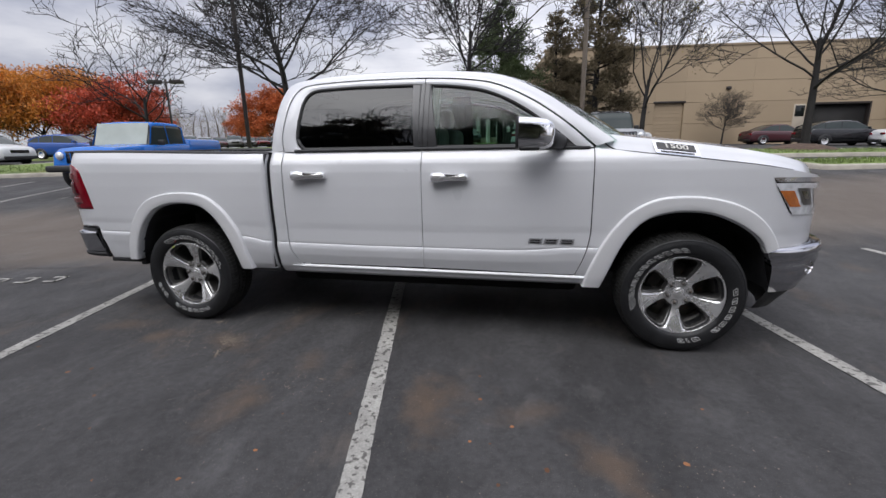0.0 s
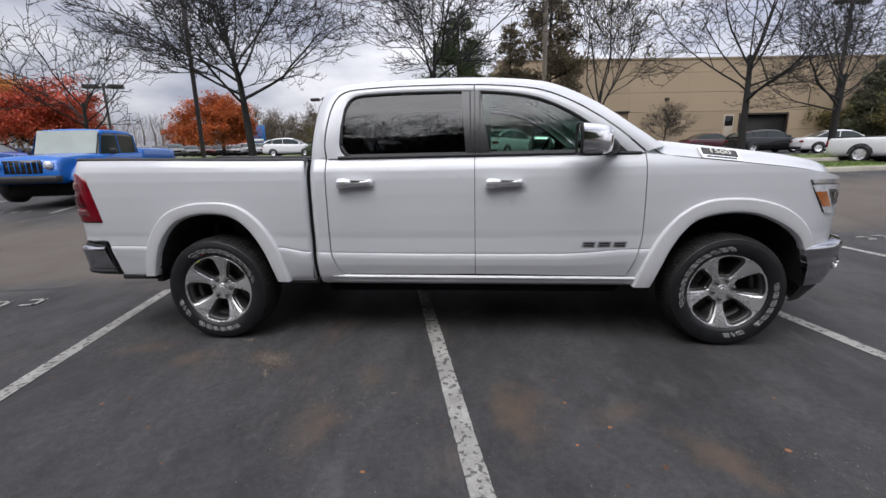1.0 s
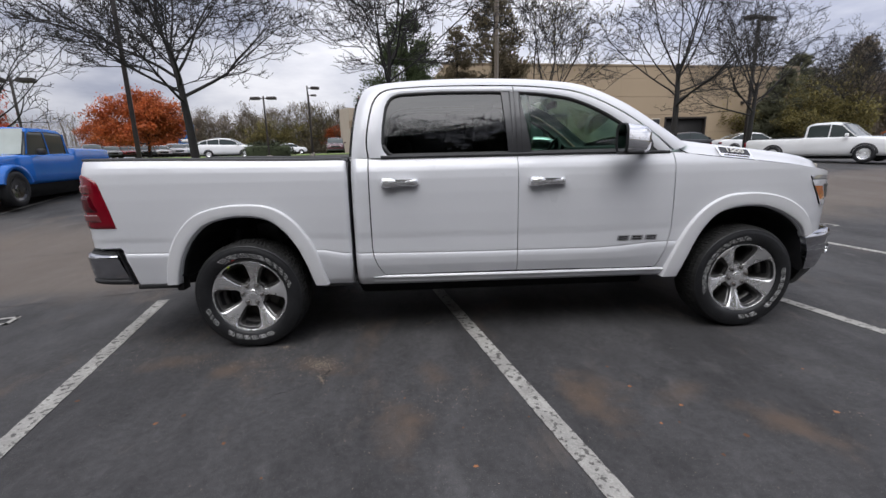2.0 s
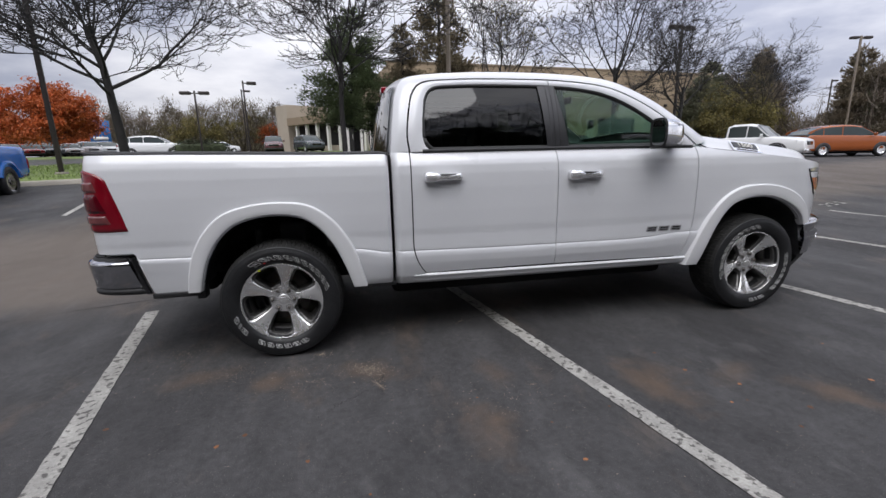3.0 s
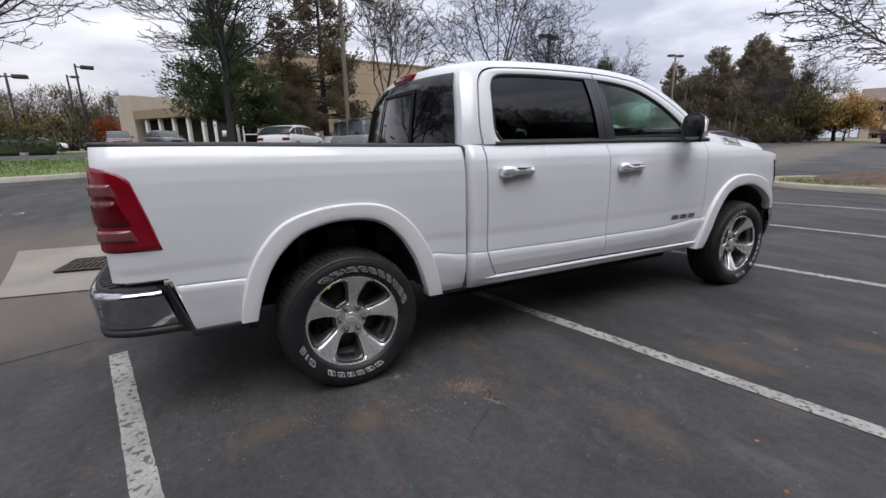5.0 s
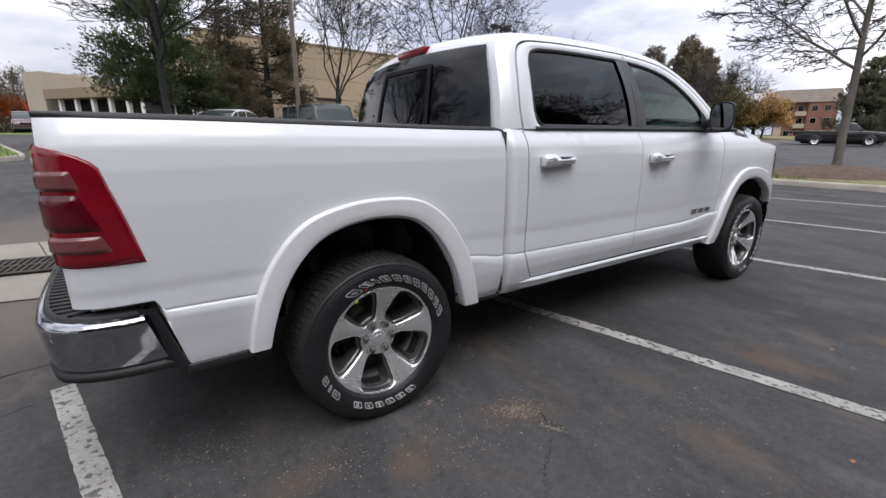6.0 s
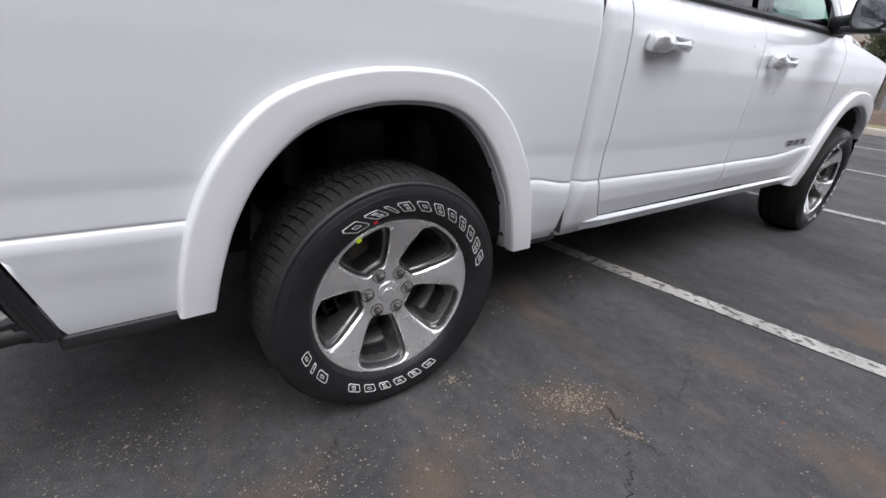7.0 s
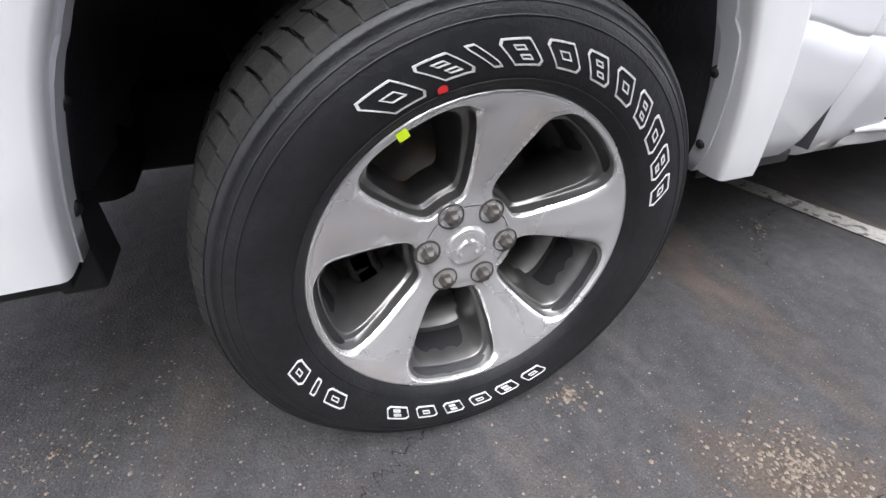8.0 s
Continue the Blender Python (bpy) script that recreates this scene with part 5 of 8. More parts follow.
ring = [Vector((2.60 + 0.06 * math.sin(a), 1.37 + 0.19 * math.cos(a), 1.30 + 0.18 * math.sin(a))) for a in [2 * math.pi * i / 28 for i in range(29)]]
tube(bm, ring, [0.016] * 29, 8, cap=False)
tube(bm, [Vector((2.60, 1.19, 1.30)), Vector((2.63, 1.37, 1.28)), Vector((2.60, 1.55, 1.30))], [0.02, 0.05, 0.02], 8)
tube(bm, [Vector((2.63, 1.37, 1.28)), Vector((2.85, 1.37, 1.2))], [0.04, 0.05], 8)
part("steering_wheel", bm, M["interior"], truck)
bm = bmesh.new()
box(bm, 2.46, 2.49, YC - 0.13, YC + 0.13, 1.74, 1.80, 0.015, 3)
part("inside_mirror", bm, M["black"], truck)

# bumpers
PLAN = [(-0.875, -0.036), (-0.95, -0.036), (-1.03, -0.022), (-1.105, 0.020), (-1.155, 0.10), (-1.185, 0.25), (-1.205, 0.55), (-1.215, YC)]
plan_r = rounded([(a, b, 0) for a, b in PLAN], 40)
plan_all = plan_r + [Vector((p.x, 2 * YC - p.y, 0)) for p in plan_r[::-1][1:]]
def ring_of(zoff, out, front_slope=0.0):
    res = []
    m_ = len(plan_all)
    for i, p in enumerate(plan_all):
        d = (plan_all[min(i + 1, m_ - 1)] - plan_all[max(i - 1, 0)]).normalized()
        nrm = Vector((-d.y, d.x, 0))
        q = p + nrm * out
        edge = min(i, m_ - 1 - i)
        q.x += front_slope * max(0.0, 1 - edge / 9)
        q.z = zoff
        res.append(q)
    return res
bm = bmesh.new()
rows = [[bm.verts.new(q) for q in ring_of(z, o, s)] for z, o, s in ((0.535, -0.035, 0.055), (0.545, -0.014, 0.052), (0.555, -0.005, 0.048), (0.60, 0.001, 0.034), (0.65, 0.0075, 0.020), (0.698, 0.0135, 0.006), (0.708, 0.0130, 0.002), (0.720, 0.006, -0.002), (0.730, -0.016, -0.004), (0.727, -0.05, -0.004))]
for a, b in zip(rows, rows[1:]):
    bridge(bm, a, b)
bm.normal_update()
rb = part("rear_bumper", bm, M["bumper"], truck, "chrome rear step bumper")
bm = bmesh.new()
rows = [[bm.verts.new(q) for q in ring_of(z, o, s)] for z, o, s in ((0.505, -0.10, 0.075), (0.500, -0.03, 0.075), (0.512, -0.004, 0.075), (0.536, 0.000, 0.065), (0.548, -0.02, 0.06))]
for a, b in zip(rows, rows[1:]):
    bridge(bm, a, b)
part("bumper_skirt", bm, M["black"], rb)
bm = bmesh.new()
rows = [[bm.verts.new(q) for q in ring_of(z, o, -0.002)] for z, o in ((0.725, -0.014), (0.742, -0.018), (0.748, -0.030), (0.748, -0.16), (0.70, -0.17))]
for a, b in zip(rows, rows[1:]):
    bridge(bm, a, b)
step = part("bumper_step_pad", bm, M["black"], rb, "black ribbed bumper step pad")
for k in range(26):
    y = 0.03 + 0.045 * k
    xx = curve1([(p.y, p.x) for p in plan_r if p.y > -0.02], y)
    bm = bmesh.new()
    box(bm, xx + 0.035, xx + 0.150, y - 0.008, y + 0.008, 0.746, 0.757, 0.003, 1)
    part("step_rib", bm, M["black"], step)
for far in (False, True):
    bm = bmesh.new()
    def edge_(u, v):
        z = 0.508 + 0.240 * v
        x = -0.768 - 0.072 * v
        return sided(far, x + (-0.058 + 0.008 * v) * u, -0.030 - 0.016 * math.sin(math.pi * min(1, u * 1.3)), z)
    grid(bm, edge_, 5, 10, flip=not far)
    part("bumper_end", bm, M["gloss_black"], rb)
    bm = bmesh.new()
    grid(bm, lambda u, v: sided(far, -0.735 - 0.075 * v + (-0.028) * u, 0.0, 0.495 + 0.262 * v), 2, 6, flip=not far)
    grid(bm, lambda u, v: sided(far, -0.81 - 0.17 * u, 0.005 + 0.03 * v, 0.757 + 0.012 * math.sin(v * 3)), 6, 3, flip=not far)
    part("bumper_filler", bm, M["flare"], rb)
FPLAN = rounded([(4.135, -0.020, 0), (4.25, 0.010, 0), (4.40, 0.080, 0), (4.54, 0.22, 0), (4.63, 0.45, 0), (4.66, YC, 0)], 40)
f_all = FPLAN + [Vector((p.x, 2 * YC - p.y, 0)) for p in FPLAN[::-1][1:]]
def fring(z, out, cut_=0.0, back=0.0):
    m_ = len(f_all)
    res = []
    for i, p in enumerate(f_all):
        d = (f_all[min(i + 1, m_ - 1)] - f_all[max(i - 1, 0)]).normalized()
        q = p + Vector((d.y, -d.x, 0)) * out
        q.x -= back * max(0.0, d.y)
        edge = min(i, m_ - 1 - i)
        q.x += cut_ * max(0.0, 1 - edge / 12)
        q.z = z
        res.append(q)
    return res
def fstack(name, levels, mat, label=""):
    bm = bmesh.new()
    rows = [[bm.verts.new(q) for q in fring(*l)] for l in levels]
    for a, b in zip(rows, rows[1:]):
        bridge(bm, a, b)
    bm.normal_update()
    return part(name, bm, M[mat], truck, label)
fb = fstack("front_bumper", ((0.415, -0.03, 0.07, 0.095), (0.43, 0.0, 0.065, 0.080), (0.50, 0.012, 0.05, 0.035), (0.56, 0.018, 0.042, 0.012), (0.60, 0.02, 0.035, 0.003), (0.655, 0.014, 0.02), (0.668, 0.028, 0.0), (0.700, 0.026, 0.0), (0.715, 0.008, 0.0), (0.715, -0.04, 0.0)), "bumper", "chrome front bumper")
fstack("front_valance", ((0.285, -0.10, 0.05, 0.24), (0.30, -0.05, 0.05, 0.22), (0.40, -0.015, 0.06, 0.115), (0.432, -0.01, 0.065, 0.085)), "black", "black front air dam")
bm = bmesh.new()
grid(bm, lambda u, v: Vector((4.545 + 0.09 * math.sin(math.pi * u) ** 0.5 - 0.03 * v, 0.40 + (2 * YC - 0.80) * u, 0.70 + 0.44 * v)), 30, 8)
part("grille", bm, M["gloss_black"], truck, "dark front grille")
bm = bmesh.new()
tube(bm, [Vector((4.437, 0.086, 0.572)), Vector((4.40, 0.17, 0.57))], [0.048, 0.046], 20)
part("fog_lamp", bm, M["gloss_black"], fb)
bm = bmesh.new()
tube(bm, [Vector((4.440 + 0.040 * math.cos(a) * 0.8, 0.084 + 0.040 * math.cos(a) * 0.5, 0.572 + 0.040 * math.sin(a))) for a in [math.pi + math.pi * i / 12 for i in range(13)]], [0.006] * 13, 6)
part("fog_lamp_ring", bm, M["chrome"], fb, "chrome ring below the fog lamp")

# underbody
bm = bmesh.new()
for y0 in (0.45, 1.40):
    box(bm, -0.95, 4.2, y0, y0 + 0.11, 0.40, 0.56, 0.01, 1)
box(bm, 0.8, 3.1, 0.15, 1.81, 0.47, 0.54, 0.01, 1)
# added unseen slab, set low to keep light from under the cab
box(bm, 0.75, 3.05, 0.22, 1.74, 0.29, 0.47, 0.05, 2)
box(bm, -0.9, -0.5, 0.3, 1.66, 0.40, 0.6, 0.04, 2)
part("ladder_frame", bm, M["under"], truck, "dark ladder frame and added light-blocking slab under the truck")
bm = bmesh.new()
tube(bm, [Vector((0, 0.2, 0.395)), Vector((0, 0.8, 0.395)), Vector((0, 0.98, 0.395)), Vector((0, 1.2, 0.395)), Vector((0, 1.76, 0.395))], [0.05, 0.055, 0.14, 0.055, 0.05], 14)
part("rear_axle", bm, M["under"], truck)
bm = bmesh.new()
tube(bm, [Vector((3.67, 0.2, 0.39)), Vector((3.67, 1.76, 0.39))], [0.045, 0.045], 10)
tube(bm, [Vector((0.1, 0.98, 0.40)), Vector((2.6, 0.98, 0.47))], [0.04, 0.04], 10)
part("front_axle", bm, M["under"], truck)
bm = bmesh.new()
tube(bm, [Vector((-0.95, 1.55, 0.46)), Vector((-0.5, 1.5, 0.47)), Vector((0.5, 1.25, 0.48)), Vector((2.5, 1.2, 0.44))], [0.035] * 4, 10)
part("exhaust_pipe", bm, M["steel"], truck)
for y in (0.30, 1.66):
    bm = bmesh.new()
    tube(bm, [Vector((-0.18, y + 0.05, 0.36)), Vector((-0.25, y + 0.05, 0.58)), Vector((-0.26, y + 0.05, 0.60)), Vector((-0.30, y + 0.05, 0.75))], [0.022, 0.022, 0.036, 0.036], 12)
    part("shock_absorber", bm, M["under"], truck)

# ---- wheels ----
R_T, R_L, OUT = 0.3965, 0.266, 0.050         # tyre and rim lip radius


def side_at(r):
    """How far the tyre's sidewall stands out at a radius (negative y is outward)."""
    return -OUT + curve1([(0.245, 0.012), (0.262, -0.006), (0.275, -0.020), (0.300, -0.030), (0.325, -0.033), (0.350, -0.030), (0.368, -0.022), (0.371, -0.022), (0.376, -0.017), (0.383, -0.005), (0.391, 0.012), (0.399, 0.028)], r)


def build_wheel(letters_at, rim_turn):
    wh = new("wheel")
    # tyre
    bm = bmesh.new()
    prof = [(0.236, 0.10), (0.245, 0.014), (0.256, -0.001), (0.266, -0.010), (0.275, -0.020), (0.288, -0.026), (0.300, -0.030), (0.312, -0.032), (0.325, -0.033), (0.338, -0.032), (0.350, -0.030), (0.360, -0.026),
            (0.366, -0.0225), (0.3685, -0.0235), (0.371, -0.022), (0.376, -0.017), (0.380, -0.0105), (0.383, -0.003), (0.385, 0.006), (0.3862, 0.016), (0.3868, 0.04), (0.3870, 0.10), (0.3862, 0.155),
            (0.384, 0.172), (0.378, 0.190), (0.355, 0.205), (0.32, 0.21), (0.27, 0.198), (0.236, 0.17)]
    lathe(bm, [(r, y - OUT * (1 - smooth(0.1, 0.2, y))) for r, y in prof], 120)
    normals_out(bm)
    tyre = part("tyre", bm, M["rubber"], wh, "black all-terrain tyre with raised white sidewall marks")
    # tread blocks, shoulder sipes
    verts, faces = [], []

    def block(a0, a1, y0, y1, r0, r1, skew=0.0, drop=0.0):
        i = len(verts)
        for r, k in ((r0, 0.0), (r1, 0.06)):
            for y, sk in ((y0, -skew), (y1, skew)):
                rr = r - (drop if y == y0 else 0.0)
                for a in (a0 + (a1 - a0) * k, a1 - (a1 - a0) * k):
                    verts.append(((rr) * math.cos(a + sk), y - OUT * (1 - smooth(0.1, 0.2, y)) + (0.002 if y == y0 else -0.002) * k * 10, rr * math.sin(a + sk)))
        faces.extend([(i + 4, i + 5, i + 7, i + 6), (i, i + 1, i + 5, i + 4), (i + 2, i + 6, i + 7, i + 3), (i, i + 4, i + 6, i + 2), (i + 1, i + 3, i + 7, i + 5)])
    n = 84
    for k in range(n):
        a = 2 * math.pi * k / n
        w = 2 * math.pi / n
        j = 0.15 * math.sin(k * 2.7)
        block(a, a + w * (0.93 + 0.05 * j), 0.006, 0.0500, 0.380, R_T, 0.006, 0.0085)
        block(a + w * 0.3, a + w * (1.22 + 0.05 * j), 0.0530, 0.094, 0.382, R_T + 0.001, 0.012)
        block(a, a + w * 0.91, 0.0985, 0.128, 0.382, R_T + 0.001, -0.01)
        block(a + w * 0.3, a + w * 1.21, 0.132, 0.158, 0.382, R_T, 0.010)
        block(a, a + w * 0.80, 0.163, 0.182, 0.378, R_T - 0.006, -0.004)
    for k in range(n):
        a = 2 * math.pi * (k - 0.02) / n
        for q, (ra, rb, h) in enumerate(((0.377, 0.389, 0.0022),)):
            i = len(verts)
            for r in (ra, rb):
                for s in (0.0, 0.90 * 2 * math.pi / n):
                    verts.append((r * math.cos(a + s), side_at(r) - h, r * math.sin(a + s)))
            for r in (ra, rb):
                for s in (0.0, 0.90 * 2 * math.pi / n):
                    verts.append((r * math.cos(a + s), side_at(r) + 0.004, r * math.sin(a + s)))
            faces.extend([(i, i + 1, i + 3, i + 2), (i, i + 2, i + 6, i + 4), (i + 1, i + 5, i + 7, i + 3), (i, i + 4, i + 5, i + 1)])
    raw("tread", verts, faces, M["tread"], tyre)["kind"] = "stuff"
    # thin ring ridges
    for r in (0.2785, 0.345, 0.3585):
        bm = bmesh.new()
        lathe(bm, [(r - 0.0012, side_at(r)), (r, side_at(r) - 0.0016), (r + 0.0012, side_at(r))], 96)
        part("ridge", bm, M["rubber"], tyre)

    # raised outlined marks in place of lettering
    BLOCK = [(0.0, 0.0), (0.82, 0.0), (1.0, 0.2), (1.0, 1.0), (0.18, 1.0), (0.0, 0.8)]

    def mark(a, wid, r0, r1, lean, slots=1):
        """An outlined slanted block at angle a (degrees), with small outlined slots in it; the outlines stand proud of the rubber."""
        bm = bmesh.new()

        def at(u, v, out):
            r = r0 + (r1 - r0) * v
            ang = radians(a) - (u - 0.5) * wid / 0.308 - lean * (v - 0.5)
            return Vector((r * math.cos(ang), side_at(r) - out, r * math.sin(ang)))

        def band(pts, w_):
            m_ = len(pts)
            offs = []
            for i in range(m_):
                p0, p1, p2 = pts[i - 1], pts[i], pts[(i + 1) % m_]
                e1 = Vector(((p1.x - p0.x) * wid, (p1.y - p0.y) * (r1 - r0))).normalized()
                e2 = Vector(((p2.x - p1.x) * wid, (p2.y - p1.y) * (r1 - r0))).normalized()
                n1, n2 = Vector((-e1.y, e1.x)), Vector((-e2.y, e2.x))
                k_ = (n1 + n2) / max(0.35, 1 + n1.dot(n2))
                offs.append(Vector((p1.x + k_.x * w_ / wid, p1.y + k_.y * w_ / (r1 - r0))))
            loops = []
            for ends in (pts, offs):
                ring = []
                for i in range(m_):
                    n_ = max(1, round((pts[(i + 1) % m_] - pts[i]).length * 5))
                    ring += [ends[i].lerp(ends[(i + 1) % m_], j / n_) for j in range(n_)]
                loops.append(ring)
            o0 = [bm.verts.new(at(q.x, q.y, -0.001)) for q in loops[0]]
            o1 = [bm.verts.new(at(q.x, q.y, 0.0014)) for q in loops[0]]
            i1 = [bm.verts.new(at(q.x, q.y, 0.0014)) for q in loops[1]]
            i0 = [bm.verts.new(at(q.x, q.y, -0.001)) for q in loops[1]]
            for p_, q_ in ((o0, o1), (o1, i1), (i1, i0)):
                bridge(bm, p_, q_, close=True)
        band([Vector(q) for q in BLOCK], 0.0022)
        for k_ in range(slots):
            lo = 0.36 if slots == 1 else 0.22 + 0.34 * k_
            hi = 0.66 if slots == 1 else lo + 0.20
            x0 = 0.34 if slots == 1 else 0.36
            band([Vector((x0, lo)), Vector((0.70, lo)), Vector((0.70, hi)), Vector((x0, hi))], 0.0016)
        normals_out(bm)
        part("raised_mark", bm, M["letter"], tyre, "white outlined raised mark", flat=True)
    la = letters_at
    widths = [0.050, 0.044, 0.014, 0.042, 0.040, 0.036, 0.038, 0.034, 0.038, 0.038, 0.034]
    run = la
    for k, w in enumerate(widths):
        step = math.degrees((w + 0.012) / 0.305)
        mark(run - step / 2, w, 0.294 if k else 0.286, 0.324, -0.13 if k < 3 else -0.10, 0 if w < 0.02 else 1 + k % 2)
        run -= step + 0.9
    run = la - 184
    for k, w in enumerate((0.044, 0.042, 0.040, 0.038, 0.040, 0.044)):
        step = math.degrees((w + 0.012) / 0.305)
        mark(run - step / 2, w, 0.294, 0.320, -0.05, 1 + k % 2)
        run -= step + 0.8
    run = la - 262
    for w in (0.044, 0.012, 0.036):
        step = math.degrees((w + 0.015) / 0.305)
        mark(run - step / 2, w, 0.294, 0.320, -0.05, 0 if w < 0.02 else 1)
        run -= step + 0.8

    # alloy rim: five spokes, five rounded windows
    half = math.pi / 5

    def hole_loop(n_=88):
        """A rounded trapezoid window round angle 0, in (r, angle)."""
        pts = []
        for i in range(n_):
            t = 2 * math.pi * i / n_
            c, s = math.cos(t), math.sin(t)
            e = 0.30
            u = abs(c) ** e * (1 if c > 0 else -1)
            v = abs(s) ** e * (1 if s > 0 else -1)
            r = 0.172 + 0.082 * u
            wd = curve1([(0.090, 0.036), (0.125, 0.053), (0.165, 0.069), (0.20, 0.081), (0.235, 0.090), (0.254, 0.088)], r) * v
            pts.append((r, wd / r))
        return pts
    loop = hole_loop()

    def sector_edge(r, a):
        """The sector's border, seen from the window's middle."""
        r0 = 0.172
        dr, da = (r - r0) / 0.085, a / half
        lim_r = (0.2585 - r0) / 0.085 if dr > 0 else (r0 - 0.074) / 0.085
        k_ = 1.0 / max(abs(dr) / lim_r, abs(da), 1e-6)
        return r0 + dr * k_ * 0.085, da * k_ * half

    def face_y(r, f):
        """Spoke face: f is 0 at the window's rim, 1 on the spoke's spine."""
        base = curve1([(0.07, -0.002), (0.095, -0.002), (0.112, -0.006), (0.13, -0.014), (0.155, -0.025), (0.18, -0.036), (0.205, -0.046), (0.23, -0.054), (0.245, -0.058), (0.2585, -0.0605)], r)
        edge = (1 - min(1.0, f / 0.26)) ** 2.0
        return base + 0.008 * edge + 0.0045 * (1 - smooth(0.2, 1.0, f)) * smooth(0.10, 0.15, r) * (1 - smooth(0.23, 0.255, r))
    bm = bmesh.new()
    pockets = []
    rings_f = (0.0, 0.02, 0.05, 0.09, 0.14, 0.20, 0.27, 0.34, 0.45, 0.60, 0.80, 1.0)
    for sct in range(5):
        a_mid = sct * 2 * half + radians(rim_turn + 48)
        rings = []
        for f in rings_f:
            ring = []
            for r, a in loop:
                er, ea = sector_edge(r, a)
                rr, aa = r + (er - r) * f, a + (ea - a) * f
                ring.append(bm.verts.new((rr * math.cos(a_mid + aa), face_y(rr, f), rr * math.sin(a_mid + aa))))
            rings.append(ring)
        for p, q in zip(rings, rings[1:]):
            bridge(bm, p, q, close=True)
        wr = []
        wall = bmesh.new()
        for dy, flat_y, w_, k_ in ((0.0, 0.0, 0.0, 1.0), (0.004, 0.0, 0.0, 0.985), (0.016, 0.0, 0.0, 0.965), (0.0185, 0.0, 0.0, 0.94), (0.020, 0.0, 0.0, 0.875), (0.023, 0.0, 0.0, 0.855), (0.050, 0.045, 0.5, 0.835), (0.0, 0.075, 1.0, 0.80), (0.0, 0.105, 1.0, 0.80)):
            wr.append([wall.verts.new(((0.172 + (r - 0.172) * k_) * math.cos(a_mid + a * k_), (face_y(r, 0) + dy) * (1 - w_) + flat_y * w_, (0.172 + (r - 0.172) * k_) * math.sin(a_mid + a * k_))) for r, a in loop])
        for p, q in zip(wr, wr[1:]):
            bridge(wall, p, q, close=True)
        pockets.append(wall)
    bmesh.ops.remove_doubles(bm, verts=bm.verts[:], dist=0.0006)
    rows = lathe(bm, [(r, y - OUT) for r, y in ((0.2535, -0.0070), (0.2560, -0.0090), (0.259, -0.0095), (0.263, -0.009), (R_L, -0.004), (R_L, 0.006), (0.25, 0.02))], 96)
    lathe(bm, [(0.0, -0.001), (0.040, -0.001), (0.060, -0.002), (0.0755, -0.002)], 60)
    normals_out(bm)
    rim = part("rim", bm, M["alloy"], wh, "five-spoke polished alloy rim")
    for wall in pockets:
        normals_out(wall)
        part("spoke_pocket", wall, M["pocket"], rim)
    bm = bmesh.new()
    lathe(bm, [(0.257, -0.034), (0.252, 0.0), (0.247, 0.06), (0.232, 0.066), (0.230, 0.085), (0.222, 0.09), (0.220, 0.22)], 72)
    part("barrel", bm, M["barrel"], rim)
    bm = bmesh.new()
    lathe(bm, [(0.0, -0.0075), (0.026, -0.0075), (0.033, -0.006), (0.036, -0.003), (0.037, 0.004)], 40)
    cap = part("centre_cap", bm, M["alloy"], rim, "round centre cap with an embossed shape")
    bm = bmesh.new()
    for a0, sg in ((0.5, 1), (0.5, -1)):
        tube(bm, [Vector((sg * (0.004 + 0.014 * math.sin(t * 2.4)), -0.0085, 0.014 - 0.028 * t)) for t in [i / 7 for i in range(8)]], [0.0035] * 8, 6)
    part("cap_emblem", bm, M["alloy"], cap)
    for k in range(6):
        a = radians(rim_turn) + k * math.pi / 3
        bm = bmesh.new()
        lathe(bm, [(0.0235, 0.008), (0.021, 0.0015), (0.0185, 0.010)], 24)
        c = Vector((0.0698 * math.cos(a), -0.007, 0.0698 * math.sin(a)))
        bmesh.ops.translate(bm, vec=c, verts=bm.verts[:])
        part("lug_seat", bm, M["pocket"], rim)
        bm = bmesh.new()
        lathe(bm, [(0.0, -0.014), (0.006, -0.0135), (0.0105, -0.010), (0.0125, -0.006), (0.0125, 0.012)], 6)
        bmesh.ops.translate(bm, vec=c, verts=bm.verts[:])
        part("lug_nut", bm, M["steel"], rim, flat=True)
    # brake
    bm = bmesh.new()
    lathe(bm, [(0.075, 0.078), (0.085, 0.100), (0.175, 0.102), (0.178, 0.106), (0.178, 0.128), (0.0, 0.13)], 64)
    part("brake_disc", bm, M["steel"], wh)
    bm = bmesh.new()
    for a in (radians(188), radians(200), radians(212)):
        box(bm, -0.045, 0.045, 0.070, 0.15, -0.028, 0.028, 0.012, 2, Matrix.Rotation(-a, 4, "Y") @ Matrix.Translation((0.168, 0, 0)) @ Matrix.Rotation(radians(90), 4, "Y"))
    part("brake_caliper", bm, M["black"], wh)
    bm = bmesh.new()
    lathe(bm, [(0.0, 0.12), (0.22, 0.125), (0.222, 0.2)], 48)
    part("dust_shield", bm, M["shield"], wh)
    # valve and dabs of paint
    bm = bmesh.new()
    va = radians(120)
    tube(bm, [Vector((0.243 * math.cos(va), 0.0, 0.243 * math.sin(va))), Vector((0.225 * math.cos(va), -0.018, 0.225 * math.sin(va)))], [0.005, 0.004], 8)
    part("valve", bm, M["black"], wh)
    if letters_at == 123.0:
        for a, r, w_, h_, mt in ((119.0, 0.254, 0.0075, 0.0060, "yellow"), (106.5, 0.288, 0.006, 0.006, "redmark")):
            bm = bmesh.new()
            aa = radians(a)
            yy = (side_at(r) - 0.0022) if mt == "redmark" else -0.0125 - OUT
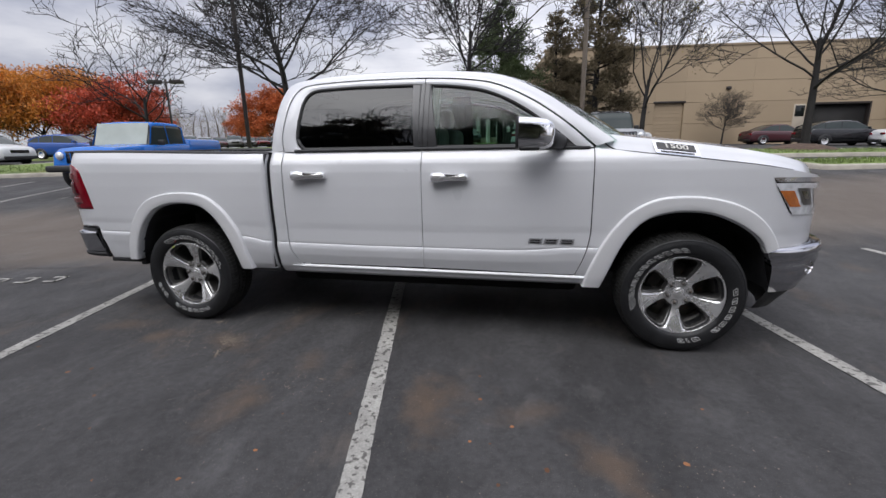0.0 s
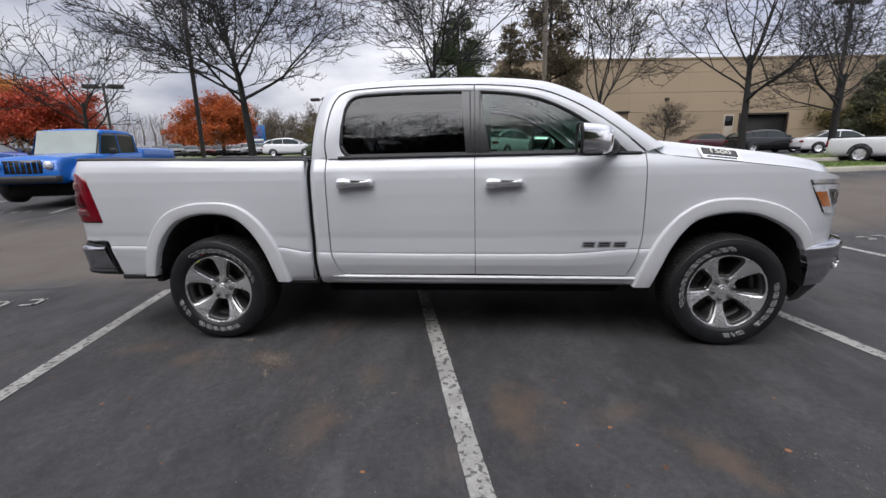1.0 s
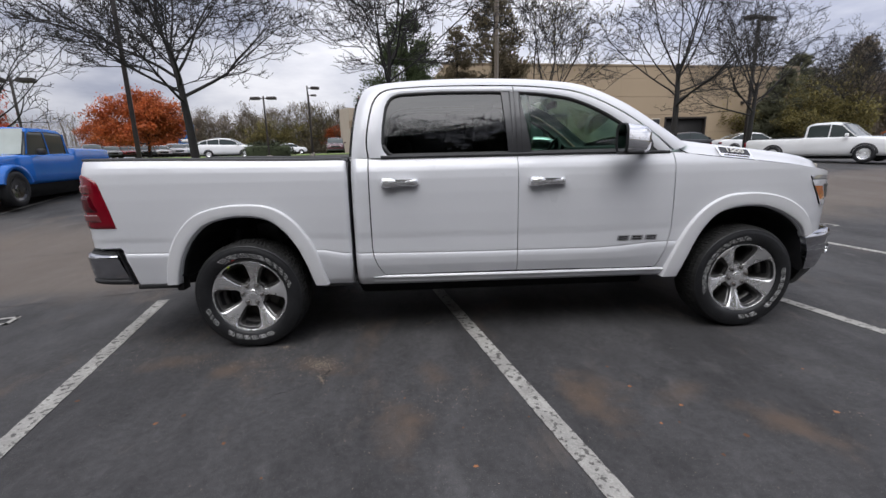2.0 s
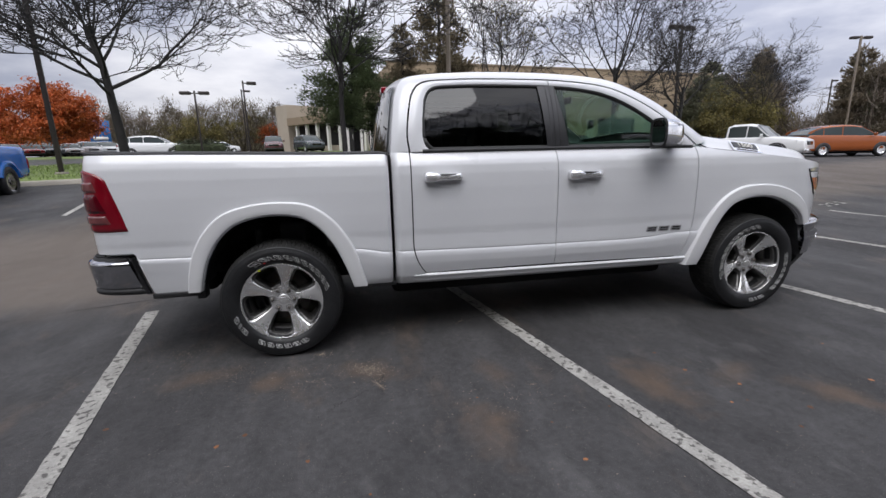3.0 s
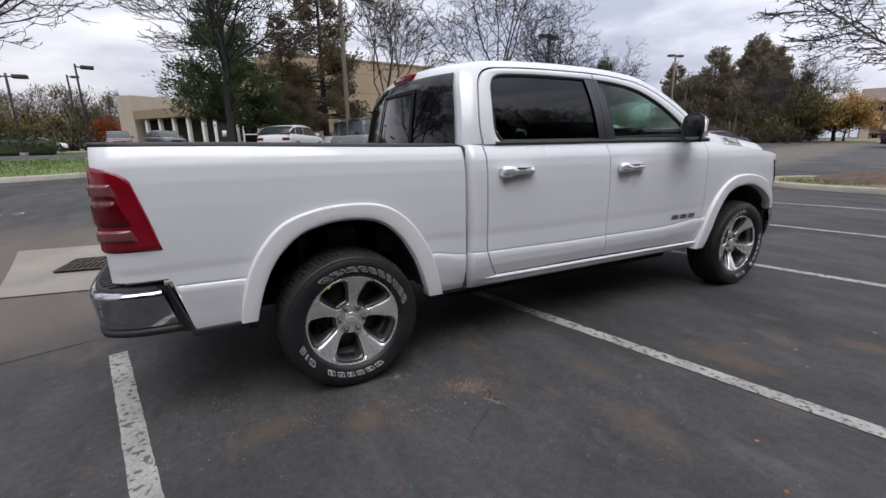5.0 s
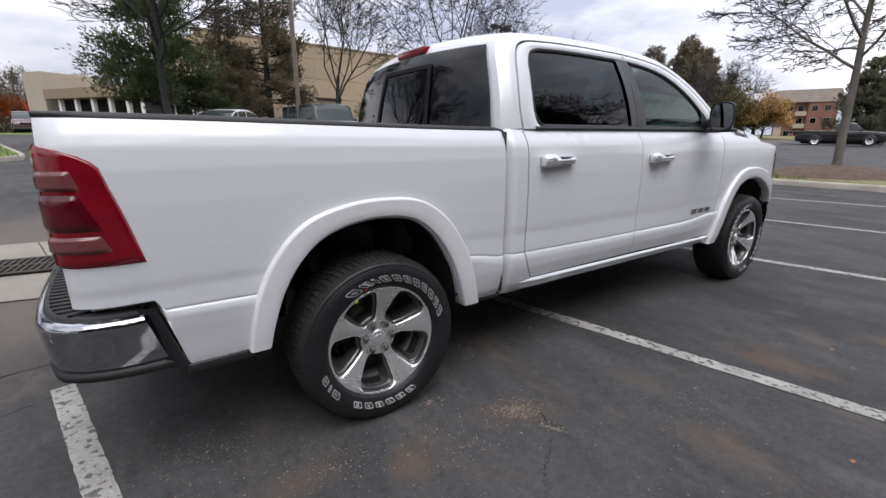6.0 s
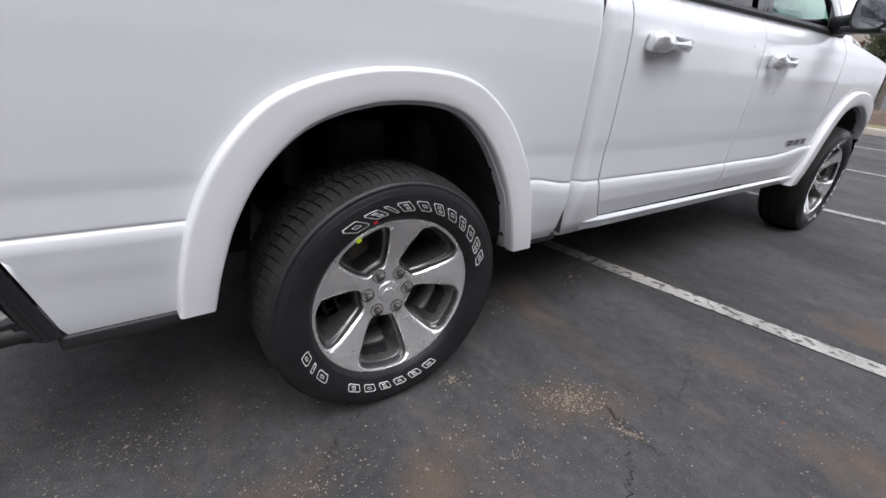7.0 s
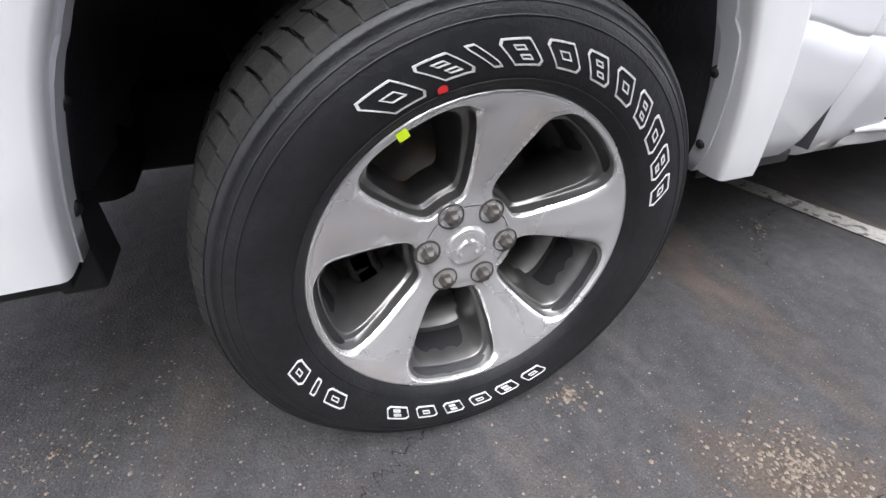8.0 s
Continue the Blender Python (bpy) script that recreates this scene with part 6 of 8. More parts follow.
            grid(bm, lambda u, v: Vector(((r + (v - 0.5) * 2 * h_) * math.cos(aa + (u - 0.5) * 2 * w_ / r), yy + 0.002 * (abs(u - 0.5) + abs(v - 0.5)), (r + (v - 0.5) * 2 * h_) * math.sin(aa + (u - 0.5) * 2 * w_ / r))), 3, 3)
            part("paint_dab", bm, M[mt], wh)
    return wh


for x, la, rt in ((0.0, 123.0, -3.0), (3.672, 198.0, 253.0)):
    for far in (False, True):
        w = build_wheel(la if not far else la + 1, rt)
        w.parent = truck
        w.matrix_basis = pose(x, 2 * YC if far else 0.0, 0.392, 0, 0, 180 if far else 0)
        w["label"] = "alloy wheel with a white-marked tyre"

# ---- warehouse, lobby, apartments ----
def wall_frame(a, b):
    """A frame along a wall: x runs from a to b, y into the building, z up."""
    d = (Vector(b) - Vector(a)).normalized()
    return Matrix(((d.x, -d.y, 0, a[0]), (d.y, d.x, 0, a[1]), (0, 0, 1, 0), (0, 0, 0, 1)))


wh_m = wall_frame((3.6, 36.9), (39.5, 41.4))
warehouse = thing("warehouse", wh_m, "long tan warehouse with banded wall panels and a flat roof", "building")
WL, WTOP = 36.2, 8.80
OPEN = [(21.8, 26.25, 4.12, "dark"), (9.2, 11.6, 4.5, "door")]
bm = bmesh.new()
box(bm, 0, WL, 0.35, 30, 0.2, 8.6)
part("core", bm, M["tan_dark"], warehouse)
bands = [0.3, 2.75, 4.45, 6.1, 7.75, WTOP]
cols = [0.0, 4.6, 9.2, 11.6, 16.9, 21.8, 26.25, 31.6, WL]
for zi in range(5):
    for ci in range(len(cols) - 1):
        x0, x1 = cols[ci], cols[ci + 1]
        z0, z1 = bands[zi], bands[zi + 1]
        for ox0, ox1, top, _ in OPEN:
            if x0 >= ox0 - 0.01 and x1 <= ox1 + 0.01 and z0 < top:
                z0 = max(z0, top)
        if z1 - z0 < 0.15:
            continue
        bm = bmesh.new()
        box(bm, x0 + 0.003, x1 - 0.003, 0.0, 0.33, z0 + 0.012, z1 - 0.012, 0.004, 1)
        # last column takes the darker tan: shade of the recessed corner put into colour
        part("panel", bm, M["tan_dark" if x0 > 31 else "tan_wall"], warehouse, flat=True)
bm = bmesh.new()
box(bm, -0.1, WL + 0.1, -0.06, 0.5, WTOP - 0.02, WTOP + 0.16, 0.02, 1)
part("coping", bm, M["tan_dark"], warehouse, flat=True)
bm = bmesh.new()
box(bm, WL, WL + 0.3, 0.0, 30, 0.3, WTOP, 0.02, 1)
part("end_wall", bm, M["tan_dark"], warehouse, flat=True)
bm = bmesh.new()
box(bm, 21.85, 26.2, 0.30, 0.34, 0.8, 4.10)
part("dock_opening", bm, M["dark_open"], warehouse, "dark open loading dock")
for x0, x1, z0, z1 in ((21.73, 21.87, 0.9, 4.20), (26.18, 26.32, 0.9, 4.20), (21.73, 26.32, 4.07, 4.23)):
    bm = bmesh.new()
    box(bm, x0, x1, -0.05, 0.30, z0, z1, 0.01, 1)
    part("dock_frame", bm, M["bronze"], warehouse, flat=True)
bm = bmesh.new()
box(bm, 9.20, 11.60, 0.21, 0.24, 1.0, 4.48)
roller = part("roller_door", bm, M["tan_wall"], warehouse, "tan closed roller door", flat=True)
for k in range(12):
    bm = bmesh.new()
    box(bm, 9.25, 11.55, 0.16, 0.20, 1.0 + 0.29 * k, 1.275 + 0.29 * k, 0.01, 1)
    part("slat", bm, M["tan_wall"], roller, flat=True)
bm = bmesh.new()
box(bm, 9.1, 11.7, -0.03, 0.2, 4.44, 4.6, 0.01, 1)
part("door_head", bm, M["bronze"], warehouse)
bm = bmesh.new()
box(bm, 20.35, 21.25, -0.06, 0.1, 1.2, 4.12, 0.02, 1)
wd = part("service_door", bm, M["siding"], warehouse, "white service door with a dark pane")
bm = bmesh.new()
box(bm, 20.43, 21.17, -0.08, -0.055, 3.15, 4.02, 0.01, 1)
part("pane", bm, M["car_glass"], wd)
for x in (6.2, 14.8, 30.0):
    bm = bmesh.new()
    box(bm, x, x + 0.35, -0.18, 0.0, 5.4, 5.65, 0.03, 2)
    part("wall_light", bm, M["bronze"], warehouse)

# glazed entrance and lobby left of the warehouse
lob_m = wall_frame((-9.5, 59.5), (3.4, 42.0))
lobby = thing("office_lobby", lob_m, "low tan office lobby with dark glazing and white columns", "building")
bm = bmesh.new()
box(bm, 0, 2.8, 0, 6, 1.2, 7.4, 0.03, 1)
part("stair_block", bm, M["siding"], lobby, flat=True)
bm = bmesh.new()
box(bm, 3.4, 19.0, 1.2, 8, 1.2, 4.8, 0.02, 1)
part("glazing", bm, M["dark_open"], lobby, "dark recessed glazing")
bm = bmesh.new()
box(bm, 3.2, 19.4, -0.3, 8, 4.75, 5.7, 0.03, 1)
part("canopy", bm, M["tan_dark"], lobby, "tan canopy fascia", flat=True)
for k in range(7):
    bm = bmesh.new()
    box(bm, 4.6 + 2.3 * k, 4.95 + 2.3 * k, 0.0, 0.35, 1.2, 4.76, 0.02, 1)
    part("column", bm, M["white_trim"], lobby, flat=True)
bm = bmesh.new()
box(bm, 3.4, 19.0, 0.9, 1.0, 1.2, 2.2, 0.01, 1)
part("low_wall", bm, M["siding"], lobby, flat=True)
ves = thing("entrance_vestibule", wall_frame((1.9, 40.0), (4.2, 39.2)), "dark glass entrance vestibule with pale frames", "entrance")
bm = bmesh.new()
box(bm, 0, 2.6, 0.05, 4.0, 1.3, 5.3)
part("glazing", bm, M["dark_open"], ves)
bm = bmesh.new()
box(bm, 0.05, 2.55, 0.0, 0.04, 1.35, 5.2)
part("pane", bm, M["car_glass"], ves)
for x0, x1, z0, z1 in ((0, 0.12, 1.2, 5.4), (1.24, 1.34, 1.2, 5.4), (2.5, 2.62, 1.2, 5.4), (0, 2.62, 5.28, 5.45), (0, 2.62, 3.9, 4.0), (0, 2.62, 2.6, 2.68)):
    bm = bmesh.new()
    box(bm, x0, x1, -0.04, 0.05, z0, z1, 0.01, 1)
    part("mullion", bm, M["white_trim"], ves, flat=True)
side_door = thing("entrance_door", wall_frame((-0.3, 40.6), (1.7, 40.0)), "white framed entrance door under a gabled canopy", "door")
for x0, x1, z0, z1, mt, nm in ((0.0, 0.25, 1.2, 4.3, "white_trim", "post"), (1.35, 1.6, 1.2, 4.3, "white_trim", "post"), (-0.2, 1.8, 4.25, 4.6, "white_trim", "lintel"), (0.25, 1.35, 1.2, 4.25, "dark_open", "leaf")):
    bm = bmesh.new()
    box(bm, x0, x1, 0.0 if nm != "leaf" else 0.1, 0.25, z0, z1, 0.01, 1)
    part(nm, bm, M[mt], side_door, flat=True)
bm = bmesh.new()
grid(bm, lambda u, v: Vector((-0.3 + 2.2 * u, -0.6 + 1.2 * v, 4.6 + 0.8 * (1 - abs(2 * u - 1)))), 2, 1)
part("gable", bm, M["roofing"], side_door)
bm = bmesh.new()
box(bm, 0.6, 0.95, 0.07, 0.095, 2.5, 3.0)
part("notice", bm, M["white_trim"], side_door)

apt_m = wall_frame((118, 40.2), (123.5, 26.5))
apt = thing("apartment_house", apt_m, "three-storey red brick apartment house with a brown roof", "building")
bm = bmesh.new()
box(bm, 0, 10.2, 0, 12, 0, 8.2)
part("wall", bm, M["brick_red"], apt, flat=True)
bm = bmesh.new()
box(bm, 5.2, 9.6, -0.8, 0.0, 0, 8.1)
part("bay", bm, M["brick_red"], apt, flat=True)
for st in range(3):
    bm = bmesh.new()
    box(bm, 3.1, 5.1, -0.7, 0.0, 0.1 + 2.6 * st, 1.0 + 2.6 * st)
    part("balcony", bm, M["siding"], apt, "pale balcony front", flat=True)
bm = bmesh.new()
box(bm, -0.2, 1.2, -0.15, 0.0, 0, 8.1)
part("pale_bay", bm, M["siding"], apt, flat=True)
bm = bmesh.new()
for s in (0, 1):
    grid(bm, lambda u, v: Vector((-0.8 + 11.8 * u, (-1.0 if s == 0 else 13.0) + (7.0 if s == 0 else -7.0) * v, 8.1 + 3.1 * v)), 8, 3)
for x in (-0.8, 11.0):
    bm.faces.new([bm.verts.new(p) for p in ((x, -1, 8.1), (x, 13, 8.1), (x, 6, 11.2))])
part("roof", bm, M["roofing"], apt, flat=True)
for st in range(3):
    for k, x in enumerate((1.6, 3.5, 5.8, 7.9)):
        bm = bmesh.new()
        y = -0.86 if 5 < x < 9 else -0.06
        box(bm, x, x + 1.1, y, y + 0.06, 1.0 + 2.6 * st, 2.25 + 2.6 * st)
        wn_ = part("window", bm, M["siding"], apt, flat=True)
        for q in range(2):
            bm = bmesh.new()
            box(bm, x + 0.08 + 0.49 * q, x + 0.53 + 0.49 * q, y - 0.03, y - 0.005, 1.08 + 2.6 * st, 2.17 + 2.6 * st)
            part("pane", bm, M["car_glass"], wn_, flat=True)

# blue monument sign with plain bars
sg = thing("monument_sign", pose(-37.7, 74.3, height(-37.7, 74.3), 0, 0, 25), "blue monument sign with a pale bar on a brick base", "sign")
bm = bmesh.new()
box(bm, -1.3, 1.3, -0.2, 0.2, 1.6, 5.2, 0.05, 1)
part("panel", bm, M["bluesign"], sg)
bm = bmesh.new()
box(bm, -1.5, 1.5, -0.3, 0.3, 0, 1.65, 0.05, 1)
part("base", bm, M["brick_red"], sg)
bm = bmesh.new()
box(bm, -0.9, 0.9, -0.23, -0.19, 2.3, 2.8)
part("bar", bm, M["white_trim"], sg)


# ---- lamp posts ----
def lamp_post(x, y, h, mat="bronze", heads=2, turn=0.0, r=0.075, up=0.0, head=True):
    z = height(x, y) + up
    post = thing("street_lamp", pose(x, y, z, 0, 0, turn), "dark bronze car park lamp post with flat box heads" if mat == "bronze" else "tan car park lamp post with flat box heads", "street lamp", "car park lamps")
    bm = bmesh.new()
    lathe(bm, [(0.0, 0.0), (0.20, 0.0), (0.21, 0.03), (0.21, 0.18), (0.18, 0.22), (0.0, 0.22)], 20, axis="z")
    part("base", bm, M["concrete"], post)
    bm = bmesh.new()
    box(bm, -r, r, -r, r, 0.2, h, 0.012, 2)
    part("pole", bm, M[mat], post)
    for k in range(heads):
        s = 1 if k == 0 else -1
        bm = bmesh.new()
        box(bm, *sorted((s * 0.06, s * 0.30)), -0.03, 0.03, h - 0.22, h - 0.14, 0.01, 1)
        part("arm", bm, M[mat], post)
        bm = bmesh.new()
        box(bm, *sorted((s * 0.28, s * 0.98)), -0.20, 0.20, h - 0.28, h - 0.06, 0.035, 2)
        part("head", bm, M["bronze"], post)
    return post


for a in ((-9.9, 15.2, 10.5, "bronze", 2, 20), (4.7, 16.7, 7.6, "tanpole", 2, 60), (-18.6, 20.5, 4.6, "bronze", 2, 15, 0.05), (-8.0, 36.0, 5.8, "bronze", 1, 20, 0.055),
          (-12.9, 57.1, 7.6, "bronze", 1, 20), (-10.8, 33.3, 4.75, "bronze", 2, 0, 0.055), (21.8, 24.1, 8.2, "bronze", 2, 10), (47.2, 32.4, 10.0, "tanpole", 2, -10),
          (72.7, 54.8, 9.5, "bronze", 1, 0), (-8, -14, 8.5, "bronze", 2, 20), (14, -16, 8.5, "bronze", 2, 20)):
    lamp_post(*a)

# ---- parked cars ----
SHAPES = {
    "suv": ([(0.0, 0.38), (0.012, 0.51), (0.05, 0.57), (0.14, 0.62), (0.25, 0.655), (0.60, 0.68), (0.95, 0.705), (0.985, 0.62), (1.0, 0.45)],
            [(0.235, 0.65), (0.33, 0.83), (0.405, 0.95), (0.49, 0.99), (0.59, 1.0), (0.73, 0.975), (0.85, 0.915), (0.92, 0.84), (0.98, 0.705)]),
    "sedan": ([(0.0, 0.38), (0.015, 0.50), (0.06, 0.56), (0.16, 0.61), (0.29, 0.655), (0.60, 0.68), (0.86, 0.70), (0.965, 0.68), (0.99, 0.58), (1.0, 0.44)],
              [(0.275, 0.655), (0.36, 0.84), (0.44, 0.97), (0.53, 1.0), (0.64, 0.985), (0.73, 0.90), (0.86, 0.71)]),
    "pickup": ([(0.0, 0.38), (0.010, 0.53), (0.05, 0.575), (0.14, 0.605), (0.255, 0.635), (0.58, 0.645), (0.585, 0.62), (0.98, 0.62), (0.99, 0.60), (1.0, 0.45)],
               [(0.245, 0.635), (0.30, 0.80), (0.345, 0.955), (0.41, 1.0), (0.52, 0.99), (0.565, 0.93), (0.580, 0.645)]),
    "jeep": ([(0.0, 0.36), (0.008, 0.53), (0.05, 0.60), (0.16, 0.615), (0.30, 0.625), (0.60, 0.635), (0.975, 0.635), (0.99, 0.60), (1.0, 0.42)],
             [(0.300, 0.625), (0.325, 0.80), (0.345, 0.955), (0.37, 0.99), (0.55, 1.0), (0.90, 0.99), (0.965, 0.97), (0.975, 0.64)]),
    "jeep_truck": ([(0.0, 0.36), (0.008, 0.53), (0.04, 0.60), (0.13, 0.615), (0.27, 0.64), (0.60, 0.665), (0.610, 0.665), (0.615, 0.735), (0.98, 0.735), (0.99, 0.70), (1.0, 0.42)],
                   [(0.27, 0.625), (0.295, 0.80), (0.315, 0.955), (0.335, 0.99), (0.45, 1.0), (0.56, 0.99), (0.59, 0.95), (0.602, 0.64)]),
}
CARS = {}


def build_car(kind, paint, L, W, H, label, category, wheel_r=0.34):
    deck, roof = SHAPES[kind]
    boxy = kind.startswith("jeep")
    car = new("parked_car")
    hw = W / 2
    nose = 0.02 if boxy else 0.10

    def half_w(t):
        k = 1 - (nose * (1 - smooth(0, 0.14, t)) ** 2) - 0.05 * smooth(0.88, 1.0, t) ** 2
        if boxy and t < 0.26:
            k *= 0.84
        return hw * k
    zb = 0.17 * H if not boxy else 0.26 * H
    bm = bmesh.new()
    ts = sorted(set([i / 40 for i in range(41)] + [p[0] for p in deck]))
    rows = []
    for t in ts:
        x = L * (0.5 - t)
        w = half_w(t)
        zd = curve1(deck, t) * H
        z0 = zb + 0.05 * (t < 0.04) + 0.04 * (t > 0.96)
        zs = z0 + (zd - z0)
        sec = [(0.0, z0), (0.90 * w, z0), (0.985 * w, z0 + 0.10), (w, z0 + (zs - z0) * 0.35), (w, z0 + (zs - z0) * 0.62), (0.985 * w, zs - 0.07), (0.95 * w, zs - 0.015), (0.86 * w, zs + 0.005), (0.45 * w, zs + 0.035), (0.0, zs + 0.045)]
        row = [bm.verts.new((x, y, z)) for y, z in sec] + [bm.verts.new((x, -y, z)) for y, z in sec[-2:0:-1]]
        rows.append(row)
    for a, b in zip(rows, rows[1:]):
        bridge(bm, a, b, close=True)
    bm.faces.new(rows[0])
    bm.faces.new(rows[-1][::-1])
    normals_out(bm)
    part("body", bm, M[paint], car)
    # cabin: glass shell, painted roof and pillars
    g0, g1 = roof[0][0], roof[-1][0]
    tr = sorted(set([g0 + (g1 - g0) * i / 30 for i in range(31)] + [p[0] for p in roof]))

    def belt(t):
        return curve1(deck, min(max(t, 0.0), 1.0)) * H - 0.02

    def cab_pt(t, f, grow=0.0):
        """f: 0 at the belt, 1 at the roof's edge."""
        zr = max(curve1(roof, t) * H, belt(t) + 0.01)
        lean = (0.10 if not boxy else 0.06) * hw
        y = hw * (0.93 if not boxy else 0.88) - lean * (zr - belt(t)) / (0.36 * H) * f + grow
        return L * (0.5 - t), y, belt(t) + (zr - belt(t)) * f
    bm = bmesh.new()
    rows = []
    for t in tr:
        pts = [cab_pt(t, f) for f in (0.0, 0.25, 0.5, 0.75, 0.92)]
        x, ye, ze = cab_pt(t, 1.0)
        sec = [(y, z) for _, y, z in pts] + [(ye * 0.93, ze), (ye * 0.5, ze + 0.02), (0, ze + 0.025)]
        rows.append([bm.verts.new((x, y, z)) for y, z in sec] + [bm.verts.new((x, -y, z)) for y, z in sec[-2::-1]])
    for a, b in zip(rows, rows[1:]):
        bridge(bm, a, b)
    normals_out(bm)
    part("cabin_glass", bm, M["cabin_glass"], car, "dark tinted windows")
    if kind == "jeep_truck":
        bm = bmesh.new()
        top = [p for p in roof if p[1] < 0.96]
        grid(bm, lambda u, v: Vector((L * (0.5 - curve1([(i / 2, p[0]) for i, p in enumerate(top[:3])], v)) + 0.02, hw * 0.80 * (2 * u - 1), H * (0.03 + curve1([(i / 2, p[1]) for i, p in enumerate(top[:3])], v)))), 6, 4)
        part("sunshade", bm, M["shade_foil"], car, "pale sunshade behind the windscreen")
    bm = bmesh.new()
    rows = []
    ra = [t for t in tr if curve1(roof, t) > 0.93]
    for t in ra:
        x, ye, ze = cab_pt(t, 1.0)
        _, y9, z9 = cab_pt(t, 0.88)
        sec = [(y9 + 0.012, z9), (ye * 0.985 + 0.01, ze - 0.03), (ye * 0.93, ze + 0.012), (ye * 0.5, ze + 0.032), (0, ze + 0.038)]
        rows.append([bm.verts.new((x, y, z)) for y, z in sec] + [bm.verts.new((x, -y, z)) for y, z in sec[-2::-1]])
    for a, b in zip(rows, rows[1:]):
        bridge(bm, a, b)
    normals_out(bm)
    part("roof", bm, M[paint if not boxy else ("gloss_black" if kind == "jeep" else paint)], car)
    for s in (-1, 1):
        spots = [(g0 + 0.005, ra[0] + 0.005, 0.035), (g1 - 0.02, ra[-1] - 0.005, 0.05 if kind != "suv" else 0.13)]
        mid = 0.5 * (g0 + g1)
        for tb, tt, wd in spots + [(mid, mid - 0.004, 0.028)] + ([(mid + 0.2, mid + 0.2, 0.028)] if kind in ("suv", "jeep") else []):
            bm = bmesh.new()
            def pil(u, v):
                t = tb + (tt - tb) * v
                x, y, z = cab_pt(t, v if tb != tt and abs(tb - tt) > 0.01 else v * 0.95, 0.010)
                if abs(tb - tt) > 0.01:
                    zr = curve1(roof, t) * H
                    x, y, z = cab_pt(t, 0.97, 0.012)
                return Vector((x + (u - 0.5) * wd * 1.6, s * y, z))
            grid(bm, pil, 1, 8)
            part("pillar", bm, M[paint], car)
    # wheels
    wx = (L * (0.5 - (0.185 if not boxy else 0.145)), -L * (0.5 - (0.20 if kind != "pickup" and kind != "jeep_truck" else 0.225)))
    for x in wx:
        for s in (-1, 1):
            wheel = new("wheel")
            wheel.parent = car
            wheel.matrix_basis = pose(x, s * (hw - 0.10), wheel_r, 0, 0, 0 if s < 0 else 180)
            bm = bmesh.new()
            lathe(bm, [(wheel_r * 0.62, -0.10), (wheel_r * 0.70, -0.125), (wheel_r * 0.9, -0.125), (wheel_r, -0.09), (wheel_r, 0.10), (wheel_r * 0.6, 0.12)], 28)
            normals_out(bm)
            part("tyre", bm, M["rubber"], wheel)
            bm = bmesh.new()
            lathe(bm, [(0.0, -0.09), (wheel_r * 0.15, -0.10), (wheel_r * 0.2, -0.08), (wheel_r * 0.55, -0.095), (wheel_r * 0.66, -0.112), (wheel_r * 0.66, -0.05)], 10)
            part("rim", bm, M["alloy"] if kind != "jeep_truck" else M["gloss_black"], wheel, flat=True)
            bm = bmesh.new()
            R = wheel_r * (1.20 if not boxy else 1.32)
            prof = [(wheel_r * 1.0, -0.118), (R, -0.118), (R, -0.05)] if not boxy else [(wheel_r * 1.08, -0.02), (wheel_r * 1.10, -0.15), (R, -0.14), (R, 0.1)]
            lathe(bm, prof, 24, a0=0.02 if not boxy else 0.25, a1=math.pi - (0.02 if not boxy else 0.25))
            part("arch", bm, M["black"] if not boxy else M[paint], wheel)
    # lamps, grille, bumpers, plate
    zf = curve1(deck, 0.02) * H
    for s in (-1, 1):
        bm = bmesh.new()
        if boxy:
            tube(bm, [Vector((L * 0.5 - 0.03, s * hw * 0.60, zf - 0.10)), Vector((L * 0.5 + 0.015, s * hw * 0.60, zf - 0.10))], [0.10, 0.095], 16)
        else:
            grid(bm, lambda u, v: Vector((L * (0.5 - 0.006 - 0.05 * u), s * (half_w(0.01 + 0.05 * u) * (0.55 + 0.45 * u) + 0.012), zf - 0.02 - 0.12 * v + 0.02 * u)), 5, 2)
        part("headlight", bm, M["lamp"], car)
        bm = bmesh.new()
        if kind in ("pickup", "jeep_truck", "jeep"):
            box(bm, -L * 0.5 - 0.02, -L * 0.5 + 0.06, *sorted((s * hw * 0.80, s * hw * 0.97)), 0.40 * H, 0.56 * H, 0.02, 1)
        else:
            box(bm, -L * 0.5 - 0.015, -L * 0.5 + 0.12, *sorted((s * hw * 0.55, s * hw * 0.955)), 0.49 * H, 0.58 * H, 0.03, 2)
        part("tail_light", bm, M["red"], car)
        bm = bmesh.new()
        box(bm, L * (0.5 - g0 - 0.05) - 0.05, L * (0.5 - g0 - 0.05) + 0.05, *sorted((s * hw * 0.99, s * (hw + 0.17))), belt(g0) + 0.02, belt(g0) + 0.17, 0.03, 2)
        part("door_mirror", bm, M[paint if not boxy else "black"], car)
    bm = bmesh.new()
    if boxy:
        box(bm, L * 0.5 - 0.04, L * 0.5 + 0.01, -hw * 0.45, hw * 0.45, zf - 0.30, zf + 0.02, 0.02, 1)
    else:
        box(bm, L * 0.5 - 0.10, L * 0.5 + 0.008, -hw * 0.5, hw * 0.5, zf - 0.26, zf - 0.06, 0.03, 2)
    gr = part("grille", bm, M["gloss_black"], car)
    if boxy:
        for k in range(7):
            bm = bmesh.new()
            y = hw * (-0.39 + 0.13 * k)
            box(bm, L * 0.5 + 0.008, L * 0.5 + 0.022, y - 0.035, y - 0.012, zf - 0.28, zf - 0.02, 0.005, 1)
            part("slat", bm, M[paint], gr)
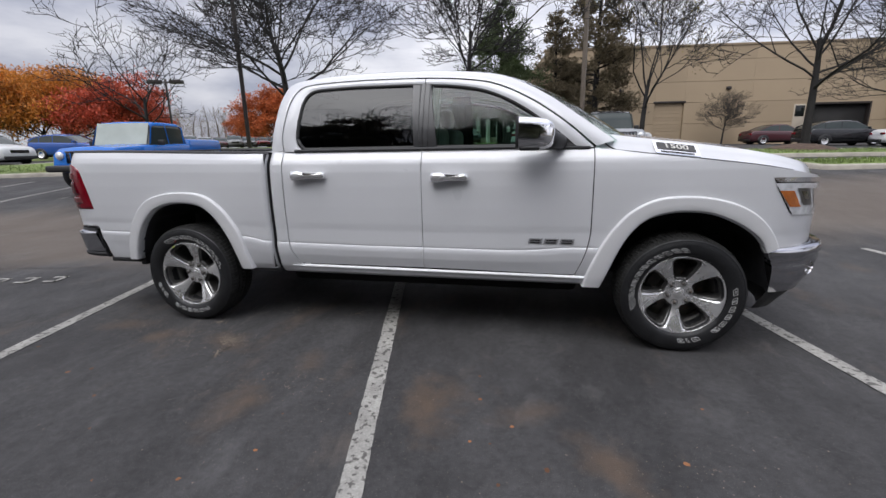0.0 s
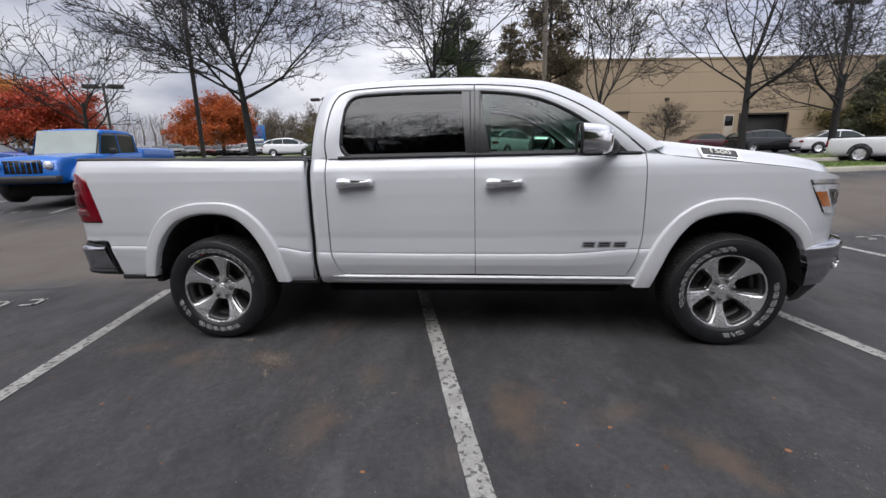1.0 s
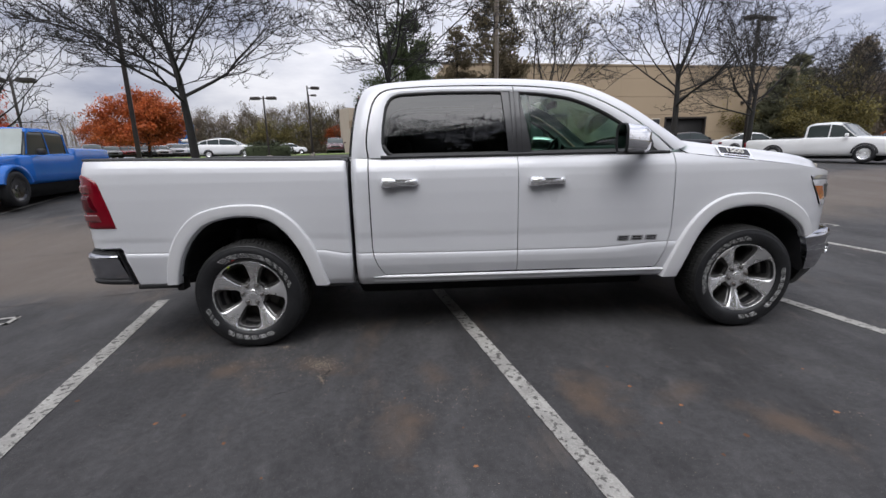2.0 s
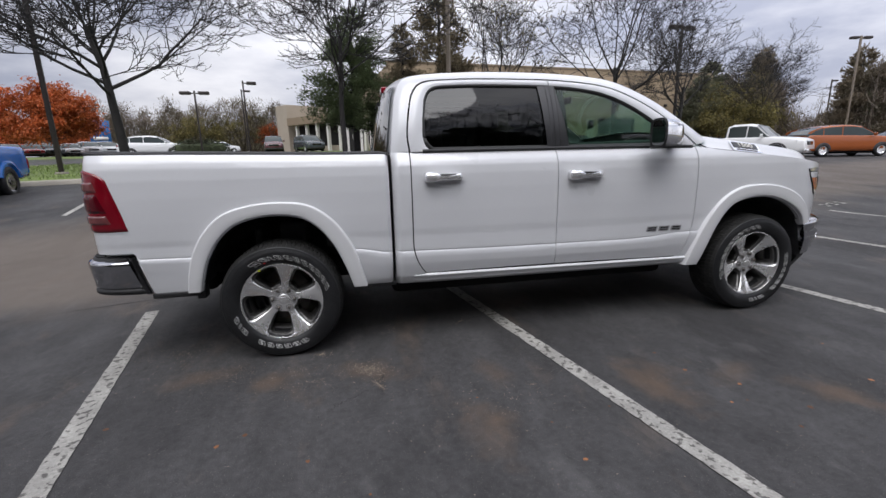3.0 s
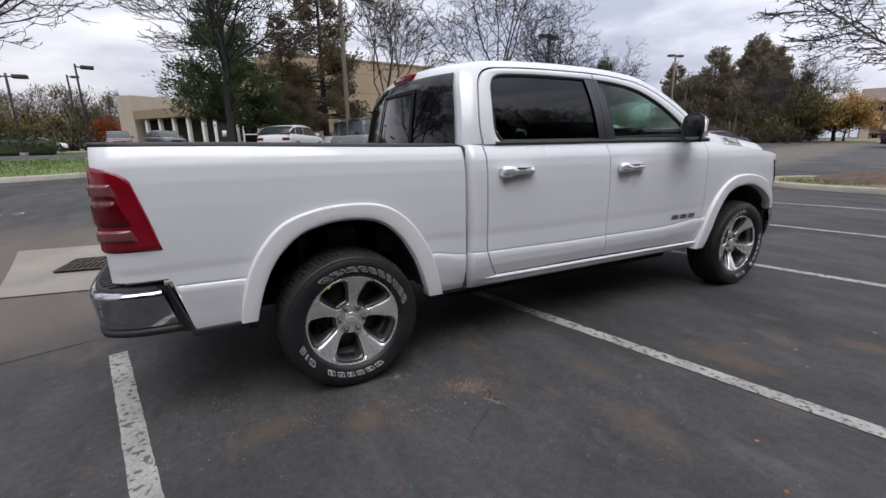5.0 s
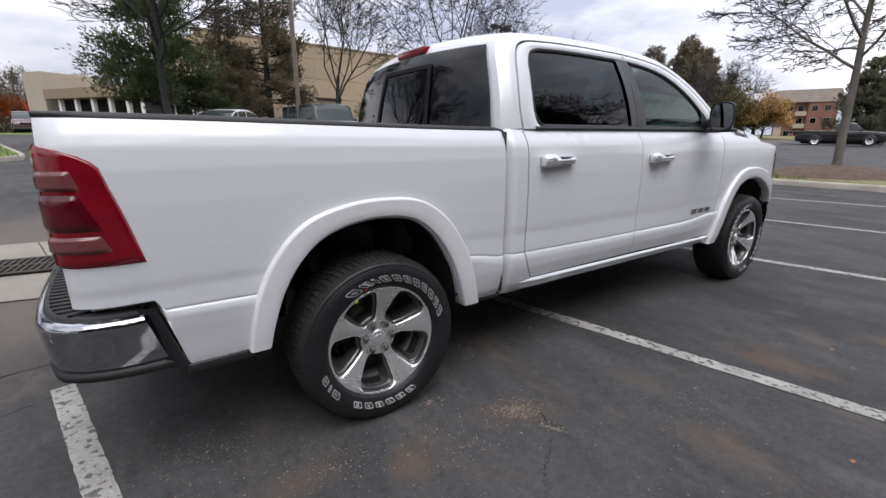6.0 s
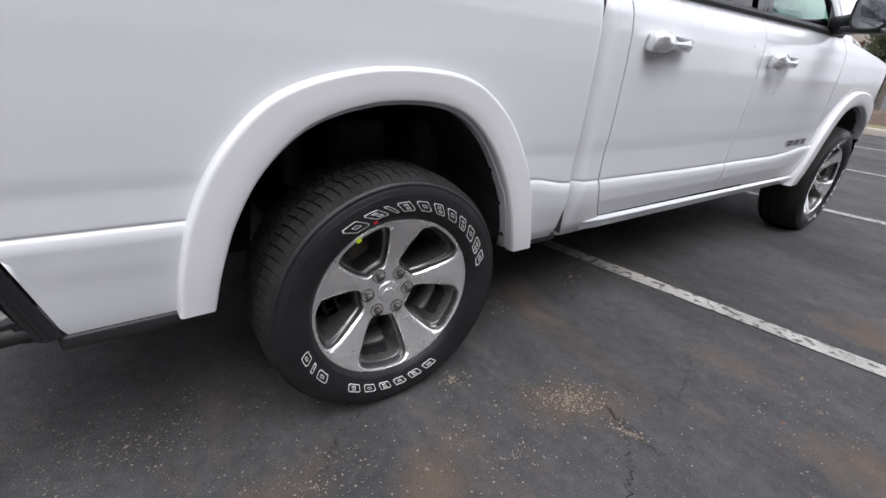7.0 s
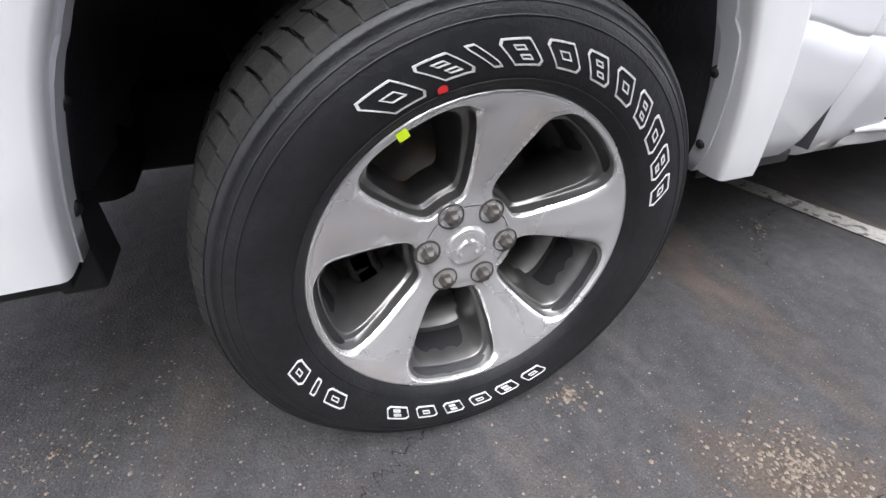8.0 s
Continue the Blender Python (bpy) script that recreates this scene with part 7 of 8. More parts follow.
    for x0, x1, nm in ((L * 0.5 - 0.02, L * 0.5 + (0.20 if boxy else 0.03), "front_bumper"), (-L * 0.5 - (0.12 if boxy or kind == "pickup" else 0.03), -L * 0.5 + 0.02, "rear_bumper")):
        bm = bmesh.new()
        box(bm, x0, x1, -hw * 0.90, hw * 0.90, zb + 0.03, zb + 0.20, 0.05, 2)
        part(nm, bm, M["black"] if boxy or kind != "pickup" else M["chrome"], car)
    bm = bmesh.new()
    box(bm, -L * 0.42, L * 0.42, -hw * 0.8, hw * 0.8, 0.16, zb + 0.05)
    part("underbody", bm, M["under"], car)
    if kind in ("pickup", "jeep_truck"):
        bm = bmesh.new()
        t0 = 0.60
        box(bm, -L * 0.485, L * (0.5 - t0 - 0.01), -hw * 0.82, hw * 0.82, 0.60 * H, 0.655 * H if kind == "pickup" else 0.64 * H)
        part("bed_interior", bm, M["black"], car)
    tagged(car, label, category)
    return car


M["cabin_glass"] = material("dark_cabin_glass", (0.035, 0.045, 0.043), 0.05, spec=0.5, vary=0.2, scale=0.6)


def park(kind, paint, x, y, yaw, label, L=4.7, W=1.85, H=1.65, category="car", up=0.0, wheel_r=0.34):
    key = (kind, paint, L, W, H)
    m = pose(x, y, height(x, y) + up, 0, 0, yaw)
    if key in CARS:
        return copy_thing(CARS[key], m)
    c = build_car(kind, paint, L, W, H, label, category, wheel_r)
    c.matrix_world = m
    CARS[key] = c
    return c


park("jeep_truck", "blue", -9.2, 9.1, -79, "bright blue boxy pickup truck with black bumper", 5.5, 1.88, 1.82, "pickup truck", wheel_r=0.41)
park("jeep", "greyjeep", 5.55, 16.2, -80, "grey boxy off-road car with a black hardtop", 4.5, 1.88, 1.80, "car", wheel_r=0.40)
park("suv", "midblue", -28.1, 21.9, 12, "blue compact SUV parked by autumn trees", 4.5, 1.85, 1.62)
park("suv", "silver", -27.6, 16.6, 2, "silver SUV parked beside a lawn", 4.8, 1.9, 1.72)
park("suv", "whitecar", -15.9, 38.0, 8, "white SUV parked beyond the lawn", 4.8, 1.9, 1.68)
park("suv", "maroon", -8.2, 48.0, -80, "dark maroon SUV parked by the lobby", 4.8, 1.9, 1.76)
park("suv", "gunmetal", -4.4, 46.6, -65, "dark green SUV parked by the lobby", 4.8, 1.9, 1.78)
park("suv", "whitecar", 3.6, 24.5, 55, "white SUV parked by the warehouse", 4.7, 1.9, 1.60)
park("sedan", "whitecar", 8.6, 31.5, 12, "white sedan parked by the warehouse", 4.7, 1.85, 1.45)
park("pickup", "whitecar", 19.7, 16.4, -62, "older white pickup truck parked in the lot", 5.6, 1.95, 1.70, "pickup truck", wheel_r=0.37)
park("suv", "burnt", 27.2, 17.5, -14, "burnt orange crossover parked in the lot", 4.9, 1.92, 1.66)
park("sedan", "navy", 37.5, 20.8, -20, "dark navy sedan parked in the lot", 4.9, 1.85, 1.45)
park("suv", "blackcar", 22.8, 31.6, 5, "black crossover by the loading dock", 4.8, 1.9, 1.60)
park("sedan", "maroon", 21.3, 36.3, 5, "dark red car by the warehouse", 4.6, 1.85, 1.50)
park("sedan", "whitecar", 25.6, 28.6, -12, "white sedan parked near the lawn", 4.7, 1.85, 1.45)
park("sedan", "whitecar", 31.0, 36.5, 5, "white sedan by the loading dock", 4.7, 1.85, 1.45)
park("suv", "whitecar", -19.8, 72.0, 10, "white SUV far across the lot", 4.8, 1.9, 1.68)
row_cars = (("sedan", "grey"), ("sedan", "maroon"), ("suv", "silver"), ("sedan", "whitecar"), ("sedan", "redcar"), ("suv", "grey"), ("sedan", "silver"), ("suv", "whitecar"), ("sedan", "gunmetal"))
for k in range(18):
    kd, pt = row_cars[(k * 4) % 9]
    f = k / 17
    x, y = -46.0 + 20.0 * f, 40.0 + 22.5 * f
    dims = (4.6, 1.85, 1.45) if kd == "sedan" else (4.8, 1.9, 1.68)
    c = park(kd, pt, x, y, -52, ("pale " if pt in ("silver", "whitecar") else "dark ") + kd + " in a long row of parked cars", *dims)
    c["group"] = "far row of parked cars"

# dark flatbed truck by the apartments
fbed = park("pickup", "blackcar", 51.5, 11.65, -70, "black flatbed truck parked on the far side", 6.2, 2.0, 2.0, "truck", wheel_r=0.42)
bm = bmesh.new()
box(bm, -3.9, 0.2, -1.05, 1.05, 1.10, 1.28, 0.03, 1)
box(bm, 0.05, 0.2, -1.05, 1.05, 1.28, 2.0, 0.03, 1)
part("flat_deck", bm, M["bronze"], fbed, "dark steel flat deck")

# ---- trees ----
def orth(d):
    s = Vector((0, 0, 1)).cross(d)
    if s.length < 0.1:
        s = Vector((1, 0, 0)).cross(d)
    return s.normalized()


class Wood:
    """Collects tapered limbs as plain vertex lists."""

    def __init__(self):
        self.v, self.f = [], []

    def limb(self, pts, radii, n):
        base = len(self.v)
        side = None
        m = len(pts)
        for i in range(m):
            d = (pts[min(i + 1, m - 1)] - pts[max(i - 1, 0)]).normalized()
            side = orth(d) if side is None else (side - d * side.dot(d)).normalized()
            up = d.cross(side)
            for k in range(n):
                a = 2 * math.pi * k / n
                self.v.append(pts[i] + radii[i] * (math.cos(a) * side + math.sin(a) * up))
        for i in range(m - 1):
            for k in range(n):
                a, b = base + i * n + k, base + i * n + (k + 1) % n
                self.f.append((a, b, b + n, a + n))


def grow(rr, wood, twig, p, d, length, r, level, top, kids, spread, lift, tips=None, droop=0.0):
    """One branch and its children. lift pulls the tip upward."""
    seg = (7, 7, 6, 5, 4, 3)[level]
    pts, radii = [p.copy()], [r]
    step = length / seg
    for i in range(seg):
        d = (d + Vector((rr.gauss(0, 1), rr.gauss(0, 1), rr.gauss(0, 0.6))) * (0.032 if level == 0 else 0.065 + 0.042 * level) + Vector((0, 0, lift * (0.05 if level < 3 else 0.02) - droop * 0.05 * level))).normalized()
        p = p + d * step
        pts.append(p.copy())
        radii.append(r * (1 - (0.62 if level else 0.45) * (i + 1) / seg))
    (wood if level <= 1 else twig).limb(pts, radii, (9, 7, 5, 4, 3, 3)[level])
    if level >= top:
        if tips is not None:
            tips.append((pts[-1], d))
        return
    n = kids[level]
    for k in range(n):
        f = 0.30 + 0.70 * (k + rr.random() * 0.7) / n if level else 0.50 + 0.50 * (k + 0.5) / n
        i = min(seg - 1, int(f * seg))
        q = pts[i].lerp(pts[i + 1], f * seg - i)
        dd = (pts[i + 1] - pts[i]).normalized()
        az = k * 2.4 + rr.uniform(-0.5, 0.5)
        s = orth(dd)
        o = s * math.cos(az) + dd.cross(s) * math.sin(az)
        tilt = radians(rr.uniform(*spread[level]) if level else spread[0][1] + (spread[0][0] - spread[0][1]) * (k + 0.5) / n + rr.uniform(-9, 9))
        nd = (dd * math.cos(tilt) + o * math.sin(tilt)).normalized()
        if nd.z < -0.25:
            nd.z *= -0.3
            nd.normalize()
        rl = length * rr.uniform(0.50, 0.78) * (1 - 0.35 * f if level else 1.0)
        if level == 0:
            rl = top_len(rr, length)
        grow(rr, wood, twig, q, nd, rl, max(0.0135, radii[i] * (rr.uniform(0.34, 0.50) if level == 0 else rr.uniform(0.42, 0.62))), level + 1, top, kids, spread, lift, tips, droop)


CROWN = [5.0]


def top_len(rr, length):
    return CROWN[0] * rr.uniform(0.75, 1.05)


def leaf_cards(rr, spots, size, count, spread, slim=0.6):
    """Small leaf faces round the given places."""
    v, f = [], []
    for c in spots:
        for _ in range(count):
            p = c + Vector((rr.gauss(0, spread), rr.gauss(0, spread), rr.gauss(0, spread * 0.75)))
            a = Vector((rr.gauss(0, 1), rr.gauss(0, 1), rr.gauss(0, 1))).normalized()
            b = orth(a)
            s = size * rr.uniform(0.6, 1.3)
            i = len(v)
            v += [p - a * s, p + b * s * slim, p + a * s, p - b * s * slim]
            f.append((i, i + 1, i + 2, i + 3))
    return v, f


def bare_tree(name, seed, trunk_h, crown, r, label, bark="bark", kids=(7, 7, 6, 5, 4), top=5, lift=0.45, spread=((30, 66), (28, 68), (28, 68), (25, 65), (25, 65)), leaves=None, lean=(0.0, 0.0), droop=0.0):
    rr = random.Random(seed)
    CROWN[0] = crown
    wood, twig, tips = Wood(), Wood(), []
    t = new(name)
    flare = [Vector((0, 0, -0.3)), Vector((0, 0, 0.05)), Vector((0, 0, 0.3))]
    wood.limb(flare, [r * 1.7, r * 1.35, r * 1.02], 12)
    grow(rr, wood, twig, Vector((0, 0, 0.25)), Vector((lean[0], lean[1], 1)).normalized(), trunk_h, r, 0, top, kids, spread, lift, tips, droop)
    raw("trunk", wood.v, wood.f, M[bark], t, flat=False)
    ob = raw("crown", twig.v, twig.f, M["bark"], t, flat=False)
    ob["kind"] = "stuff"
    if leaves:
        mt, size, every = leaves
        v, f = leaf_cards(rr, [p for i, (p, _) in enumerate(tips) if i % every == 0], size, 3, 0.12)
        lf = raw("leaves", v, f, M[mt], t)
        lf["kind"] = "stuff"
    tagged(t, label, "tree")
    return t


def stand(t, x, y, up=0.0, yaw=0.0, scale=1.0):
    t.matrix_world = pose(x, y, height(x, y) + up, 0, 0, yaw) @ Matrix.Diagonal((scale, scale, scale, 1))
    return t


def again(t, x, y, up=0.0, yaw=0.0, scale=1.0, label=""):
    c = copy_thing(t, pose(x, y, height(x, y) + up, 0, 0, yaw))
    c.scale = (scale, scale, scale)
    if label:
        c["label"] = label
    return c


LAB = "bare grey deciduous tree with fine spreading twigs"
tree_b = stand(bare_tree("tree", 17, 4.2, 4.5, 0.16, LAB, kids=(13, 8, 6, 4, 2), spread=((16, 80), (28, 64), (28, 64), (25, 60), (25, 60)), lift=0.6), -8.1, 16.0, 0.25, 0, 1.1)
mulch_mound(-8.1, 16.0, 1.5)
tree_e = stand(bare_tree("tree", 9, 4.4, 5.6, 0.18, LAB, kids=(10, 7, 5, 3, 2), spread=((16, 76), (28, 64), (28, 64), (25, 60), (25, 60)), lift=0.6), 14.9, 20.2, 0.2)
mulch_mound(14.9, 20.2, 1.4)
tree_c = stand(bare_tree("tree", 14, 4.6, 5.4, 0.115, LAB, kids=(10, 8, 6, 4, 2), spread=((16, 72), (28, 64), (28, 64), (25, 60), (25, 60)), lift=0.6), 0.1, 15.6, 0.2, 40)
stand(bare_tree("tree", 23, 5.0, 3.8, 0.118, "bare pale-barked tree with drooping twigs in a mulch bed", bark="palebark", kids=(9, 7, 6, 4, 3), droop=0.6, lift=0.4, lean=(0.015, -0.035)), 16.2, 2.52, 0.25, 70)
mulch_mound(16.2, 2.52, 2.0, h=0.30)
tree_d = stand(bare_tree("tree", 31, 3.0, 5.2, 0.14, "thin tree with a few remaining yellow leaves", kids=(6, 6, 6, 4, 2), spread=((12, 34), (18, 45), (20, 50), (20, 55), (20, 55)), leaves=("olive_leaf", 0.055, 3), lift=1.2), 8.1, 21.3, 0.2)
stand(bare_tree("tree", 41, 2.6, 3.3, 0.10, "slender bare tree beside parked cars", kids=(9, 5, 4, 3, 2), top=4, lift=0.8), -14.2, 14.2, 0.2, 100)
again(tree_e, 19.2, 20.4, 0.2, 200, 0.80, "slender bare tree by a lamp post")
again(tree_c, 38.0, 33.0, 0.1, 130, 0.9)
again(tree_c, 60.0, 26.0, 0.1, 220, 0.9)
again(tree_b, 17.5, 36.3, 0.0, 120, 0.42, "small bare tree against the warehouse wall")
# trees behind the camera, mirrored in the glass
for k, (t, x, y, yaw, s) in enumerate(((tree_b, -8, -12.5, 20, 1.2), (tree_e, -1.5, -12.5, 80, 1.2), (tree_c, 4.5, -12, 140, 1.2), (tree_b, 10.5, -12, 200, 1.25), (tree_e, 17, -13, 260, 1.2), (tree_c, -20, -12, 0, 1.0), (tree_e, -26, -4, 30, 1.0), (tree_b, -18, 2.5, 60, 0.9))):
    again(t, x, y, 0.0, yaw, s)


def conifer(seed, H, R, label, mat="needle", bare=0.14, dens=1.0, tuft=1.0, taper=0.72):
    """A pine: trunk, whorls of limbs, sprays of needle tufts."""
    rr = random.Random(seed)
    wood = Wood()
    wood.limb([Vector((0, 0, -0.3)), Vector((0, 0, H * 0.3)), Vector((0.05, 0.05, H * 0.7)), Vector((0, 0, H))], [0.22, 0.17, 0.09, 0.015], 9)
    v, f = [], []
    z = H * bare
    while z < H * 0.985:
        k = (z / H - bare) / (1 - bare)
        reach = R * (1 - k) ** taper * (0.78 + 0.22 * smooth(0, 0.12, k)) + 0.12
        for b in range(rr.randint(4, 6)):
            a = rr.uniform(0, 6.283)
            L = reach * rr.uniform(0.62, 1.12)
            d = Vector((math.cos(a), math.sin(a), rr.uniform(-0.28, 0.34)))
            p0 = Vector((0, 0, z + rr.uniform(-0.1, 0.1)))
            tip = p0 + d * L + Vector((0, 0, 0.10 * L))
            wood.limb([p0, p0 + d * L * 0.5, tip], [0.035 * (1 - k) + 0.012, 0.02 * (1 - k) + 0.008, 0.004], 4)
            n = int((20 + 85 * L / max(R, 0.1) * L) * dens)
            for _ in range(n):
                s = 0.22 + 0.78 * rr.random() ** 0.7
                c = p0.lerp(tip, s) + Vector((rr.gauss(0, 0.11), rr.gauss(0, 0.11), rr.gauss(0, 0.13))) * (0.5 + L * 0.5)
                up = Vector((rr.gauss(0, 0.6), rr.gauss(0, 0.6), rr.uniform(0.0, 1.0)))
                dirn = (d * 0.7 + up).normalized()
                w = orth(dirn)
                ln = rr.uniform(0.16, 0.32) * tuft
                for q in range(3):
                    ww = (Matrix.Rotation(q * 1.05, 3, dirn) @ w) * 0.036 * tuft
                    i = len(v)
                    v += [c - ww * 0.3, c + dirn * ln * 0.55 + ww, c + dirn * ln, c + dirn * ln * 0.55 - ww]
                    f.append((i, i + 1, i + 2, i + 3))
        z += (H * 0.030 + 0.08) * rr.uniform(0.5, 1.1)
    t = new("pine_tree")
    raw("trunk", wood.v, wood.f, M["bark"], t, flat=False)
    ob = raw("needles", v, f, M[mat], t)
    ob["kind"] = "stuff"
    return tagged(t, label, "tree")


stand(conifer(3, 8.6, 3.5, "dense dark green pine tree", bare=0.20, dens=1.7, tuft=0.78), 0.6, 27.0, 0, 0, 1.05)
pine_b = stand(conifer(4, 11.5, 2.9, "tall thin-crowned brownish pine tree", mat="needle_brown", dens=0.85, bare=0.12), 7.0, 31.0, 0, 0, 1.15)
again(pine_b, 4.2, 30.0, 0, 130, 0.80)
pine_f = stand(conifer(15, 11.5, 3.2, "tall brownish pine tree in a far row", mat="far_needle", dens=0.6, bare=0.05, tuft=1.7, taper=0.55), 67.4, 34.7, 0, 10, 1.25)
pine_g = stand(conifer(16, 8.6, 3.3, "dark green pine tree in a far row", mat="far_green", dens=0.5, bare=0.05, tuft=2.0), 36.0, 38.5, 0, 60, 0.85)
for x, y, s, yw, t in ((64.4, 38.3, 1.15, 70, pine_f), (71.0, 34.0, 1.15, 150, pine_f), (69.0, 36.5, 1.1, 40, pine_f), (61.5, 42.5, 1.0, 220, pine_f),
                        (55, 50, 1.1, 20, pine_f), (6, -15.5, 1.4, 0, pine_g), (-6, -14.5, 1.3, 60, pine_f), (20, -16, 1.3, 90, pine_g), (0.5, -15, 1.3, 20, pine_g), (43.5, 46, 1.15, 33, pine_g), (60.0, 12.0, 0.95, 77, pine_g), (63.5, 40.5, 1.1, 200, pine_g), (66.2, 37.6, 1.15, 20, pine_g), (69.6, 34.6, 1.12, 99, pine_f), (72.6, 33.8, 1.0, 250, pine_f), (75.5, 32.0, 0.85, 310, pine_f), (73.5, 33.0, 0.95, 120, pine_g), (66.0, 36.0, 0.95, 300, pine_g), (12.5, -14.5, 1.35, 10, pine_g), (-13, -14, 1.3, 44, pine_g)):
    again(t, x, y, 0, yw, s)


def leafy(seed, trunk_h, crown, r, mat, label, size=0.115, count=75, kids=(9, 7, 6, 4)):
    rr = random.Random(seed)
    CROWN[0] = crown
    wood, twig, tips = Wood(), Wood(), []
    t = new("maple_tree")
    wood.limb([Vector((0, 0, -0.3)), Vector((0, 0, 0.05)), Vector((0, 0, 0.3))], [r * 1.6, r * 1.3, r], 10)
    grow(rr, wood, twig, Vector((0, 0, 0.25)), Vector((0, 0, 1)), trunk_h, r, 0, 3, kids, ((30, 82), (25, 65), (25, 65), (20, 60)), 0.5, tips)
    raw("trunk", wood.v, wood.f, M["bark"], t, flat=False)
    b = raw("branchwork", twig.v, twig.f, M["bark"], t, flat=False)
    b["kind"] = "stuff"
    v, f = leaf_cards(rr, [p for p, _ in tips], size, count, crown * 0.085)
    ob = raw("leaves", v, f, M[mat], t)
    ob["kind"] = "stuff"
    return tagged(t, label, "tree")


om = stand(leafy(2, 1.7, 4.7, 0.2, "orange_leaf", "maple tree in bright orange autumn leaf"), -41.0, 30.0, 0, 0, 1.08)
rm = stand(leafy(6, 1.6, 4.3, 0.18, "red_leaf", "maple tree in deep red autumn leaf"), -34.5, 31.5, 0, 0, 1.02)
ru = stand(leafy(8, 2.0, 3.6, 0.18, "rust_leaf", "maple tree in rust orange autumn leaf"), -29.8, 49.9, 0, 0, 1.2)
go = stand(leafy(12, 1.6, 3.6, 0.16, "gold_leaf", "tree in dull golden autumn leaf", count=30), 75.0, 27.5, 0, 0, 1.05)
ol = stand(leafy(13, 1.8, 3.8, 0.16, "olive_leaf", "tree in dull olive-brown autumn leaf", count=30), 54.4, 49.2, 0, 0, 1.0)
for t, x, y, s, yw in ((om, -47, 28, 1.15, 50), (om, -45, 36, 1.2, 90), (ru, -42, 62, 0.9, 20), (ol, 42, 42, 1.2, 70), (go, 52, 52, 0.8, 20), (ol, 73, 30.5, 1.2, 20), (go, 79, 28.0, 0.9, 140), (go, 82, 30.5, 1.0, 40), (go, 80, 32.5, 0.9, 70), (ol, 70.5, 32.5, 1.3, 260), (ol, -26, 82, 1.0, 60), (ol, -20, 86, 1.1, 200), (ru, -14, 84, 0.8, 100),
                       (ol, -34, 90, 1.0, 150), (ru, 38, 41, 0.5, 20), (ol, 36, 34, 0.8, 300), (rm, -9, 78, 0.8, 30), (ol, -5, 80, 0.9, 80), (ol, 33, 43, 0.9, 10), (ru, -48, 85, 1.0, 44)):
    again(t, x, y, 0, yw, s)


def hedge(x, y, L, W, H, yaw, seed):
    rr = random.Random(seed)
    spots = []
    for _ in range(int(L * W * 60)):
        u, w = rr.uniform(-1, 1), rr.uniform(-1, 1)
        k = (1 - abs(u) ** 4) * (1 - abs(w) ** 4)
        spots.append(Vector((u * L / 2, w * W / 2, H * k ** 0.4 * rr.uniform(0.55, 1.0))))
    v, f = leaf_cards(rr, spots, 0.06, 8, 0.10)
    t = new("hedge")
    t.matrix_world = pose(x, y, height(x, y), 0, 0, yaw)
    ob = raw("leaves", v, f, M["hedge"], t)
    ob["kind"] = "stuff"
    bm = bmesh.new()
    box(bm, -L * 0.42, L * 0.42, -W * 0.36, W * 0.36, 0, H * 0.72, 0.2, 2)
    part("core", bm, M["hedge"], t)
    return tagged(t, "clipped dark green hedge on a lawn", "hedge")


hedge(-11.7, 36.0, 4.2, 1.8, 1.35, 10, 1)

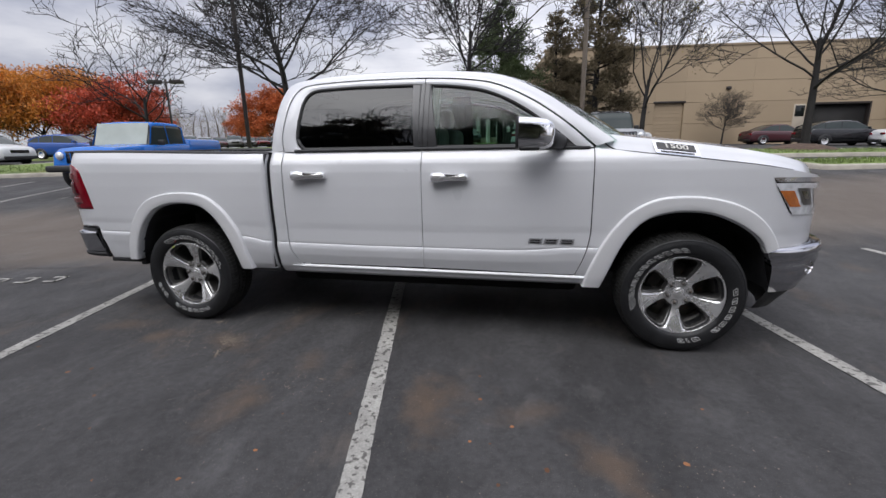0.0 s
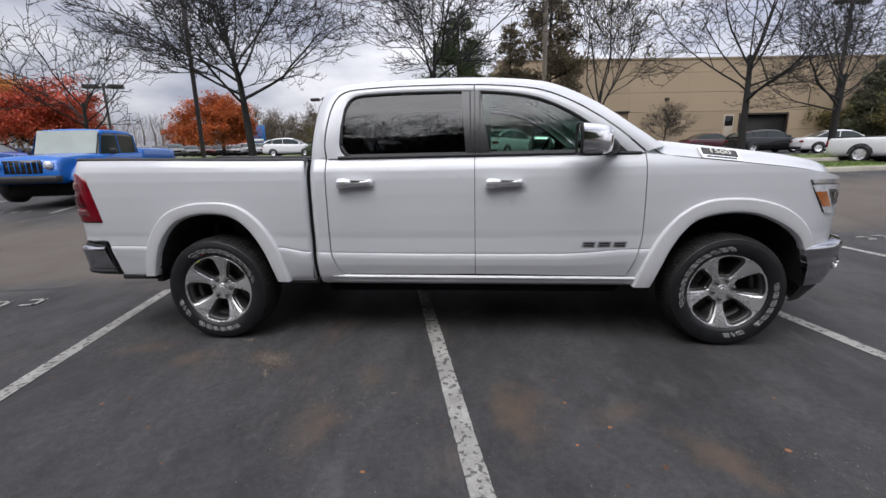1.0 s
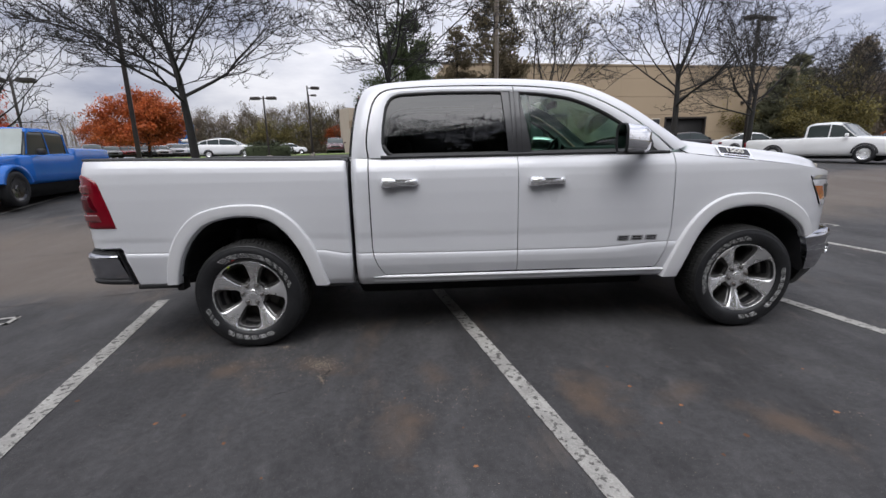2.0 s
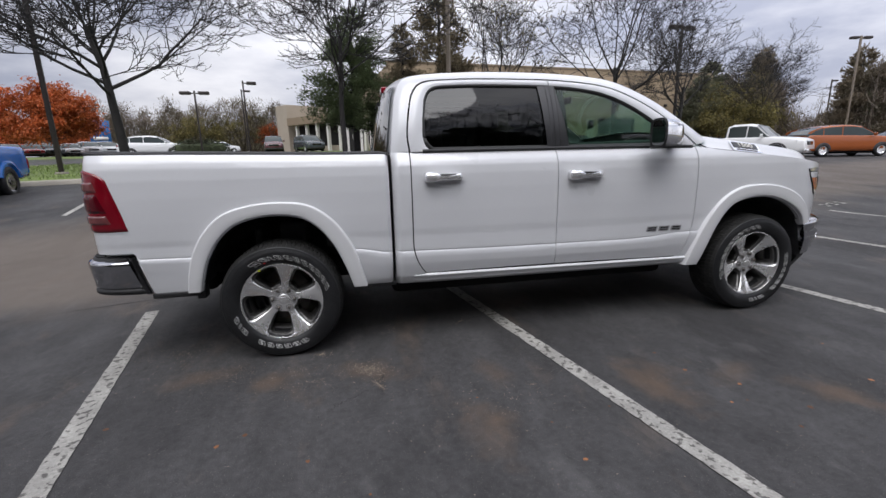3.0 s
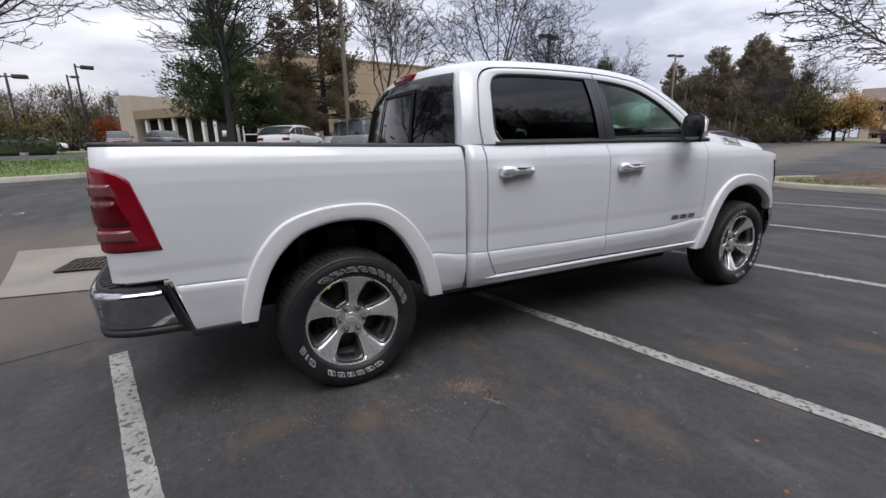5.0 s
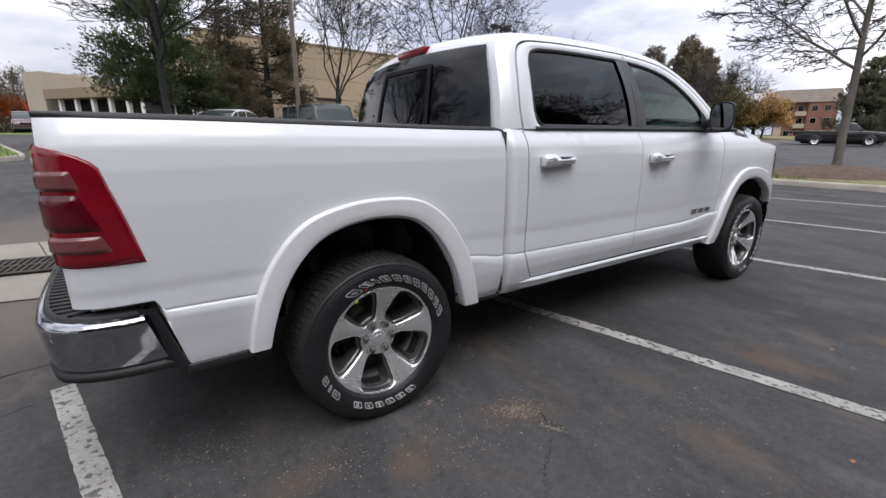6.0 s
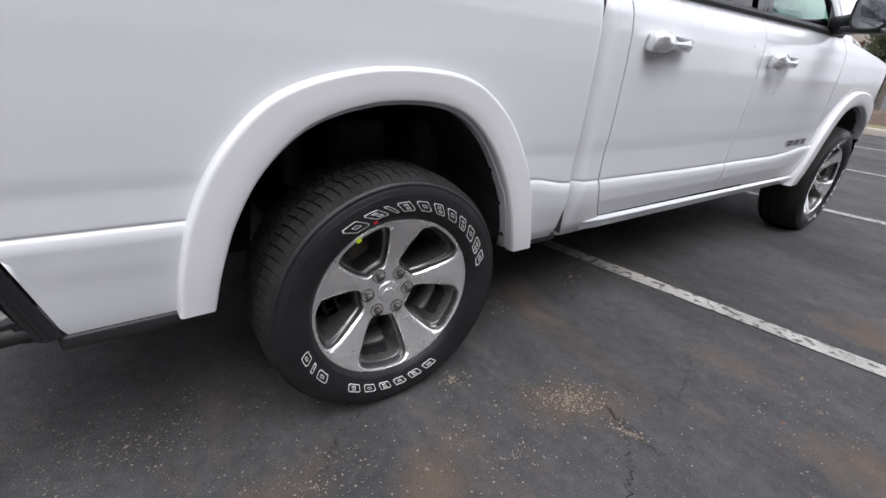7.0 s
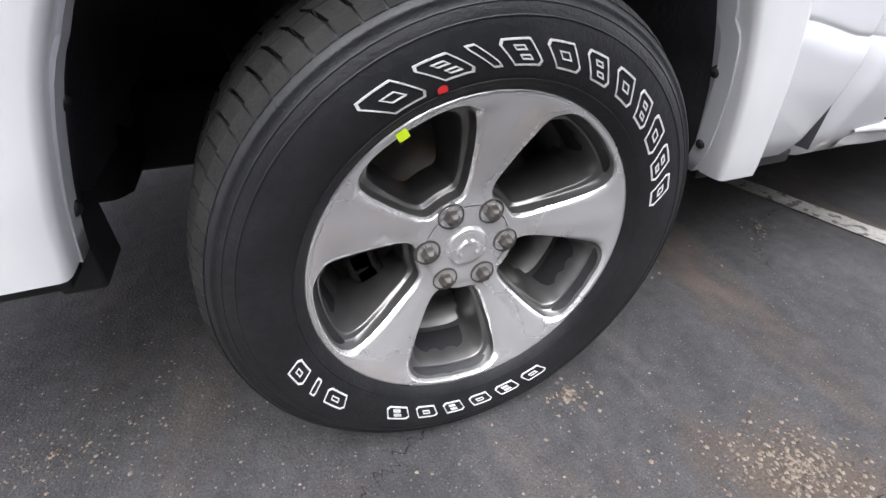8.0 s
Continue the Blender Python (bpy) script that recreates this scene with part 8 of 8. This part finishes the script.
# woods round the lot: thin trunks, twigs and brush, one belt each
def grove(name, places, hlo, hhi, seed, mats, label, twigs=110, tufts=60, size=0.13, wide=1.8, cards=14):
    rr = random.Random(seed)
    wood, lv, lf = Wood(), [], []
    for x, y in places:
        z = height(x, y)
        H = rr.uniform(hlo, hhi)
        wood.limb([Vector((x, y, z - 0.5)), Vector((x + rr.gauss(0, 0.3), y, z + H * 0.5)), Vector((x + rr.gauss(0, 0.5), y, z + H))], [0.20, 0.13, 0.02], 5)
        for _ in range(twigs):
            k = rr.uniform(0.15, 1.0)
            q = Vector((x, y, z + H * k * 0.88)) + Vector((rr.gauss(0, wide), rr.gauss(0, wide), 0)) * (1.15 - k)
            d = Vector((rr.gauss(0, 0.6), rr.gauss(0, 0.6), 1)).normalized()
            wood.limb([q, q + d * rr.uniform(0.8, 1.9)], [0.03, 0.007], 3)
        spots = []
        for _ in range(tufts):
            k = rr.uniform(0.02, 0.92)
            spots.append(Vector((x, y, z + H * k)) + Vector((rr.gauss(0, wide), rr.gauss(0, wide), 0)) * (1.2 - k))
        for _ in range(tufts // 2):
            spots.append(Vector((x, y, z + H * rr.uniform(0.0, 0.22))) + Vector((rr.gauss(0, wide), rr.gauss(0, wide), 0)) * 1.3)
        v, f = leaf_cards(rr, spots, size, cards, 0.5, 0.2)
        o = len(lv)
        lv += v
        lf += [tuple(i + o for i in q) for q in f]
    tagged(raw(name, wood.v, wood.f, M[mats[0]], flat=False), label, "woodland", kind="stuff")
    tagged(raw("brush", lv, lf, M[mats[1]]), "brown and olive brush of " + label, "woodland", kind="stuff")


rr_ = random.Random(77)


def belt(a, b, n, depth):
    return [(a[0] + (b[0] - a[0]) * (k + rr_.random()) / n + rr_.uniform(-depth, depth), a[1] + (b[1] - a[1]) * (k + rr_.random()) / n + rr_.uniform(-depth, depth)) for k in range(n)]


ring_places = []
for k in range(170):
    a = 2 * math.pi * k / 170 + rr_.uniform(-0.015, 0.015)
    D = rr_.uniform(112, 150)
    if 0.15 < a < 0.40:
        D += 25
    ring_places.append((5 + D * math.cos(a), D * math.sin(a)))
grove("far_wood", ring_places, 7, 12, 1, ("brown_twig", "brown_twig"), "bare brown far woodland", twigs=70, tufts=34, size=0.24, cards=7)
def bearing(p):
    return math.degrees(math.atan2(p[1] + 2.8, p[0] - 0.2))


east = belt((50, 53), (71.5, 33.5), 40, 3.5)
grove("wood", [p for p in east if 37.0 < bearing(p) < 41.5], 2.5, 4.5, 7, ("brown_twig", "wood_brush"), "low brown scrub between tall woods", twigs=90, tufts=60, size=0.18, cards=20)
grove("wood", [p for p in east if not 37.0 < bearing(p) < 41.5], 6.5, 10.5, 2, ("brown_twig", "wood_brush"), "brown woodland behind the lot", twigs=140, tufts=150, size=0.18, cards=28)
grove("wood", belt((33, 46), (52, 52), 20, 3.0), 5.5, 9.0, 3, ("brown_twig", "olive_leaf"), "olive woodland beside the warehouse", twigs=110, tufts=80, size=0.24)
grove("wood", belt((-52, 92), (4, 84), 44, 4.0), 6.5, 11.0, 4, ("brown_twig", "wood_brush"), "brown tree belt behind far cars", twigs=120, tufts=90, size=0.30, cards=18)
grove("wood", belt((-75, 45), (-50, 92), 26, 4.0), 5.0, 9.0, 5, ("brown_twig", "olive_leaf"), "olive tree belt behind autumn maples", twigs=80, tufts=50)
grove("wood", belt((-62, -30), (70, -34), 46, 4.0), 8.0, 13.0, 6, ("brown_twig", "wood_brush"), "brown woodland mirrored in the windows", twigs=90, tufts=110, size=0.2)
